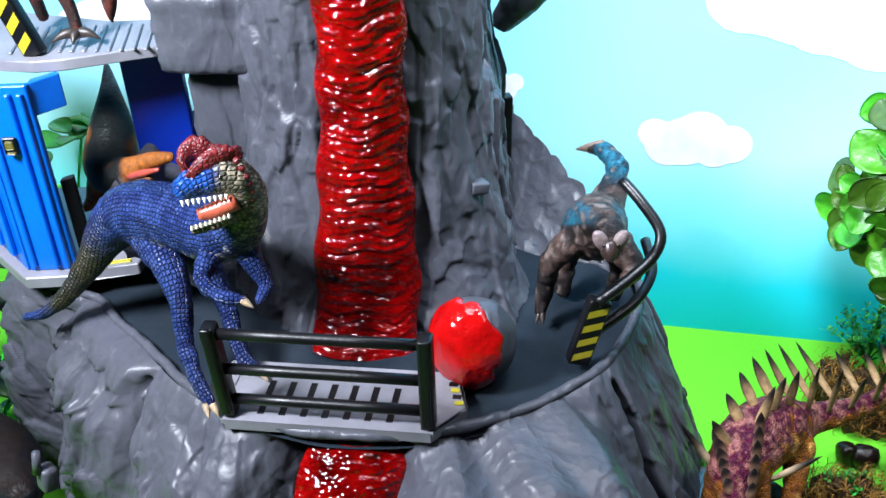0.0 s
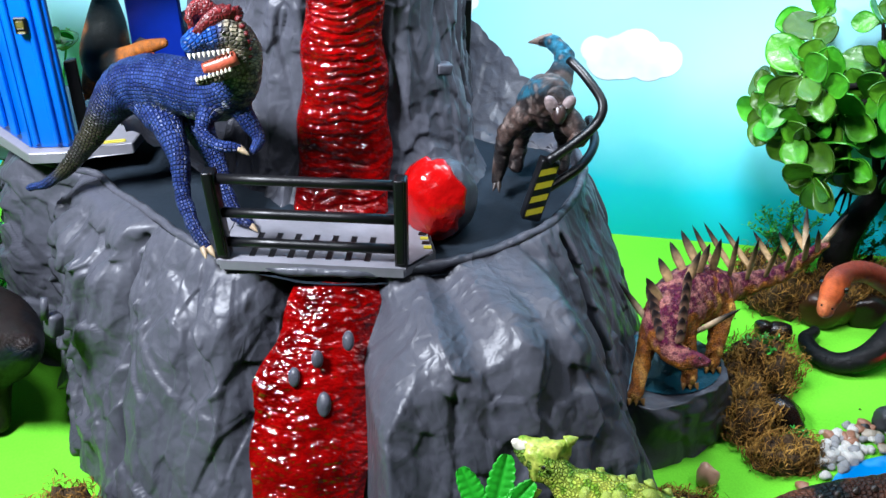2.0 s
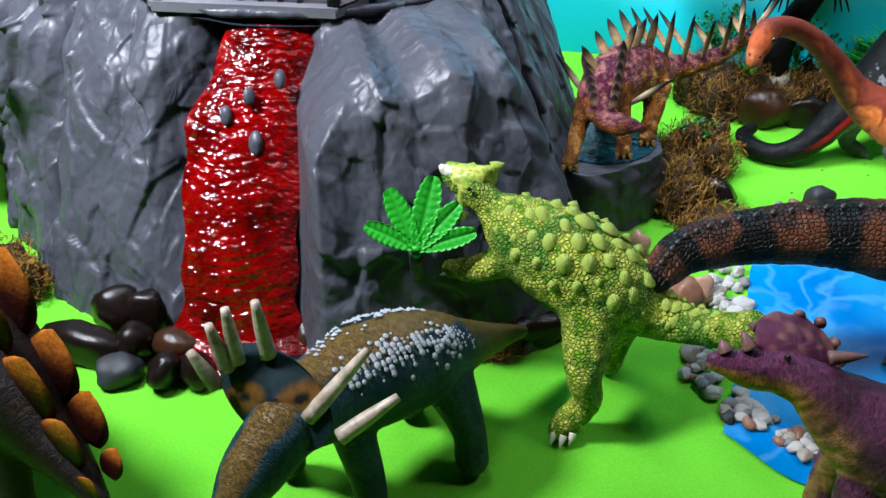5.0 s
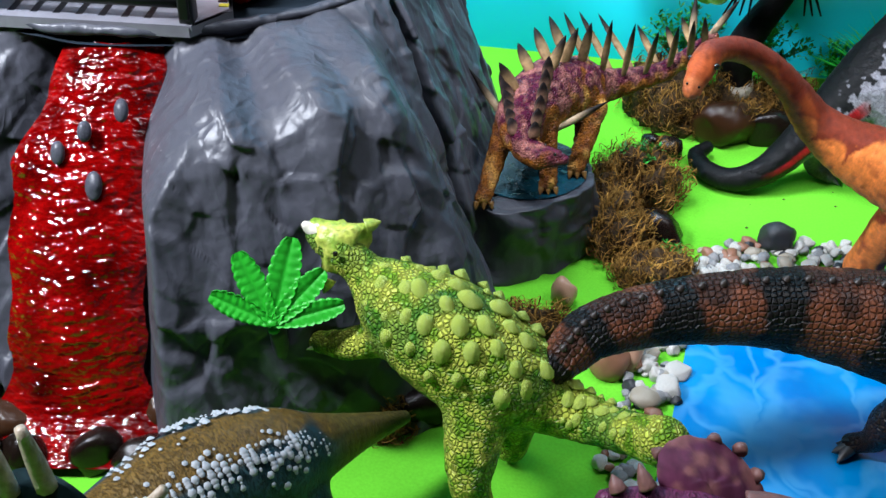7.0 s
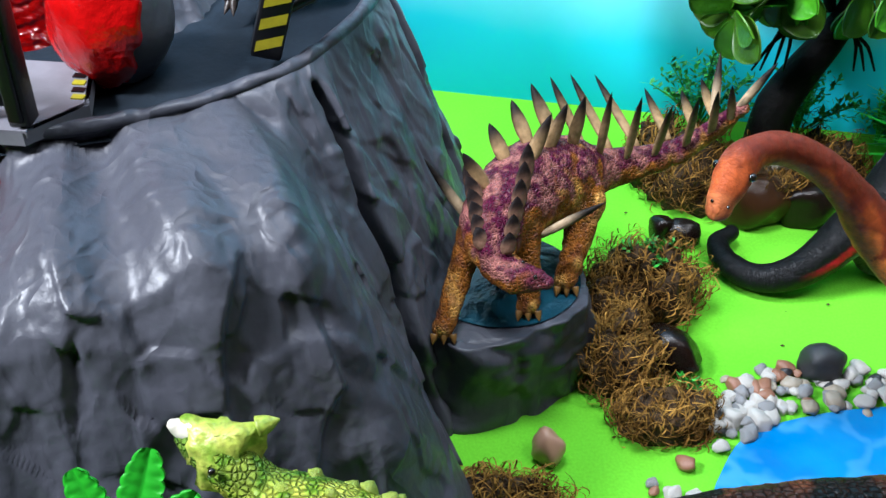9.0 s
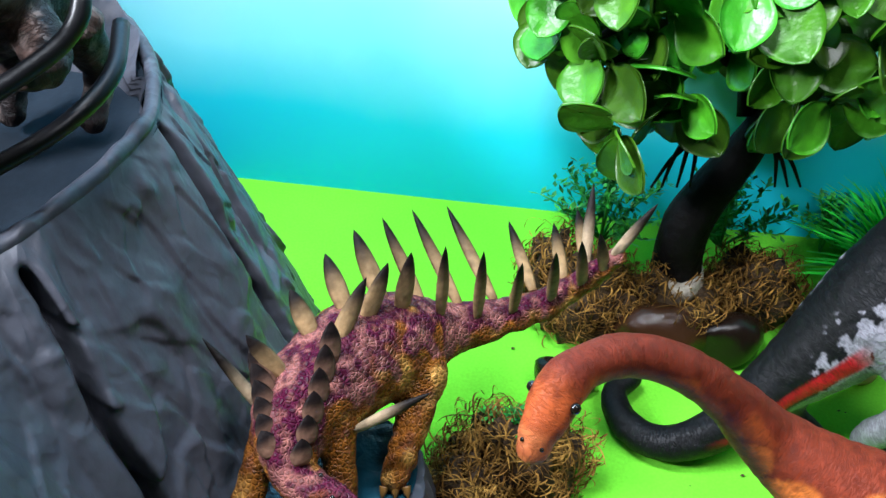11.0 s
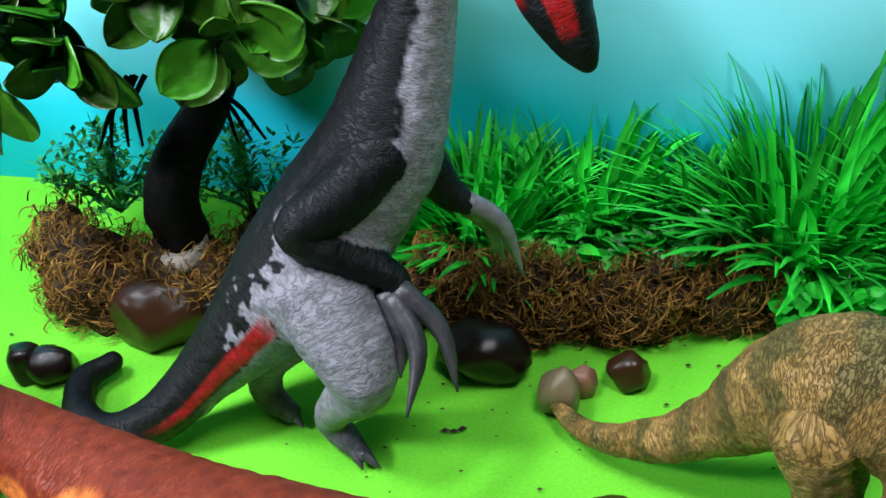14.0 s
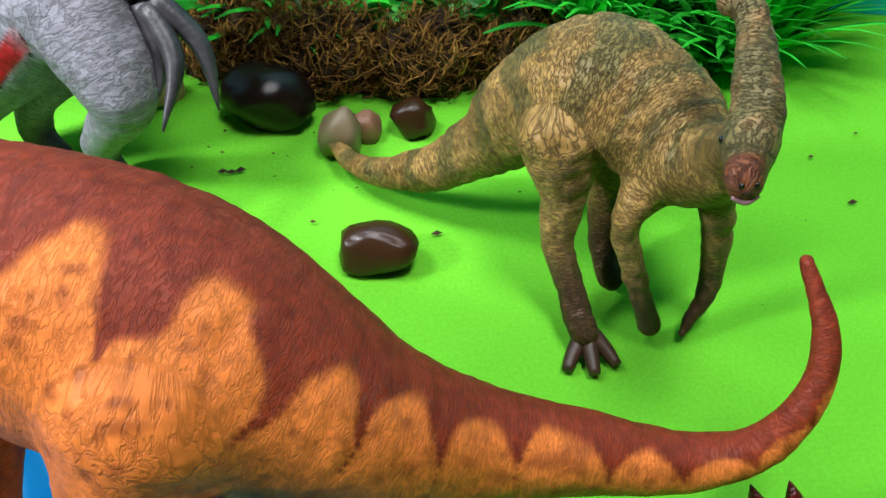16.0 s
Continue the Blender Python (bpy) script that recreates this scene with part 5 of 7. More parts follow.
tan_d = toy("crested_dinosaur", "tan and olive striped crested toy dinosaur standing on green felt",
            [(0.5265, 0.616, 0.0085, 0.0026), (0.531, 0.609, 0.0080, 0.0038), (0.541, 0.599, 0.0105, 0.0052), (0.557, 0.590, 0.0190, 0.0078), (0.573, 0.583, 0.0350, 0.0110), (0.586, 0.576, 0.0540, 0.0168), (0.600, 0.568, 0.0650, 0.0205), (0.612, 0.557, 0.0640, 0.0185),
             (0.6185, 0.543, 0.0620, 0.0140), (0.6215, 0.532, 0.0680, 0.0098), (0.6215, 0.524, 0.0800, 0.0074), (0.6195, 0.515, 0.0895, 0.0066), (0.6165, 0.506, 0.0920, 0.0056), (0.614, 0.4995, 0.0925, 0.0046)],
            [[(0.588, 0.556, 0.058, 0.0120), (0.590, 0.552, 0.042, 0.0072), (0.589, 0.549, 0.028, 0.0052), (0.593, 0.542, 0.015, 0.0045), (0.596, 0.531, 0.0065, 0.0044)],
             [(0.606, 0.572, 0.050, 0.0100), (0.606, 0.568, 0.028, 0.0060), (0.606, 0.562, 0.014, 0.0045), (0.608, 0.553, 0.0055, 0.0042)],
             [(0.609, 0.541, 0.054, 0.0070), (0.604, 0.537, 0.044, 0.0044), (0.609, 0.535, 0.025, 0.0036), (0.615, 0.533, 0.0070, 0.0036)],
             [(0.627, 0.539, 0.054, 0.0060), (0.631, 0.540, 0.032, 0.0042), (0.632, 0.539, 0.014, 0.0034), (0.625, 0.532, 0.0040, 0.0016)],
             [(0.6180, 0.509, 0.0955, 0.0060), (0.6210, 0.521, 0.1010, 0.0056), (0.6225, 0.531, 0.1050, 0.0046), (0.6220, 0.5375, 0.1080, 0.0038), (0.6185, 0.5405, 0.1080, 0.0030)]], paint_tan, PEBBLY, 0.0009, 0.003, None, 0.0016, 0.95, 0.95)
for x, y in ((0.5925, 0.5265), (0.5975, 0.5245), (0.602, 0.5275)):
    V, Q = tube([[0.597, 0.533, 0.0065, 0.0030], [x, y, 0.0036, 0.0023], [x + (x - 0.597) * 0.5, y - 0.0045, 0.0022, 0.0016]], 8, 8)
    raw("toe", V - np.array(tan_d.location), Q, material("dark brown toe paint", (0.05, 0.024, 0.012), 0.5), tan_d)
for s in (-1, 1):
    ball(tan_d, "eye", (0.6180 + 0.0050 * s, 0.5125, 0.0925), 0.0010, EYE)
    ball(tan_d, "nostril", (0.6138 + 0.0015 * s, 0.4963, 0.0940), 0.0007, EYE)
V, Q = tube([[0.6112, 0.4972, 0.0902, 0.0006], [0.614, 0.4960, 0.0896, 0.0007], [0.6168, 0.4972, 0.0902, 0.0006]], 8, 6)
raw("mouth", V - np.array(tan_d.location), Q, material("pinkish mouth paint", (0.30, 0.16, 0.17), 0.5), tan_d)


# --- dark banded dinosaur whose tail lies over the pond
def paint_banded(V, u, up, body):
    n, f = vnoise(V, 0.008), vnoise(V, 0.003)
    uu = np.where(body, u, 0.7)
    st = np.sin(uu * 36 + 1.6 * (n - 0.5))
    c = mix((0.125, 0.040, 0.018), (0.006, 0.005, 0.0045), np.maximum(ramp(st + 0.7 * (f - 0.5), -0.15, 0.35), 0.75 * ramp(up + 0.6 * (n - 0.5), 0.70, 0.95)))
    return mix(c, (0.02, 0.011, 0.008), (~body) * 0.9)


BSP = [(0.2445, 0.393, 0.0680, 0.0050), (0.253, 0.402, 0.0725, 0.0092), (0.265, 0.412, 0.0760, 0.0115), (0.290, 0.421, 0.0765, 0.0135), (0.320, 0.424, 0.0775, 0.0155), (0.350, 0.424, 0.0760, 0.0185), (0.385, 0.418, 0.0720, 0.0230), (0.420, 0.402, 0.0680, 0.0260), (0.445, 0.385, 0.0620, 0.0200)]
banded = toy("banded_dinosaur", "brown and black banded toy dinosaur, thick tail over the pond", BSP,
             [[(0.405, 0.400, 0.055, 0.0160), (0.392, 0.408, 0.030, 0.0095), (0.390, 0.414, 0.012, 0.0060), (0.384, 0.417, 0.0065, 0.0050)],
              [(0.430, 0.385, 0.050, 0.0160), (0.428, 0.372, 0.026, 0.0095), (0.424, 0.372, 0.0075, 0.0060)]], paint_banded, SQUARES, 0.0012, 0.004, None, 0.0012)
for x, y in ((0.378, 0.411), (0.3775, 0.417), (0.381, 0.422)):
    spike(banded, "claw", (0.384, 0.416, 0.006), (x - 0.002, y - 0.002, 0.0028), 0.0034, CLAW)
bs = spline(BSP, 60)
for i in range(6, 56, 2):
    spike(banded, "ridge_scale", bs[i, :3] + (0, -0.002, bs[i, 3] * 0.95), bs[i, :3] + (0.0006, -0.002, bs[i, 3] * 0.95 + 0.0022), 0.0018, DARKHORN)


# --- blue crested theropod on the deck
def paint_blue(V, u, up, body):
    n, f, g = vnoise(V, 0.010), vnoise(V, 0.004), vnoise(V, 0.002)
    c = mix((0.008, 0.017, 0.085), (0.020, 0.038, 0.145), ramp(f, 0.35, 0.7))
    uu = np.where(body, u, 0.5)
    belly = ramp(-up + 0.6 * (n - 0.5), 0.25, 0.6) * body
    c = mix(c, (0.16, 0.17, 0.20), belly * ramp(uu, 0.35, 0.5) * ramp(g, 0.4, 0.6))
    c = mix(c, (0.030, 0.026, 0.016), ramp(0.36 - uu, 0, 0.1) * ramp(uu, 0.06, 0.14) * body)
    c = mix(c, (0.010, 0.055, 0.26), ramp(uu, 0.82, 0.86) * body)
    throat = ramp(uu, 0.60, 0.68) * ramp(0.84 - uu, 0, 0.05) * ramp(V[:, 0] - 0.014 + 0.02 * (n - 0.5), 0, 0.010) * body
    c = mix(c, mix((0.10, 0.09, 0.065), (0.34, 0.29, 0.20), ramp(g, 0.4, 0.6)), throat)
    c = mix(c, (0.24, 0.20, 0.13), (LIMB[0] == 4) * 0.8)
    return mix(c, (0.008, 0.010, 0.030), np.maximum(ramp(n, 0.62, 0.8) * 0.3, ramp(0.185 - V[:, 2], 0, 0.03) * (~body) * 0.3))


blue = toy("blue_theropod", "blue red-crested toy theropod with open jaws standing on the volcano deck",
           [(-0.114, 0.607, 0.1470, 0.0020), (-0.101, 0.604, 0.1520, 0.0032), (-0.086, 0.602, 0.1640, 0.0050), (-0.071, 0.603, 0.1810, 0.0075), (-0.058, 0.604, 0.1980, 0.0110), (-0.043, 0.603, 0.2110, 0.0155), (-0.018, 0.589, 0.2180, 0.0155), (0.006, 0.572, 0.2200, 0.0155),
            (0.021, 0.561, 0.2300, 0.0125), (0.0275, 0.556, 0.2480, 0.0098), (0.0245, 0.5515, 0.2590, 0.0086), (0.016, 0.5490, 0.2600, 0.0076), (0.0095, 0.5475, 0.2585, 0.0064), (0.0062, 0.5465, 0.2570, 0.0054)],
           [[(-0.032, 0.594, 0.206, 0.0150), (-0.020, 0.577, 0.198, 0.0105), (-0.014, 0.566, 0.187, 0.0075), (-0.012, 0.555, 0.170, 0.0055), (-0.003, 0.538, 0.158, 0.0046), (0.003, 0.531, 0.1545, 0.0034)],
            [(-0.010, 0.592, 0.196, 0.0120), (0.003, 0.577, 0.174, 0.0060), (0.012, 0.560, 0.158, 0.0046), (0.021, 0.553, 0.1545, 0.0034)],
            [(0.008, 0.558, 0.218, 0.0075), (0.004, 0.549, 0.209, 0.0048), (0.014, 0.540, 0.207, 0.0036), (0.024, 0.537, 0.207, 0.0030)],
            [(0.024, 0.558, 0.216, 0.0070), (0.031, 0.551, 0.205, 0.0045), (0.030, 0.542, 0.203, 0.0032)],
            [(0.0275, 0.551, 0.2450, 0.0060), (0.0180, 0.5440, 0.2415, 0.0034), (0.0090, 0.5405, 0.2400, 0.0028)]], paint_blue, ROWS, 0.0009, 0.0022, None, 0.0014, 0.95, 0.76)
for pts in ([[0.0075, 0.5490, 0.2620, 0.0030], [0.0070, 0.5515, 0.2670, 0.0050], [0.0105, 0.5545, 0.2695, 0.0062], [0.0150, 0.5550, 0.2690, 0.0056], [0.0200, 0.5550, 0.2660, 0.0030]],
            [[0.0095, 0.5440, 0.2625, 0.0020], [0.0145, 0.5460, 0.2660, 0.0040], [0.0210, 0.5490, 0.2690, 0.0050], [0.0270, 0.5510, 0.2695, 0.0036], [0.0310, 0.5525, 0.2680, 0.0014]]):
    V, Q = tube(pts, 26, 12, squash=0.55)
    V += 0.0022 * (vnoise(V, 0.0018)[:, None] - 0.5)
    raw("head_crest", V - np.array(blue.location), Q, CREST, blue, "ridged dark red head crest")
V, Q = tube([[0.0265, 0.5465, 0.2500, 0.0040], [0.0180, 0.5450, 0.2470, 0.0038], [0.0105, 0.5435, 0.2455, 0.0026]], 10, 8, squash=1.0)
jaws = raw("mouth", V - np.array(blue.location), Q, material("salmon mouth paint", (0.42, 0.085, 0.045), 0.35), blue)
for i in range(9):
    s = i / 8
    spike(blue, "tooth", (0.0055 + 0.0180 * s, 0.5415 + 0.002 * s, 0.2535 + 0.0014 * s), (0.0060 + 0.0178 * s, 0.5400 + 0.002 * s, 0.2512 + 0.0018 * s), 0.0009, TEETH).parent = jaws
    spike(blue, "tooth", (0.0085 + 0.0150 * s, 0.5385 + 0.0040 * s, 0.2415 + 0.0032 * s), (0.0083 + 0.0150 * s, 0.5380 + 0.0040 * s, 0.2436 + 0.0032 * s), 0.0009, TEETH).parent = jaws
for i in range(8):
    s = i / 7
    ball(blue, "red_scale", (0.029 + 0.0035 * math.sin(3 * s), 0.5475 + 0.002 * s, 0.268 - 0.026 * s), 0.0016, CREST)
ball(blue, "eye", (0.0225, 0.5440, 0.2625), 0.0014, EYE)
for b, t in (((0.004, 0.530, 0.1545), (0.0075, 0.5255, 0.1515)), ((0.001, 0.530, 0.1545), (0.003, 0.5245, 0.1515)), ((0.021, 0.553, 0.1545), (0.0255, 0.549, 0.1515)), ((0.024, 0.537, 0.207), (0.029, 0.535, 0.204))):
    spike(blue, "claw", b, t, 0.0020, BONE)


# --- feathered dinosaur at the deck's edge
def paint_feathered(V, u, up, body):
    n, f = vnoise(V, 0.007), vnoise(V, 0.003)
    c = mix((0.060, 0.036, 0.029), (0.012, 0.008, 0.008), ramp(n, 0.35, 0.65))
    uu = np.where(body, u, 0)
    teal = body * np.maximum(ramp(uu, 0.62, 0.74) * ramp(0.95 - uu, 0, 0.05), ramp(0.45 - np.abs(up - 0.5), 0, 0.2) * ramp(uu, 0.15, 0.3) * ramp(0.5 - uu, 0, 0.1))
    c = mix(c, mix((0.012, 0.095, 0.15), (0.006, 0.030, 0.05), ramp(f, 0.4, 0.7)), teal * ramp(n + 0.3, 0.3, 0.7))
    return mix(c, (0.24, 0.19, 0.17), ramp(f, 0.62, 0.85) * 0.5)


feathered = toy("feathered_dinosaur", "brown toy dinosaur with teal feather marks crouching on the deck",
                [(0.1815, 0.5715, 0.2035, 0.0030), (0.1818, 0.5765, 0.2090, 0.0066), (0.1808, 0.585, 0.2105, 0.0084), (0.179, 0.597, 0.2030, 0.0135), (0.178, 0.612, 0.1930, 0.0165), (0.184, 0.628, 0.1930, 0.0110),
                 (0.190, 0.640, 0.2000, 0.0070), (0.191, 0.650, 0.2070, 0.0055), (0.186, 0.658, 0.2100, 0.0046), (0.179, 0.663, 0.2085, 0.0022)],
                [[(0.165, 0.598, 0.192, 0.0085), (0.157, 0.600, 0.181, 0.0062), (0.154, 0.602, 0.164, 0.0050), (0.152, 0.601, 0.1520, 0.0034)],
                 [(0.190, 0.596, 0.190, 0.0080), (0.195, 0.587, 0.186, 0.0060), (0.191, 0.580, 0.186, 0.0042)],
                 [(0.168, 0.622, 0.178, 0.0090), (0.166, 0.628, 0.162, 0.0055), (0.164, 0.622, 0.1500, 0.0050)],
                 [(0.190, 0.622, 0.178, 0.0090), (0.192, 0.626, 0.162, 0.0055), (0.190, 0.618, 0.1500, 0.0050)]], paint_feathered, FINE, 0.0010, 0.003, None, 0.0022)
V, Q = tube([[0.1816, 0.5725, 0.2100, 0.0034], [0.1816, 0.5695, 0.2065, 0.0034], [0.1812, 0.5680, 0.2025, 0.0016]], 8, 10)
raw("beak", V - np.array(feathered.location), Q, material("dark brown beak paint", (0.035, 0.020, 0.018), 0.35), feathered)
for s in (-1, 1):
    bm = bmesh.new()
    bmesh.ops.create_uvsphere(bm, u_segments=14, v_segments=10, radius=1.0, matrix=Matrix.Translation(Vector((0.1817 + 0.0042 * s, 0.5722, 0.2112)) - feathered.location) @ Matrix.Rotation(0.5 * s, 4, "Y") @ Matrix.Diagonal((0.0033, 0.0026, 0.0056, 1)))
    part("cheek", bm, material("pale mauve cheek paint", (0.20, 0.15, 0.15), 0.5, 0.0, 0.3, 0.002, 0.4, 0.0015), feathered, "pale feathered cheek")
    ball(feathered, "eye", (0.1817 + 0.0030 * s, 0.5698, 0.2100), 0.0008, EYE)
for b, t in (((0.152, 0.601, 0.152), (0.1495, 0.596, 0.1475)), ((0.153, 0.600, 0.152), (0.153, 0.5945, 0.1475))):
    spike(feathered, "claw", b, t, 0.0018, DARKHORN)
spike(feathered, "tail_feather", (0.186, 0.659, 0.212), (0.172, 0.664, 0.208), 0.0040, material("brown tail paint", (0.14, 0.10, 0.08), 0.6), 0.0, "", 0.4)


# --- dark theropod inside the cabin
def paint_rust(V, u, up, body):
    n = vnoise(V, 0.010)
    c = mix((0.30, 0.095, 0.016), (0.010, 0.012, 0.010), ramp(np.where(body, np.abs(V[:, 0] + 0.084) / 0.016, 0.9) * -1 + 1.0 + 0.8 * (n - 0.5), 0.05, 0.45))
    uu = np.where(body, u, 0.5)
    return mix(c, (0.22, 0.20, 0.18), ramp(0.2 - uu, 0, 0.1) * body * 0.6)


rust = toy("cabin_theropod", "dark rust long-snouted toy theropod inside the blue cabin",
           [(-0.086, 0.719, 0.2370, 0.0020), (-0.0835, 0.709, 0.2260, 0.0062), (-0.083, 0.698, 0.2080, 0.0130), (-0.083, 0.687, 0.1930, 0.0160), (-0.076, 0.676, 0.1920, 0.0110), (-0.060, 0.664, 0.2030, 0.0065), (-0.048, 0.656, 0.2110, 0.0048), (-0.036, 0.650, 0.2160, 0.0030)],
           [[(-0.092, 0.688, 0.182, 0.0085), (-0.097, 0.685, 0.172, 0.0055), (-0.101, 0.680, 0.1690, 0.0030)], [(-0.074, 0.690, 0.180, 0.0080), (-0.072, 0.688, 0.170, 0.0050)],
            [(-0.066, 0.664, 0.194, 0.0040), (-0.050, 0.653, 0.2020, 0.0024)]], paint_rust, SMOOTH, 0.0013)
V, Q = tube([[-0.064, 0.661, 0.1990, 0.0022], [-0.052, 0.653, 0.2055, 0.0020], [-0.042, 0.648, 0.2100, 0.0010]], 8, 8)
raw("mouth", V - np.array(rust.location), Q, material("red mouth paint", (0.35, 0.06, 0.04), 0.4), rust)


# --- dark theropod on the roof deck (legs and lower body in view)
def paint_dark(V, u, up, body):
    n = vnoise(V, 0.006)
    return mix((0.030, 0.014, 0.012), (0.10, 0.022, 0.016), ramp(n, 0.45, 0.75))


roofd = toy("roof_theropod", "dark brown and red toy theropod standing on the roof deck",
            [(-0.12, 0.70, 0.335, 0.004), (-0.095, 0.69, 0.34, 0.010), (-0.07, 0.675, 0.345, 0.016), (-0.045, 0.660, 0.345, 0.013), (-0.025, 0.65, 0.355, 0.008)],
            [[(-0.072, 0.668, 0.335, 0.0095), (-0.079, 0.666, 0.312, 0.0055), (-0.075, 0.666, 0.290, 0.0036), (-0.0735, 0.664, 0.2790, 0.0034)],
             [(-0.095, 0.690, 0.335, 0.0090), (-0.105, 0.690, 0.310, 0.0050), (-0.10, 0.688, 0.2790, 0.0034)],
             [(-0.045, 0.650, 0.335, 0.0055), (-0.044, 0.642, 0.312, 0.0036), (-0.045, 0.641, 0.302, 0.0040), (-0.046, 0.641, 0.2920, 0.0010)]], paint_dark, SMOOTH, 0.0014)
for dx, dy in ((-0.012, -0.006), (0.0, -0.009), (0.012, -0.003)):
    spike(roofd, "toe", (-0.0735, 0.664, 0.279), (-0.0735 + dx, 0.664 + dy, 0.2762), 0.0032, DARKHORN, 0.0015)


# --- horned dinosaur with a pebbled back
def paint_horned(V, u, up, body):
    n, f = vnoise(V, 0.010), vnoise(V, 0.004)
    c = mix((0.012, 0.040, 0.055), (0.030, 0.070, 0.085), ramp(n, 0.35, 0.65))
    uu = np.where(body, u, 0.3)
    c = mix(c, (0.13, 0.075, 0.015), ramp(up + 0.3 * (n - 0.5), 0.80, 0.92) * body)
    c = mix(c, (0.10, 0.085, 0.02), ramp(uu, 0.72, 0.82) * body)
    return c


horned = toy("horned_dinosaur", "dark teal horned toy dinosaur with white pebbled flanks",
             [(0.070, 0.282, 0.050, 0.0060), (0.080, 0.296, 0.060, 0.0130), (0.092, 0.312, 0.068, 0.0150), (0.104, 0.328, 0.066, 0.0190), (0.122, 0.345, 0.063, 0.0235), (0.142, 0.360, 0.059, 0.0215), (0.158, 0.373, 0.053, 0.0140), (0.174, 0.389, 0.044, 0.0080), (0.192, 0.406, 0.034, 0.0030)],
             [[(0.156, 0.356, 0.046, 0.0125), (0.164, 0.350, 0.026, 0.0085), (0.166, 0.348, 0.0090, 0.0085)], [(0.138, 0.378, 0.046, 0.0125), (0.138, 0.384, 0.026, 0.0085), (0.138, 0.384, 0.0090, 0.0085)],
              [(0.116, 0.326, 0.048, 0.0100), (0.122, 0.318, 0.026, 0.0080), (0.122, 0.316, 0.0085, 0.0080)], [(0.092, 0.342, 0.048, 0.0100), (0.086, 0.348, 0.026, 0.0080), (0.085, 0.348, 0.0085, 0.0080)]], paint_horned, FINE, 0.0014)
frill = np.array([0.088, 0.3145, 0.0800])
fx, fy = np.array([0.90, -0.42, -0.10]), np.array([-0.05, 0.55, 0.83])
P, Q = sheet(lambda a, r: frill + (r * np.cos(a) * 0.0245)[:, None] * fx + (r * np.sin(a) * 0.0185)[:, None] * fy + ((1 - r) * 0.006)[:, None] * np.array([0.2, -0.7, 0.5]), np.linspace(0, 2 * math.pi, 48)[:-1], np.linspace(0.02, 1, 14), closed=True)
cx, cy = (P - frill) @ fx / 0.0245, (P - frill) @ fy / 0.0185
eyespot = np.minimum(np.hypot(cx - 0.46, cy), np.hypot(cx + 0.46, cy))
C = mix(mix((0.012, 0.03, 0.035), (0.16, 0.075, 0.015), ramp(0.42 - eyespot, 0, 0.15)), (0.01, 0.01, 0.01), ramp(0.14 - eyespot, 0, 0.05))
fr = raw("frill", np.vstack([P, P - np.array([0, -0.003, 0.002])]) - np.array(horned.location), np.vstack([Q, Q[:, ::-1] + len(P)]), FINE, horned, "dark frill with two ochre eye spots", colours=np.vstack([C, C]))
HORN = material("weathered horn paint", (0.46, 0.38, 0.29), 0.5, 0.0, 0.35, 0.004, 0.4, 0.002, second=(0.24, 0.18, 0.12), second_size=0.01)
for b, t in (((0.070, 0.3215, 0.088), (0.065, 0.323, 0.109)), ((0.074, 0.3225, 0.091), (0.0715, 0.325, 0.115)), ((0.086, 0.3225, 0.094), (0.083, 0.324, 0.119)), ((0.101, 0.306, 0.077), (0.124, 0.315, 0.103)), ((0.113, 0.300, 0.073), (0.135, 0.308, 0.086)), ((0.066, 0.317, 0.084), (0.058, 0.318, 0.100))):
    spike(horned, "frill_horn", b, t, 0.0034, HORN, label="long weathered horn", blunt=0.5)
rng = random.Random(8)
hs = spline([(0.104, 0.328, 0.066, 0.0190), (0.122, 0.345, 0.063, 0.0235), (0.142, 0.360, 0.059, 0.0215), (0.158, 0.373, 0.053, 0.0140)], 30)
PEB = material("white pebble paint", (0.36, 0.38, 0.40), 0.5, 0.0, 0.2, 0.002, 0.1, 0.002)
bits = []
for i in range(420):
    k = rng.randrange(30)
    w = rng.choice((-1, 1, 1)) * (0.62 + 0.22 * rng.gauss(0, 1) * 0.8)
    tn = np.array([0.72, 0.66, -0.18])
    side = np.array([0.68, -0.73, 0.0])
    nrm = math.cos(w) * np.array([0.12, 0.12, 0.98]) + math.sin(w) * side
    p = hs[k, :3] + nrm * hs[k, 3] * 1.0
    s = rng.uniform(0.0005, 0.0017)
    n8 = [p + s * (math.cos(a) * tn + math.sin(a) * np.cross(nrm, tn)) for a in np.linspace(0, 6.28, 7)[:-1]]
    bits.append((np.array(n8 + [p + nrm * s * 0.8]), [(j, (j + 1) % 6, 6) for j in range(6)]))
V, Q = join(bits)
raw("pebbled_crust", V - np.array(horned.location), Q, PEB, horned, "small white pebble scales")["kind"] = "stuff"


# --- purple horned dinosaur
SMOOTHHORN = material("mauve brown horn paint", (0.16, 0.07, 0.06), 0.5, 0.0, 0.3, 0.003, 0.3, 0.002)


def paint_purple(V, u, up, body):
    n = vnoise(V, 0.010)
    c = mix((0.30, 0.14, 0.05), (0.12, 0.025, 0.07), ramp(up + 0.8 * (n - 0.5), -0.1, 0.5))
    c = mix(c, (0.03, 0.008, 0.016), ramp(n, 0.5, 0.75) * 0.7)
    return mix(c, (0.36, 0.14, 0.03), ramp(0.5 - np.where(body, u, 1), 0, 0.1) * ramp(-up + 0.6 * (n - 0.5), -0.5, 0.1))


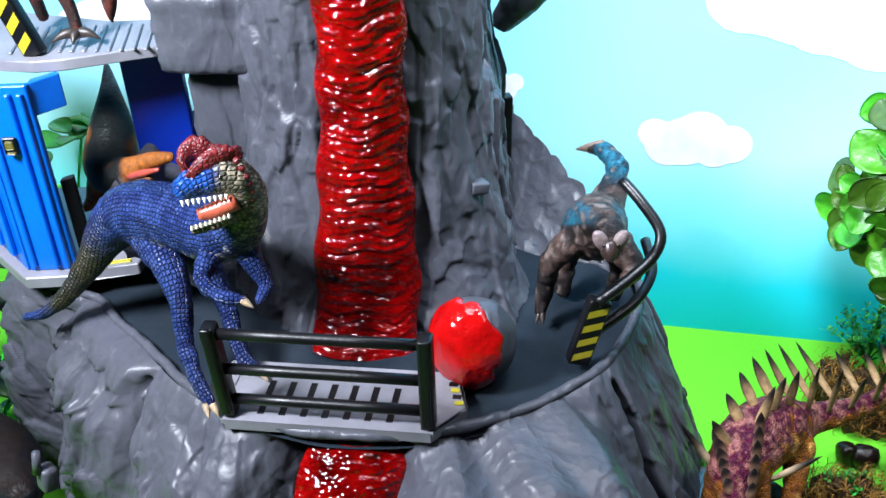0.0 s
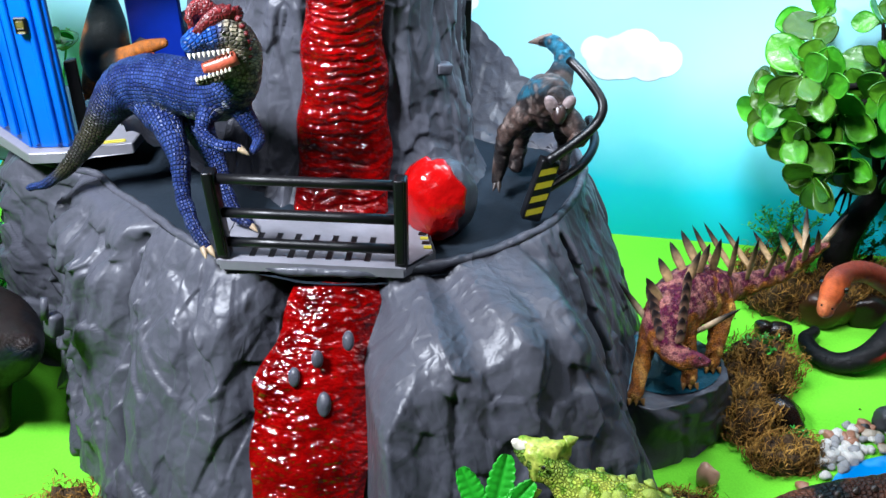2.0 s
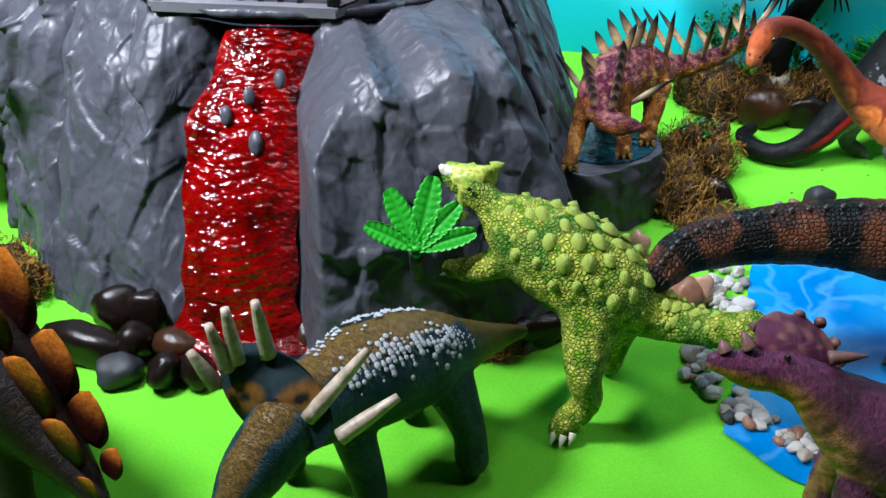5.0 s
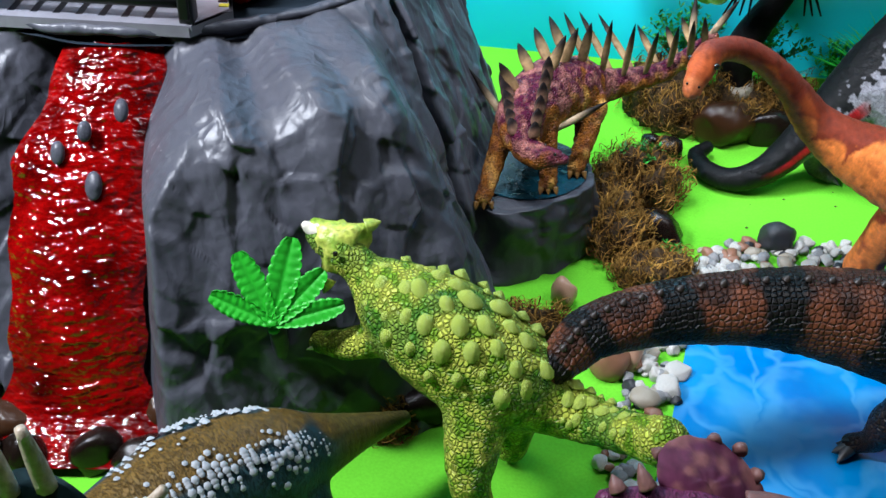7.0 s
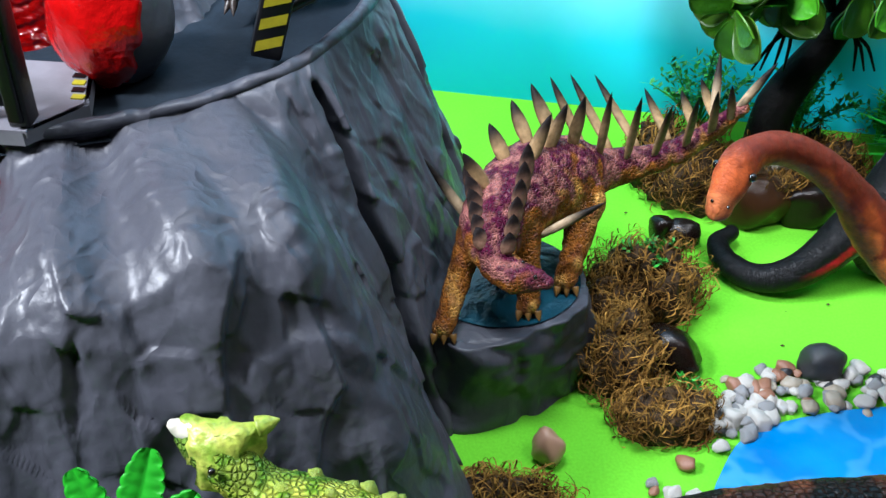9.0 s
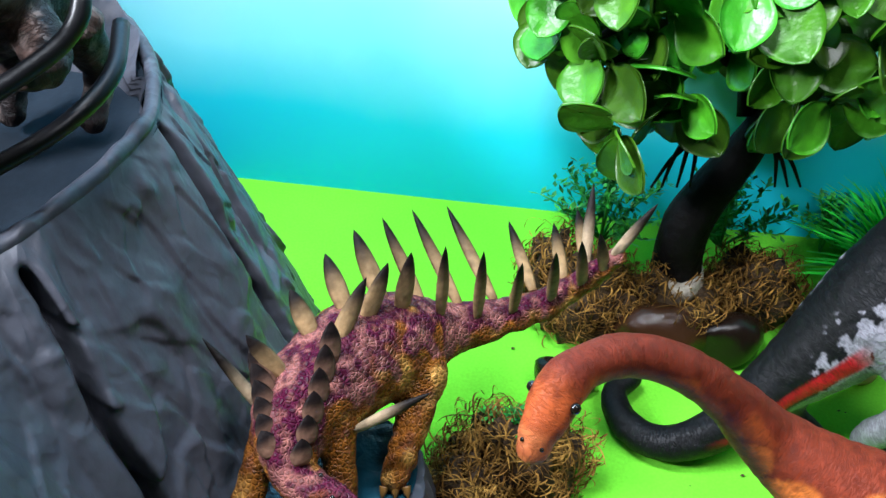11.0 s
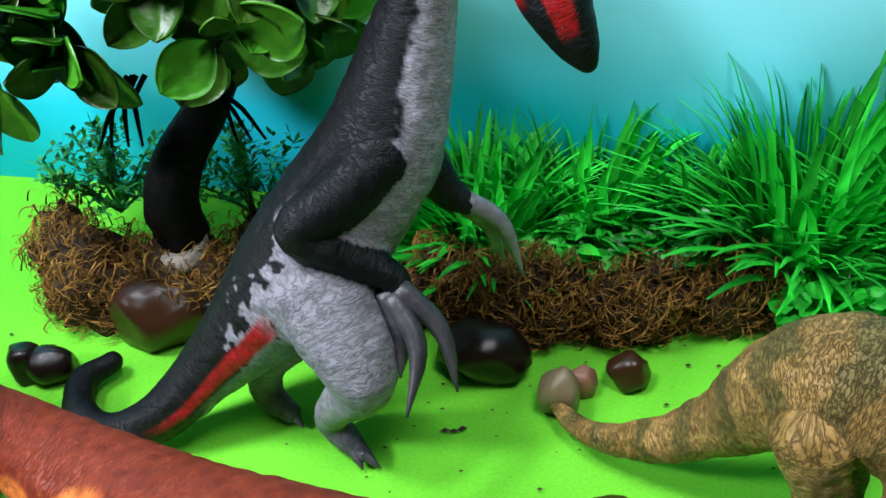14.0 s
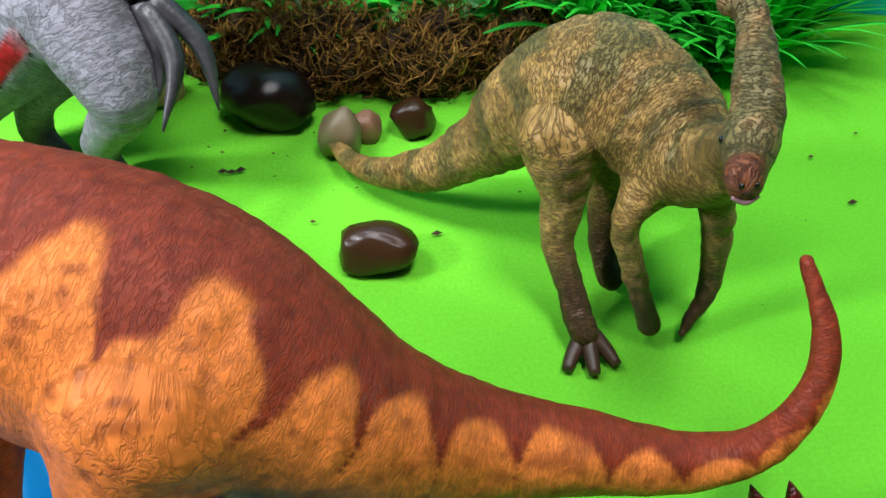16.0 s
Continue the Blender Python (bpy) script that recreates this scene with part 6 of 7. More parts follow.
purple = toy("purple_horned_dinosaur", "purple and orange horned toy dinosaur with a spiked frill",
             [(0.2550, 0.3190, 0.0920, 0.0038), (0.2610, 0.3180, 0.0920, 0.0060), (0.2700, 0.3170, 0.0900, 0.0080), (0.2810, 0.3160, 0.0890, 0.0095), (0.2920, 0.3120, 0.0850, 0.0110), (0.320, 0.304, 0.0660, 0.0220), (0.352, 0.292, 0.0620, 0.0260), (0.385, 0.284, 0.0560, 0.0190), (0.42, 0.276, 0.045, 0.009), (0.45, 0.27, 0.035, 0.003)],
             [[(0.312, 0.292, 0.050, 0.0110), (0.308, 0.286, 0.026, 0.0085), (0.308, 0.284, 0.0085, 0.0085)], [(0.318, 0.318, 0.050, 0.0110), (0.316, 0.324, 0.026, 0.0085), (0.316, 0.324, 0.0085, 0.0085)],
              [(0.372, 0.272, 0.045, 0.0130), (0.374, 0.266, 0.024, 0.0090), (0.372, 0.264, 0.0090, 0.0090)], [(0.378, 0.302, 0.045, 0.0130), (0.380, 0.308, 0.024, 0.0090), (0.380, 0.308, 0.0090, 0.0090)]], paint_purple, FINE, 0.0012, 0.003, None, 0.0016)
centre = np.array((0.2881, 0.3246, 0.0942))
fu, fv = np.array((0.3055, 0.3251, 0.0893)) - centre, np.array((0.2861, 0.3354, 0.1025)) - centre
P, Q = sheet(lambda a, r: centre + (r * np.cos(a))[:, None] * fu + (r * np.sin(a))[:, None] * fv + ((1 - r * r) * 0.006)[:, None] * np.array([-0.3, -0.7, 0.6]), np.linspace(0, 2 * math.pi, 60)[:-1], np.linspace(0.02, 1, 14), closed=True)
P = P + 0.0016 * (crumple(P, 0.006)[:, None] - 0.35)
C = mix((0.11, 0.025, 0.06), (0.26, 0.10, 0.10), ramp(vnoise(P, 0.004), 0.4, 0.7))
raw("frill", np.vstack([P, P + np.array([0.001, 0.003, -0.003])]) - np.array(purple.location), np.vstack([Q, Q[:, ::-1] + len(P)]), SMOOTH, purple, "mauve neck frill", colours=np.vstack([C, C]))
for b, t in (((0.2734, 0.3321, 0.0982), (0.2709, 0.3352, 0.0974)), ((0.2813, 0.3340, 0.1002), (0.2804, 0.3376, 0.0999)), ((0.2901, 0.3350, 0.1012), (0.2911, 0.3387, 0.1011)), ((0.2979, 0.3330, 0.0993), (0.3006, 0.3363, 0.0988)), ((0.3028, 0.3280, 0.0934), (0.3066, 0.3303, 0.0917)), ((0.3048, 0.3241, 0.0876), (0.3089, 0.3254, 0.0846)), ((0.2999, 0.3202, 0.0827), (0.3030, 0.3207, 0.0786))):
    spike(purple, "frill_horn", b, t, 0.0026, SMOOTHHORN)
for b, t in (((0.2968, 0.3165, 0.0959), (0.3110, 0.3152, 0.0982)), ((0.2671, 0.3184, 0.0989), (0.2642, 0.3233, 0.1048)), ((0.2584, 0.3190, 0.0972), (0.2564, 0.3220, 0.1012))):
    spike(purple, "brow_horn", b, t, 0.0030, SMOOTHHORN)
ball(purple, "eye", (0.2798, 0.3135, 0.0991), 0.0013, EYE)


# --- plated dinosaur
def paint_plated(V, u, up, body):
    n = vnoise(V, 0.010)
    return mix((0.012, 0.005, 0.004), (0.055, 0.015, 0.006), ramp(n - 0.3 * up, 0.35, 0.75))


plated = toy("plated_dinosaur", "dark brown plated toy dinosaur with orange back plates",
             [(-0.115, 0.385, 0.055, 0.010), (-0.085, 0.374, 0.075, 0.024), (-0.055, 0.360, 0.078, 0.030), (-0.028, 0.343, 0.066, 0.024), (-0.010, 0.328, 0.050, 0.0150), (0.004, 0.316, 0.042, 0.0095), (0.016, 0.304, 0.036, 0.0050)],
             [[(-0.075, 0.350, 0.055, 0.0140), (-0.074, 0.342, 0.028, 0.0100), (-0.074, 0.340, 0.0095, 0.0095)], [(-0.070, 0.388, 0.055, 0.0140), (-0.068, 0.394, 0.028, 0.0100), (-0.068, 0.394, 0.0095, 0.0095)],
              [(-0.026, 0.328, 0.046, 0.0110), (-0.024, 0.320, 0.024, 0.0080), (-0.024, 0.318, 0.0085, 0.0085)], [(-0.018, 0.350, 0.046, 0.0110), (-0.014, 0.356, 0.024, 0.0080), (-0.014, 0.356, 0.0085, 0.0085)]], paint_plated, SMOOTH, 0.0016)
ps = spline([(-0.080, 0.376, 0.098), (-0.050, 0.362, 0.105), (-0.026, 0.348, 0.090), (-0.009, 0.333, 0.066), (0.005, 0.320, 0.052), (0.015, 0.309, 0.043)], 6)
for i, p in enumerate(ps):
    hgt = (0.034, 0.038, 0.037, 0.032, 0.025, 0.013)[i]
    for s in (-1, 1):
        b = p + np.array([0.5, 0.86, 0]) * 0.006 * s - np.array([0, 0, 0.005])
        plate(plated, "back_plate", b, b + np.array([0.006, 0.004 * s, 1.0]) * hgt * (1, 1, 1) + np.array([0.004, 0.003 * s, 0]), hgt * 0.50, (0.024, 0.003, 0.002), (0.42, 0.13, 0.012), (0.8, -0.55, 0), 0.13, label="orange-edged back plate", turn=(0.40, 1.0))


# --- dark red spiny dinosaur at the far right
def paint_red(V, u, up, body):
    return mix((0.14, 0.012, 0.012), (0.04, 0.01, 0.01), vnoise(V, 0.006))


spiny = toy("red_spiny_dinosaur", "dark red spiny toy dinosaur lying on the green felt",
            [(0.628, 0.458, 0.012, 0.0090), (0.640, 0.450, 0.016, 0.0130), (0.660, 0.436, 0.018, 0.0160), (0.690, 0.42, 0.016, 0.0120)],
            [[(0.645, 0.456, 0.012, 0.006), (0.640, 0.466, 0.005, 0.0045)], [(0.675, 0.440, 0.012, 0.006), (0.676, 0.452, 0.005, 0.0045)]], paint_red, SKIN, 0.0014)
for i in range(8):
    a = i / 7
    b = np.array([0.624 + 0.05 * a, 0.4635 - 0.028 * a + 0.003 * math.sin(i * 2.2), 0.021 + 0.008 * math.sin(a * 3)])
    spike(spiny, "spine", b, b + np.array([-0.003 + 0.004 * a, 0.004, 0.007]), 0.0026, CREST)

# --- dark dinosaur behind the volcano
darkd = toy("dark_dinosaur", "dark blue-brown toy dinosaur standing behind the volcano",
            [(-0.26, 0.66, 0.03, 0.008), (-0.21, 0.62, 0.045, 0.022), (-0.160, 0.590, 0.055, 0.034), (-0.128, 0.565, 0.066, 0.018), (-0.115, 0.552, 0.075, 0.010)],
            [[(-0.20, 0.60, 0.03, 0.012), (-0.20, 0.595, 0.008, 0.008)], [(-0.15, 0.57, 0.03, 0.012), (-0.15, 0.565, 0.008, 0.008)]],
            lambda V, u, up, body: mix((0.004, 0.007, 0.012), (0.012, 0.007, 0.006), ramp(up + vnoise(V, 0.01) - 0.5, 0.1, 0.6)), SMOOTH, 0.002)


# ---------------------------------------------------------------- plants
def leaf_mesh(name, length, width, mat, fold=0.25, droop=0.35, stalk=0.12):
    """A thick, slightly folded oval leaf that grows along +Y from its stalk."""
    V, Fc = [], []
    n, m = 17, 9
    for lay in (0, 1):
        for i in range(n):
            s = i / (n - 1)
            if s < stalk:
                w = width * 0.07
            else:
                q = (s - stalk) / (1 - stalk)
                w = width * 0.5 * max(math.sin(math.pi * min(q ** 1.08, 1.0)), 0.0) ** 0.66 + width * 0.012
            for j in range(m):
                x = (j / (m - 1) * 2 - 1)
                z = fold * abs(x) * w - droop * length * s * s + 0.014 * length * math.sin(8 * s + 3 * x) - lay * 0.0007
                z += 0.0005 * (abs(x) ** 4) * (1 - lay) - 0.0006 * math.exp(-(x / 0.12) ** 2) * (1 - lay)
                V.append((x * w, s * length, z))
    for i in range(n - 1):
        for j in range(m - 1):
            a = i * m + j
            Fc.append((a, a + 1, a + m + 1, a + m))
            b = n * m + a
            Fc.append((b, b + m, b + m + 1, b + 1))
    rim = [i * m for i in range(n)] + [(n - 1) * m + j for j in range(1, m)] + [i * m + m - 1 for i in range(n - 2, -1, -1)] + [j for j in range(m - 2, 0, -1)]
    for a, b in zip(rim, rim[1:] + rim[:1]):
        Fc.append((a, a + n * m, b + n * m, b))
    me = bpy.data.meshes.new(name)
    me.from_pydata(V, [], Fc)
    me.shade_smooth()
    me.materials.append(mat)
    return me


def leaf_material(name, a, b, rough, vein):
    """Glossy leaf: colour varies from leaf to leaf, paler along the midrib."""
    m = material(name, a, rough, 0.0, 0.18, 0.008, 0.25, 0.005, second=b, second_size=0.02)
    N, L = m.node_tree.nodes, m.node_tree.links
    bs = N["Principled BSDF"]
    old = bs.inputs["Base Color"].links[0].from_socket
    inf, hsv = N.new("ShaderNodeObjectInfo"), N.new("ShaderNodeHueSaturation")
    for i, (lo, hi) in ((0, (0.475, 0.52)), (2, (0.35, 1.6))):
        mr = N.new("ShaderNodeMapRange")
        mr.inputs[3].default_value, mr.inputs[4].default_value = lo, hi
        L.new(inf.outputs["Random"], mr.inputs[0])
        L.new(mr.outputs[0], hsv.inputs[i])
    L.new(old, hsv.inputs["Color"])
    L.new(hsv.outputs[0], bs.inputs["Base Color"])
    bs.inputs["Subsurface Weight"].default_value = 0.0
    return m


TREELEAF = leaf_material("glossy tree leaf", (0.062, 0.225, 0.007), (0.020, 0.105, 0.003), 0.38, True)
BACKLEAF = leaf_material("glossy bush leaf", (0.07, 0.30, 0.02), (0.03, 0.17, 0.012), 0.35, True)
tree = thing("toy_tree", "artificial tree with glossy green leaves and a black twisted trunk", "tree", (0.392, 0.692, 0))
TO = np.array(tree.location)
V, Q = tube([[0.391, 0.690, 0.028, 0.0112], [0.392, 0.690, 0.050, 0.0102], [0.399, 0.692, 0.066, 0.0092], [0.413, 0.697, 0.086, 0.0074], [0.421, 0.700, 0.108, 0.0060], [0.412, 0.702, 0.14, 0.0045], [0.402, 0.70, 0.18, 0.003]], 40, 12)
V += 0.003 * (crumple(V, 0.012)[:, None] - 0.4)
raw("trunk", V - TO, Q, BARK, tree)
V, Q = tube([[0.391, 0.685, 0.0250, 0.0110], [0.391, 0.685, 0.0305, 0.0095]], 4, 20)
V += 0.003 * (vnoise(V, 0.008)[:, None] - 0.5)
raw("foot_plate", V - TO, Q, material("white plaster foot", (0.40, 0.35, 0.28), 0.8, 0.0, 0.4, 0.003, 0.6, 0.004), tree, "white plaster foot of the tree")
TC = np.array([0.402, 0.706, 0.150])
rng = random.Random(21)
ends = []
for i in range(15):
    a, e = rng.uniform(0, 2 * math.pi), rng.uniform(-0.35, 1.2)
    b = np.array([0.410, 0.699, rng.uniform(0.095, 0.165)])
    t = TC + np.array([0.070 * math.cos(a) * math.cos(e), 0.042 * math.sin(a) * math.cos(e), 0.055 * math.sin(e)])
    V, Q = tube([[*b, 0.0032], [*((b + t) / 2 + np.array([0, 0, 0.008])), 0.0022], [*t, 0.0012]], 10, 6)
    raw("branch", V - TO, Q, BARK, tree)
    ends += [t, (b + 2 * t) / 3]
for x0, x1 in ((0.384, 0.378), (0.387, 0.384), (0.390, 0.389), (0.418, 0.427), (0.420, 0.432), (0.386, 0.374), (0.419, 0.422)):
    V, Q = tube([[x0 + 0.004, 0.690, 0.100, 0.0011], [x0, 0.686, 0.094, 0.0010], [(x0 + x1) / 2, 0.684, 0.088, 0.0009], [x1, 0.683, 0.076, 0.0005]], 10, 5)
    raw("twig", V - TO, Q, BARK, tree, "thin black hanging twig")
kinds = [leaf_mesh("leaf", l, w, TREELEAF, f, d) for l, w, f, d in ((0.032, 0.0225, 0.06, 0.06), (0.028, 0.0195, 0.12, 0.12), (0.030, 0.0190, 0.18, 0.08), (0.022, 0.0155, 0.1, 0.10))]
for t in ends + [np.array([0.402 + rng.uniform(-0.064, 0.062), 0.708 + rng.uniform(-0.035, 0.035), rng.uniform(0.110, 0.205)]) for _ in range(20)] + [np.array([0.402 + rng.uniform(-0.058, 0.058), 0.676 + rng.uniform(-0.012, 0.012), rng.uniform(0.112, 0.180)]) for _ in range(15)]:
    c = TC
    out = (t - c) / (np.linalg.norm(t - c) + 1e-6)
    k = rng.randint(5, 7)
    a0 = rng.uniform(0, 6.28)
    for j in range(k):
        a = a0 + j * 2 * math.pi / k + rng.uniform(-0.3, 0.3)
        o = Vector(out)
        x = o.orthogonal().normalized()
        y = o.cross(x)
        d = (x * math.cos(a) + y * math.sin(a) + o * rng.uniform(0.1, 0.7) + Vector((0, -0.15, -0.15))).normalized()
        nrm = (o * 0.6 + Vector((-0.1, -1.0, 0.35)) + Vector([rng.uniform(-0.3, 0.3) for _ in range(3)]))
        nrm = (nrm - d * nrm.dot(d)).normalized()
        m = Matrix((d.cross(nrm), d, nrm)).transposed().to_4x4()
        ob = new("leaf", kinds[rng.randrange(4)])
        ob.parent = tree
        s = rng.uniform(0.62, 1.0)
        ob.matrix_basis = Matrix.Translation(Vector(t) - Vector(TO)) @ m @ Matrix.Diagonal((s, s, s, 1))


def bush(name, label, at, height, spread, count, mesh_kinds, seed, cat="plant"):
    """A leafy shoot cluster."""
    t = thing(name, label, cat, at)
    rng = random.Random(seed)
    for i in range(count):
        a, h = rng.uniform(0, 6.28), rng.uniform(0.15, 1) * height
        r = spread * (0.3 + 0.7 * rng.random())
        p = np.array([r * math.cos(a), r * math.sin(a), h])
        if i % 5 == 0:
            V, Q = tube([[0, 0, 0, 0.0014], [p[0] * 0.4, p[1] * 0.4, h * 0.6, 0.0011], [*p, 0.0007]], 8, 5)
            raw("stem", V, Q, GRASS, t)
        ob = new("leaf", mesh_kinds[i % len(mesh_kinds)])
        ob.parent = t
        s = rng.uniform(0.7, 1.1)
        ob.matrix_basis = Matrix.Translation(p) @ Euler((rng.uniform(-0.4, 0.8), rng.uniform(-0.5, 0.5), rng.uniform(0, 6.28))).to_matrix().to_4x4() @ Matrix.Diagonal((s, s, s, 1))
    return t


bk = [leaf_mesh("leaf", 0.026, 0.018, BACKLEAF, 0.2, 0.2), leaf_mesh("leaf", 0.020, 0.014, BACKLEAF, 0.2, 0.2)]
bush("background_bush", "glossy green artificial bush behind the blue cabin", (-0.17, 0.78, 0), 0.20, 0.05, 46, bk, 5)
# bush leaves coloured near black to stand in for the shade beside the volcano
SHADELEAF = leaf_material("leaf with shade in its colour", (0.010, 0.045, 0.008), (0.005, 0.022, 0.004), 0.45, True)
dk = [leaf_mesh("leaf", 0.030, 0.020, SHADELEAF, 0.2, 0.2), leaf_mesh("leaf", 0.022, 0.015, SHADELEAF, 0.2, 0.2)]
bush("background_bush", "artificial bush with shade-darkened leaf colour beside the volcano", (-0.195, 0.66, 0), 0.12, 0.060, 80, dk, 6)


def strands(rows, mat, name, parent, label="", kind="stuff"):
    """Many flat tapering blades joined into one mesh: rows of root, middle, tip and width."""
    V, Fc = [], []
    for p0, p1, p2, w in rows:
        p0, p1, p2 = np.array(p0), np.array(p1), np.array(p2)
        sd = np.cross(p2 - p0, (0.3, 0.2, 1.0))
        sd = sd / (np.linalg.norm(sd) + 1e-9)
        n, b = 6, len(V)
        for i in range(n):
            s = i / (n - 1)
            c = (1 - s) ** 2 * p0 + 2 * s * (1 - s) * p1 + s * s * p2
            ww = w * (1 - 0.9 * s ** 2)
            V += [c - sd * ww, c + np.cross(sd, (p2 - p0)) / (np.linalg.norm(p2 - p0) + 1e-9) * ww * 0.35, c + sd * ww]
        for i in range(n - 1):
            a = b + i * 3
            Fc += [(a, a + 1, a + 4, a + 3), (a + 1, a + 2, a + 5, a + 4)]
    ob = raw(name, V, Fc, mat, parent, label)
    if kind:
        ob["kind"] = kind
    return ob


def island(m, lo, hi):
    """Let colour vary from blade to blade."""
    N, L = m.node_tree.nodes, m.node_tree.links
    bs = N["Principled BSDF"]
    old = bs.inputs["Base Color"].links[0].from_socket
    g, hsv, mr = N.new("ShaderNodeNewGeometry"), N.new("ShaderNodeHueSaturation"), N.new("ShaderNodeMapRange")
    mr.inputs[3].default_value, mr.inputs[4].default_value = lo, hi
    L.new(g.outputs["Random Per Island"], mr.inputs[0])
    L.new(mr.outputs[0], hsv.inputs[2])
    L.new(old, hsv.inputs["Color"])
    L.new(hsv.outputs[0], bs.inputs["Base Color"])
    return m


island(GRASS, 0.45, 1.35)
island(MOSS, 0.35, 1.5)


def grass_tuft(at, n, height, spread, seed, lean=(0, 0)):
    rng = random.Random(seed)
    t = thing("grass_tuft", "dense tuft of bright green plastic grass blades", "grass", at)
    rows = []
    for i in range(n):
        a, r = rng.uniform(0, 6.28), spread * 0.35 * math.sqrt(rng.random())
        p0 = np.array([r * math.cos(a), r * math.sin(a), 0.004])
        b, q = a + rng.uniform(-0.7, 0.7), rng.random()
        h = height * rng.uniform(0.55, 1.05) * (1.1 - 0.55 * q)
        o = spread * (0.25 + 1.0 * q)
        p2 = p0 + np.array([o * math.cos(b) + lean[0], o * math.sin(b) * 0.8 + lean[1], h])
        p1 = p0 + (p2 - p0) * 0.45 + np.array([0, 0, h * 0.38])
        rows.append((p0, p1, p2, rng.uniform(0.0015, 0.0029)))
    for r in rows[:14]:
        strands([r], GRASS, "blade", t, kind="")
    strands(rows[14:], GRASS, "blade_mass", t)
    return t


grass_tuft((0.505, 0.704, 0), 300, 0.054, 0.046, 1)
grass_tuft((0.548, 0.712, 0), 260, 0.054, 0.044, 2)
grass_tuft((0.628, 0.690, 0), 340, 0.078, 0.058, 3)
grass_tuft((0.676, 0.676, 0), 300, 0.070, 0.052, 4)
grass_tuft((0.590, 0.705, 0), 160, 0.045, 0.035, 5)


def clover(at, n, rx, ry, height, seed):
    """Low creeping plant with round leaves."""
    rng = random.Random(seed)
    t = thing("creeping_plant", "low bright green plastic creeper with small round leaves", "plant", at)
    bits = []
    for i in range(n):
        x, y = rx * rng.uniform(-1, 1), ry * rng.uniform(-1, 1)
        p = np.array([x, y, height * (0.35 + 0.65 * rng.random()) * (1 - 0.3 * (x / rx) ** 2)])
        s = rng.uniform(0.0030, 0.0060)
        R = np.array(Euler((rng.uniform(-0.7, 0.7), rng.uniform(-0.7, 0.7), rng.uniform(0, 6))).to_matrix())
        ring = [(math.cos(a), math.sin(a) * 0.85, 0.12 * math.cos(2 * a)) for a in np.linspace(0, 2 * math.pi, 10)[:-1]]
        v = np.array(ring + [(0, 0, -0.18)]) * s
        bits.append((v @ R.T + p, [(k, (k + 1) % 9, 9) for k in range(9)]))
    for v, f in bits[:40]:
        raw("leaf", v, f, GRASS, t)
    V, Q = join(bits[40:])
    ob = raw("leaf_carpet", V, Q, GRASS, t)
    ob["kind"] = "stuff"
    return t


clover((0.565, 0.683, 0), 520, 0.050, 0.018, 0.030, 3)
clover((0.640, 0.662, 0), 260, 0.032, 0.016, 0.024, 4)
clover((0.505, 0.690, 0), 160, 0.020, 0.012, 0.020, 5)


def fern(at, n, height, spread, seed):
    """A sprig plant: stems with forked, tiny leaves."""
    rng = random.Random(seed)
    t = thing("fern_sprig", "small green plastic fern sprig with tiny forked leaves", "plant", at)
    bits = []
    for i in range(n):
        a, q = rng.uniform(0, 6.28), rng.random()
        tip = np.array([spread * q * math.cos(a), spread * q * math.sin(a), height * (1.05 - 0.5 * q)])
        if i % 3 == 0:
            V, Q = tube([[0, 0, 0, 0.0007], [*(tip * 0.5 + np.array([0, 0, 0.075 * height])), 0.0006], [*tip, 0.0003]], 7, 5)
            raw("stem", V, Q, FERN, t)
        for k in range(9):
            s = 0.3 + 0.7 * k / 8
            c = tip * s + np.array([0, 0, 0.3 * height * s * (1 - s)])
            for _ in range(3):
                d = np.array([rng.uniform(-1, 1), rng.uniform(-1, 1), rng.uniform(-0.2, 1)])
                d = d / np.linalg.norm(d) * rng.uniform(0.003, 0.006)
                sd = np.cross(d, (0.2, 0.3, 0.9))
                sd = sd / (np.linalg.norm(sd) + 1e-9) * 0.0011
                bits.append((np.array([c, c + d * 0.6 - sd, c + d, c + d * 0.6 + sd]), [(0, 1, 2, 3)]))
    V, Q = join(bits)
    ob = raw("foliage", V, Q, FERN, t)
    ob["kind"] = "stuff"
    return t


FERN = island(material("dark green plastic fern", (0.055, 0.40, 0.045), 0.45, 0.0, 0.2, 0.006, 0.0), 0.4, 1.4)
fern((0.362, 0.712, 0.026), 30, 0.040, 0.032, 1)
fern((0.415, 0.712, 0.022), 26, 0.038, 0.028, 2)
fern((0.470, 0.735, 0.0), 18, 0.032, 0.030, 3)
fern((0.318, 0.600, 0.028), 6, 0.010, 0.012, 4)
fern((0.327, 0.540, 0.004), 6, 0.012, 0.010, 5)


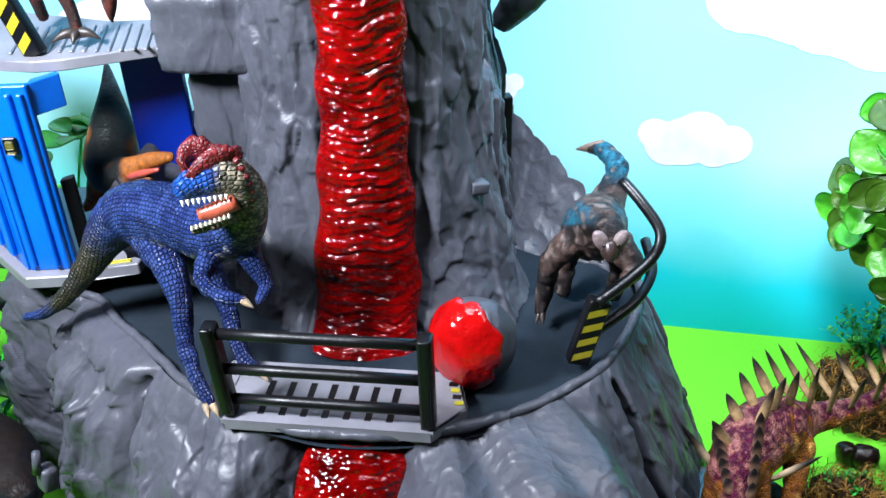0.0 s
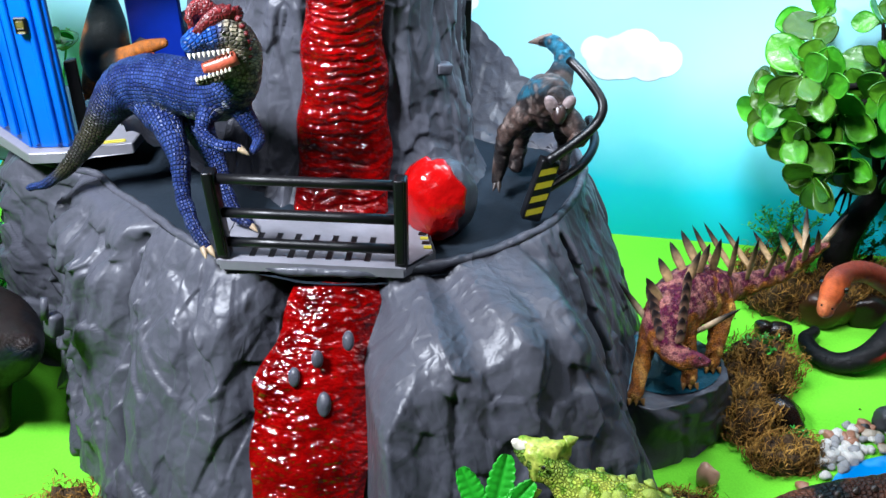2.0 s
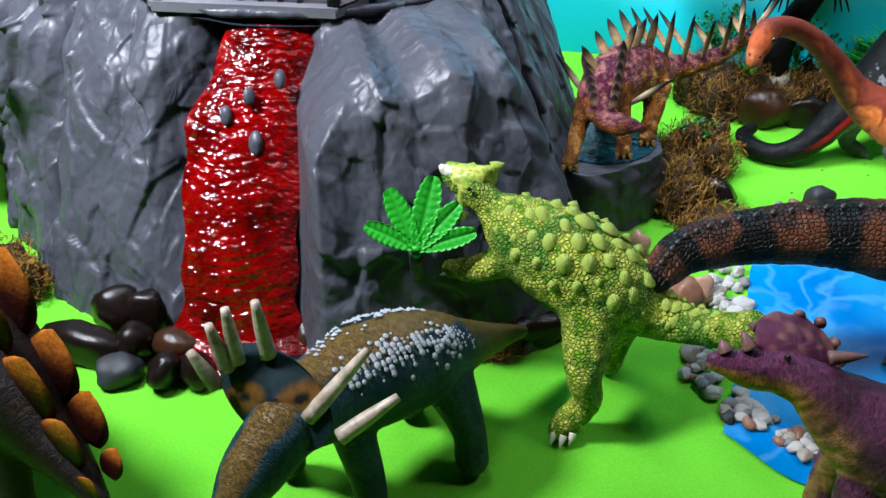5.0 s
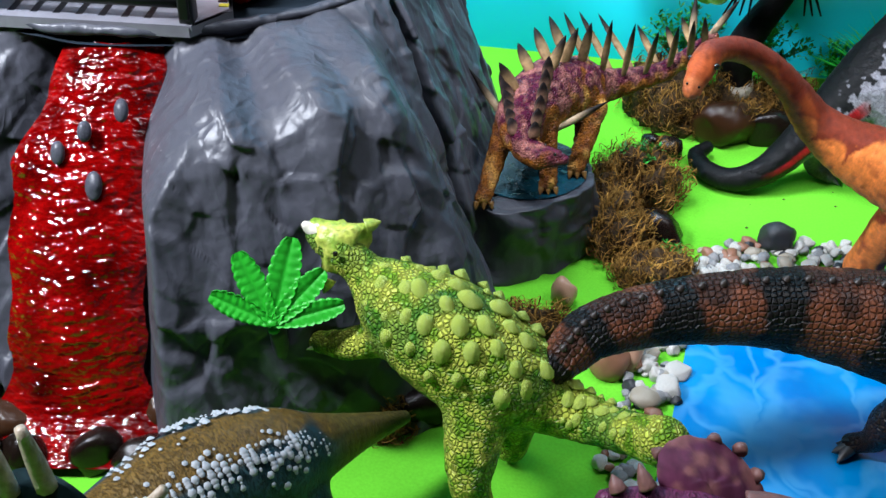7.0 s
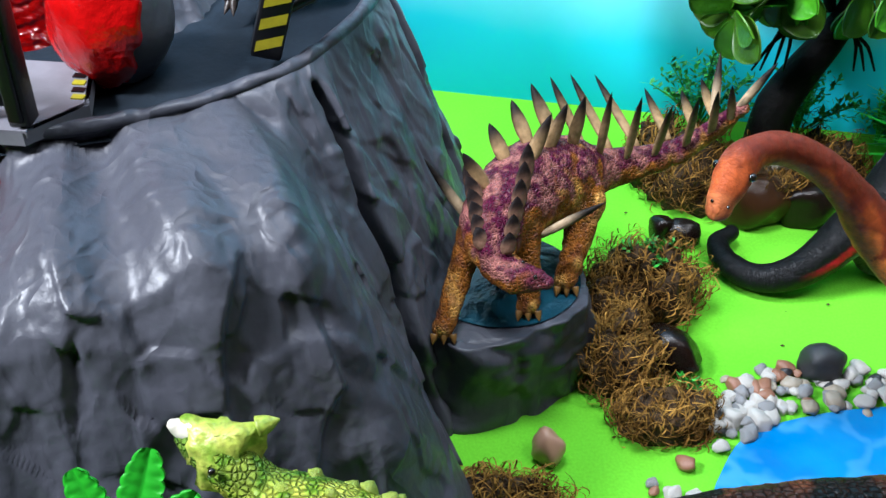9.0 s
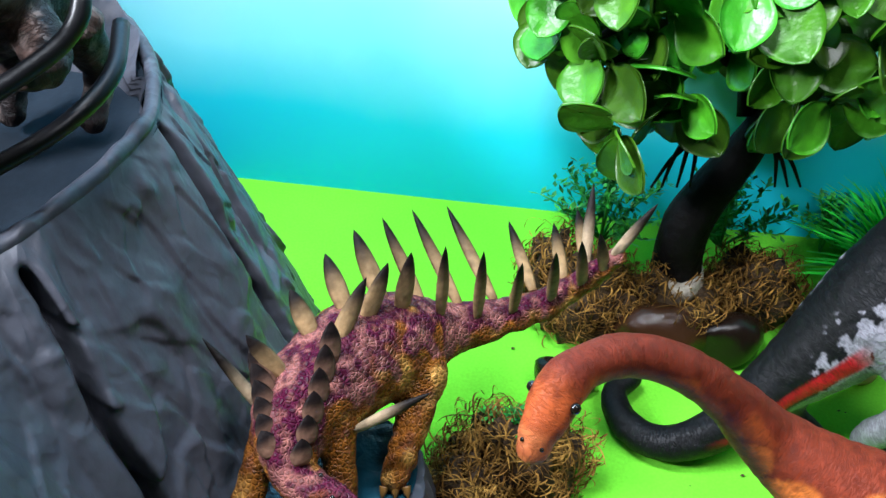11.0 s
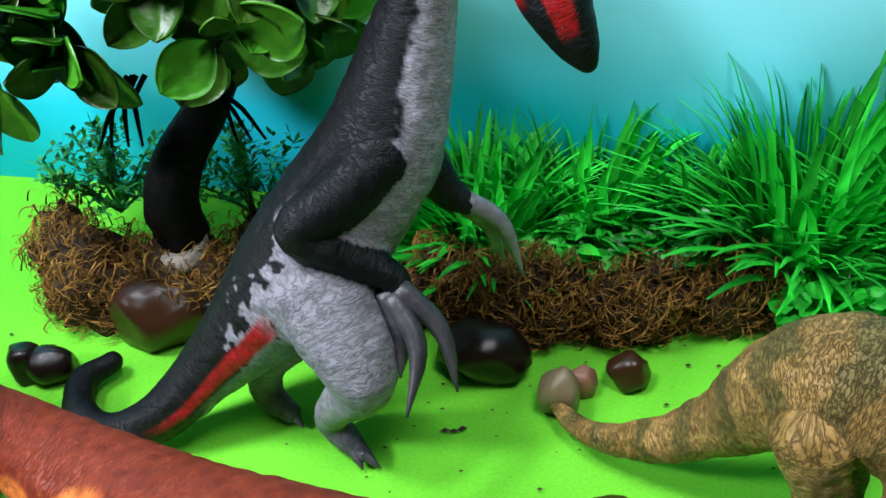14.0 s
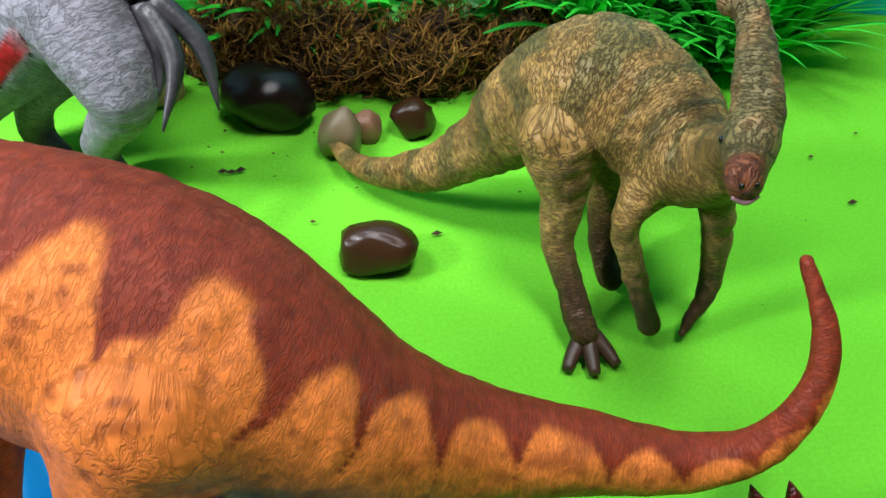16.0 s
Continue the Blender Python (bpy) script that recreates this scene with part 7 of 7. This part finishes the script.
def moss(at, rx, ry, h, n, seed):
    """A clump of dried moss: a dark lumpy heart wrapped in curling fibres."""
    rng = random.Random(seed)
    t = thing("moss_clump", "tangled clump of dried brown moss lying on the felt", "moss", at, "moss clumps")
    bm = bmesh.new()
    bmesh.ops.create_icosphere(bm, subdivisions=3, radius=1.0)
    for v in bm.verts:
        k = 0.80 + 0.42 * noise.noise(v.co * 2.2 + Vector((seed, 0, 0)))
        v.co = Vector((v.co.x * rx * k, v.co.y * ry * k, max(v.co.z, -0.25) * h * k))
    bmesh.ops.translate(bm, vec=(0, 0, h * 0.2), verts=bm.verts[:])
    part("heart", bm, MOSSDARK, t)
    bits = []
    for i in range(int(1.7 * n)):
        d = np.array([rng.gauss(0, 1), rng.gauss(0, 1), abs(rng.gauss(0, 1)) * 0.9 - 0.1])
        d /= np.linalg.norm(d)
        p = d * np.array([rx, ry, h]) * rng.uniform(0.92, 1.22) * (0.80 + 0.42 * noise.noise(Vector(d) * 2.2 + Vector((seed, 0, 0)))) + np.array([0, 0, h * 0.18])
        p[2] = max(p[2], 0.001)
        w = np.array([rng.uniform(-1, 1) for _ in range(3)])
        w = np.cross(d, w)
        w /= np.linalg.norm(w) + 1e-9
        l = rng.uniform(0.003, 0.009)
        out = d * rng.uniform(0.0, 0.006)
        bits.append(((p - w * l * 0.5), p + out * 1.4 + np.array([0, 0, 0.001]), p + w * l * 0.5 + np.array([rng.uniform(-1, 1), rng.uniform(-1, 1), rng.uniform(-0.6, 1)]) * 0.003, rng.uniform(0.00022, 0.00048)))
    strands(bits, MOSS, "fibre_tangle", t)
    return t


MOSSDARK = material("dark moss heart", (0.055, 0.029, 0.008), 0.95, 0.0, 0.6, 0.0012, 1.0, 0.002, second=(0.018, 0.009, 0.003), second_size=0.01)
for k, (x, y, rx, ry, h, n) in enumerate((
        (0.318, 0.600, 0.028, 0.020, 0.034, 900), (0.303, 0.560, 0.018, 0.020, 0.030, 700), (0.318, 0.532, 0.024, 0.014, 0.016, 500), (0.245, 0.492, 0.030, 0.010, 0.014, 500), (0.300, 0.590, 0.016, 0.016, 0.024, 400),
        (0.356, 0.686, 0.024, 0.020, 0.034, 800), (0.388, 0.682, 0.032, 0.020, 0.030, 900), (0.425, 0.695, 0.024, 0.018, 0.030, 600), (0.342, 0.700, 0.016, 0.016, 0.036, 400),
        (0.490, 0.674, 0.022, 0.014, 0.026, 800), (0.522, 0.664, 0.026, 0.016, 0.030, 1000), (0.558, 0.660, 0.028, 0.014, 0.026, 900), (0.596, 0.662, 0.022, 0.014, 0.026, 600),
        (-0.083, 0.482, 0.024, 0.020, 0.026, 700), (0.184, 0.430, 0.010, 0.010, 0.014, 250))):
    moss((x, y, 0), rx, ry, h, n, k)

# the five-lobed leaf stuck in the volcano's flank
palm = thing("toy_leaf", "bright green five-lobed plastic leaf plugged into the volcano", "toy leaf", (0.1416, 0.4160, 0.0715))
C0 = np.array([0.0, 0.0, 0.004])
for u, v, w in ((-0.0235, 0.0115, 0.0042), (-0.0128, 0.0285, 0.0050), (0.0082, 0.0345, 0.0056), (0.0200, 0.0215, 0.0046), (0.0275, 0.0080, 0.0042)):
    tip = (u, 0.45 * v, 0.004 + 0.86 * v)
    tip = np.array(tip)
    ax = tip - C0
    ln = np.linalg.norm(ax)
    ax = ax / ln
    nr = np.array([0.0, -0.886, 0.464])
    sd = np.cross(ax, nr)
    sd /= np.linalg.norm(sd)
    nr = np.cross(sd, ax)
    n, V, Fc = 91, [], []
    for lay in (0, 1):
        for i in range(n):
            s = i / (n - 1)
            ww = w * (math.sin(math.pi * (0.06 + 0.91 * s) ** 1.30) ** 0.50) * (0.90 + 0.17 * abs(math.sin(9 * math.pi * s)) ** 0.6) + 0.0003
            for x in (-1, -0.75, -0.5, -0.12, 0, 0.12, 0.5, 0.75, 1):
                V.append(C0 + ax * ln * s + sd * ww * x + nr * (0.0006 * x * x - 0.0005 * (abs(x) < 0.1) - lay * 0.0012 + 0.00018 * math.sin((s * 9 - 0.6 * abs(x)) * 2 * math.pi) * (abs(x) > 0.3)))
    m = 9
    for i in range(n - 1):
        for j in range(m - 1):
            a = i * m + j
            Fc += [(a, a + m, a + m + 1, a + 1), (n * m + a, n * m + a + 1, n * m + a + m + 1, n * m + a + m)]
        for j in (0, m - 1):
            a = i * m + j
            Fc.append((a, a + n * m, a + n * m + m, a + m))
    raw("lobe", V, Fc, PALM, palm)
V, Q = tube([[0, 0.0012, 0.005, 0.0022], [0, 0.001, 0.0, 0.0022], [0.001, 0.012, -0.004, 0.0022], [0.002, 0.030, -0.006, 0.0022]], 10, 8)
raw("stalk", V, Q, PALM, palm)
V, Q = tube([[0.0, 0.008, -0.004, 0.0036], [0.001, 0.012, -0.03, 0.0040], [0.002, 0.014, -0.071, 0.0046]], 12, 10)
raw("socket_post", V, Q, GREY, palm, "grey moulded rock post")


# ---------------------------------------------------------------- stones
def stone_mesh(name, seed, mat, knob=0.22, flat=0.38, level=3):
    bm = bmesh.new()
    bmesh.ops.create_icosphere(bm, subdivisions=level, radius=1.0)
    o = Vector((seed * 3.1, seed * 1.7, 0))
    rng = random.Random(seed)
    cuts = [(Vector((rng.gauss(0, 1), rng.gauss(0, 1), rng.gauss(0, 0.8))).normalized(), rng.uniform(0.60, 0.92)) for _ in range(9 if flat > 0.5 else 5)]
    for v in bm.verts:
        for nrm, d in cuts:
            over = v.co.dot(nrm) - d
            if over > 0:
                v.co -= nrm * over * flat
        v.co *= 1.12 + knob * (noise.noise(v.co * 0.9 + o) + 0.45 * noise.noise(v.co * 2.1 + o))
    me = bpy.data.meshes.new(name)
    bm.to_mesh(me)
    bm.free()
    me.shade_smooth()
    me.materials.append(mat)
    return me


ST_DARK = material("polished dark stone", (0.004, 0.003, 0.0025), 0.26, 0.0, 0.4, 0.004, 0.1, 0.006, second=(0.013, 0.006, 0.004), second_size=0.008, spec=0.35)
ST_BROWN = material("polished brown stone", (0.055, 0.022, 0.008), 0.20, 0.0, 0.4, 0.003, 0.15, 0.006, second=(0.012, 0.005, 0.003), second_size=0.006, spec=0.4)
ST_SLATE = material("matt slate stone", (0.022, 0.024, 0.028), 0.5, 0.0, 0.3, 0.003, 0.2, 0.004)
ST_PINK = material("pinkish beige stone", (0.42, 0.25, 0.17), 0.35, 0.0, 0.15, 0.004, 0.1, 0.006, second=(0.35, 0.2, 0.13), second_size=0.015)
ST_WHITE = material("white pebble stone", (0.60, 0.58, 0.54), 0.6, 0.0, 0.4, 0.002, 0.5, 0.002, second=(0.38, 0.36, 0.33), second_size=0.008)
ST_GREY = material("grey pebble stone", (0.27, 0.27, 0.27), 0.55, 0.0, 0.4, 0.002, 0.4, 0.002, second=(0.15, 0.15, 0.16), second_size=0.006)
ST_BEIGE = material("beige pebble stone", (0.34, 0.29, 0.22), 0.4, 0.0, 0.2, 0.002, 0.2, 0.003)
ST_RUST = material("russet pebble stone", (0.26, 0.12, 0.07), 0.4, 0.0, 0.3, 0.003, 0.2, 0.003)


def stone(label, at, size, turn, mat, seed, tilt=0):
    x, y = at
    ob = new("stone", stone_mesh("stone", seed, mat, 0.26, 0.62))
    ob.matrix_world = pose(x, y, size[2] * 0.72, tilt, 0, turn) @ Matrix.Diagonal((*size, 1))
    return tagged(ob, label, "stone", "loose stones")


DS, BS = "smooth dark polished stone on the green felt", "smooth brown polished stone on the green felt"
for k, (x, y, sx, sy, sz, turn, mat, lab) in enumerate((
        (-0.027, 0.430, 0.021, 0.013, 0.011, -20, ST_DARK, DS), (-0.014, 0.452, 0.013, 0.011, 0.013, 10, ST_DARK, DS), (0.002, 0.450, 0.011, 0.010, 0.014, 0, ST_DARK, DS), (-0.001, 0.428, 0.010, 0.010, 0.012, 30, ST_DARK, DS),
        (-0.005, 0.412, 0.012, 0.009, 0.0085, 15, ST_SLATE, "grey matt slate stone on the green felt"), (0.018, 0.409, 0.010, 0.009, 0.010, 40, ST_DARK, DS), (0.034, 0.408, 0.009, 0.008, 0.010, 0, ST_DARK, DS),
        (0.023, 0.428, 0.013, 0.009, 0.010, 5, ST_BROWN, "smooth brown stone lying on the lava runout"), (0.062, 0.412, 0.011, 0.009, 0.010, 0, ST_DARK, DS), (0.088, 0.434, 0.012, 0.010, 0.010, 0, ST_BROWN, BS), (0.083, 0.410, 0.014, 0.009, 0.009, 20, ST_DARK, DS),
        (0.325, 0.566, 0.014, 0.011, 0.010, -30, ST_DARK, DS), (0.389, 0.560, 0.0100, 0.0075, 0.0085, 10, ST_SLATE, "dark green-grey rounded stone among the pebbles"),
        (0.270, 0.515, 0.0055, 0.006, 0.0085, 20, ST_PINK, "small pinkish beige stone beside the moss"), (0.386, 0.668, 0.020, 0.012, 0.014, 0, ST_BROWN, "large brown stone under the tree"), (0.412, 0.668, 0.014, 0.010, 0.012, 20, ST_DARK, DS),
        (0.346, 0.648, 0.009, 0.007, 0.008, 0, ST_DARK, DS), (0.336, 0.650, 0.006, 0.007, 0.009, 0, ST_DARK, DS), (0.504, 0.642, 0.016, 0.012, 0.012, -10, ST_DARK, "wet-looking dark banded stone beside the moss"), (0.461, 0.655, 0.011, 0.008, 0.0110, 0, ST_PINK, "pale pinkish stone standing beside the moss"),
        (0.528, 0.622, 0.0070, 0.0070, 0.0105, 0, material("khaki stone", (0.20, 0.15, 0.08), 0.35), "smooth khaki stone beside a dinosaur tail"), (0.537, 0.630, 0.005, 0.005, 0.007, 0, ST_RUST, "small russet stone beside the moss"),
        (0.554, 0.632, 0.0075, 0.007, 0.007, 0, ST_BROWN, BS), (0.5390, 0.5690, 0.0118, 0.0080, 0.0074, -8, ST_BROWN, BS), (0.200, 0.442, 0.018, 0.013, 0.010, 0, ST_DARK, DS), (0.287, 0.466, 0.009, 0.009, 0.010, 0, ST_RUST, "russet stone beside the pond"), (0.296, 0.470, 0.006, 0.006, 0.010, 0, ST_PINK, "small peach stone beside the pond"))):
    stone(lab, (x, y), (sx, sy, sz), turn, mat, k + 1)
pebbles = [stone_mesh("pebble", s, m, 0.22, 0.92) for s, m in ((31, ST_WHITE), (32, ST_WHITE), (33, ST_WHITE), (34, ST_BEIGE), (35, ST_SLATE), (36, ST_RUST), (37, ST_GREY))]
rng = random.Random(3)
arcs = (([(0.337, 0.528), (0.350, 0.542), (0.372, 0.550), (0.400, 0.549), (0.432, 0.546)], 0.012, 125), ([(0.322, 0.500), (0.312, 0.478), (0.303, 0.455), (0.297, 0.432)], 0.011, 82), ([(0.282, 0.418), (0.290, 0.398), (0.302, 0.380), (0.315, 0.366), (0.330, 0.352)], 0.009, 70), ([(0.500, 0.516), (0.535, 0.503), (0.565, 0.490)], 0.006, 14))
for pts, half, count in arcs:
    s = spline([(x, y, 0) for x, y in pts], 60)
    for i in range(count):
        c = s[rng.randrange(60)]
        r = rng.uniform(0.0016, 0.0036)
        ob = new("pebble", pebbles[rng.choice((0, 0, 1, 1, 2, 2, 3, 4, 6, 6, 6, 5))])
        ob.matrix_world = pose(c[0] + rng.uniform(-half, half), c[1] + rng.uniform(-half, half), r * 0.6 + rng.uniform(0, 0.002), rng.uniform(-20, 20), rng.uniform(-20, 20), rng.uniform(0, 360)) @ Matrix.Diagonal((r * 1.25, r, r * 0.8, 1))
        tagged(ob, "small rounded pebble at the edge of the blue pond", "pebble", "pond pebbles")
for x, y, r in ((0.312, 0.452, 0.0062), (0.300, 0.446, 0.0058), (0.356, 0.532, 0.005), (0.344, 0.533, 0.0055), (0.281, 0.424, 0.005), (0.318, 0.463, 0.005)):
    ob = new("pebble", pebbles[rng.choice((0, 1, 3))])
    ob.matrix_world = pose(x, y, r * 0.6, 0, 0, rng.uniform(0, 360)) @ Matrix.Diagonal((r * 1.2, r, r * 0.75, 1))
    tagged(ob, "larger pale pebble at the edge of the blue pond", "pebble", "pond pebbles")

# crumbs of moss and soil on the felt
rng = random.Random(12)
bits = []
for i in range(90):
    x, y = rng.gauss(0.515, 0.045), rng.gauss(0.628, 0.028)
    if i > 60:
        x, y = rng.uniform(0.30, 0.72), rng.uniform(0.52, 0.70)
    s = rng.uniform(0.0003, 0.0011)
    bits.append((np.array([(x - s, y, 0.0012), (x, y - s * 0.6, 0.0012), (x + s * 1.3, y, 0.0012), (x, y + s * 0.5, 0.0012), (x, y, 0.0012 + s * 0.8)]), [(0, 1, 4), (1, 2, 4), (2, 3, 4), (3, 0, 4)]))
for x, y in ((0.492, 0.612), (0.495, 0.613), (0.489, 0.6125), (0.558, 0.579), (0.695, 0.585)):
    bits.append((np.array([(x - 0.002, y, 0.0012), (x, y - 0.0006, 0.0012), (x + 0.002, y + 0.0004, 0.0012), (x, y + 0.0007, 0.0022)]), [(0, 1, 3), (1, 2, 3), (2, 0, 3)]))
V, Q = join(bits)
crumbs = raw("crumbs", V, Q, MOSSDARK)
tagged(crumbs, "dark crumbs of moss scattered over the green felt", "crumbs", kind="stuff")
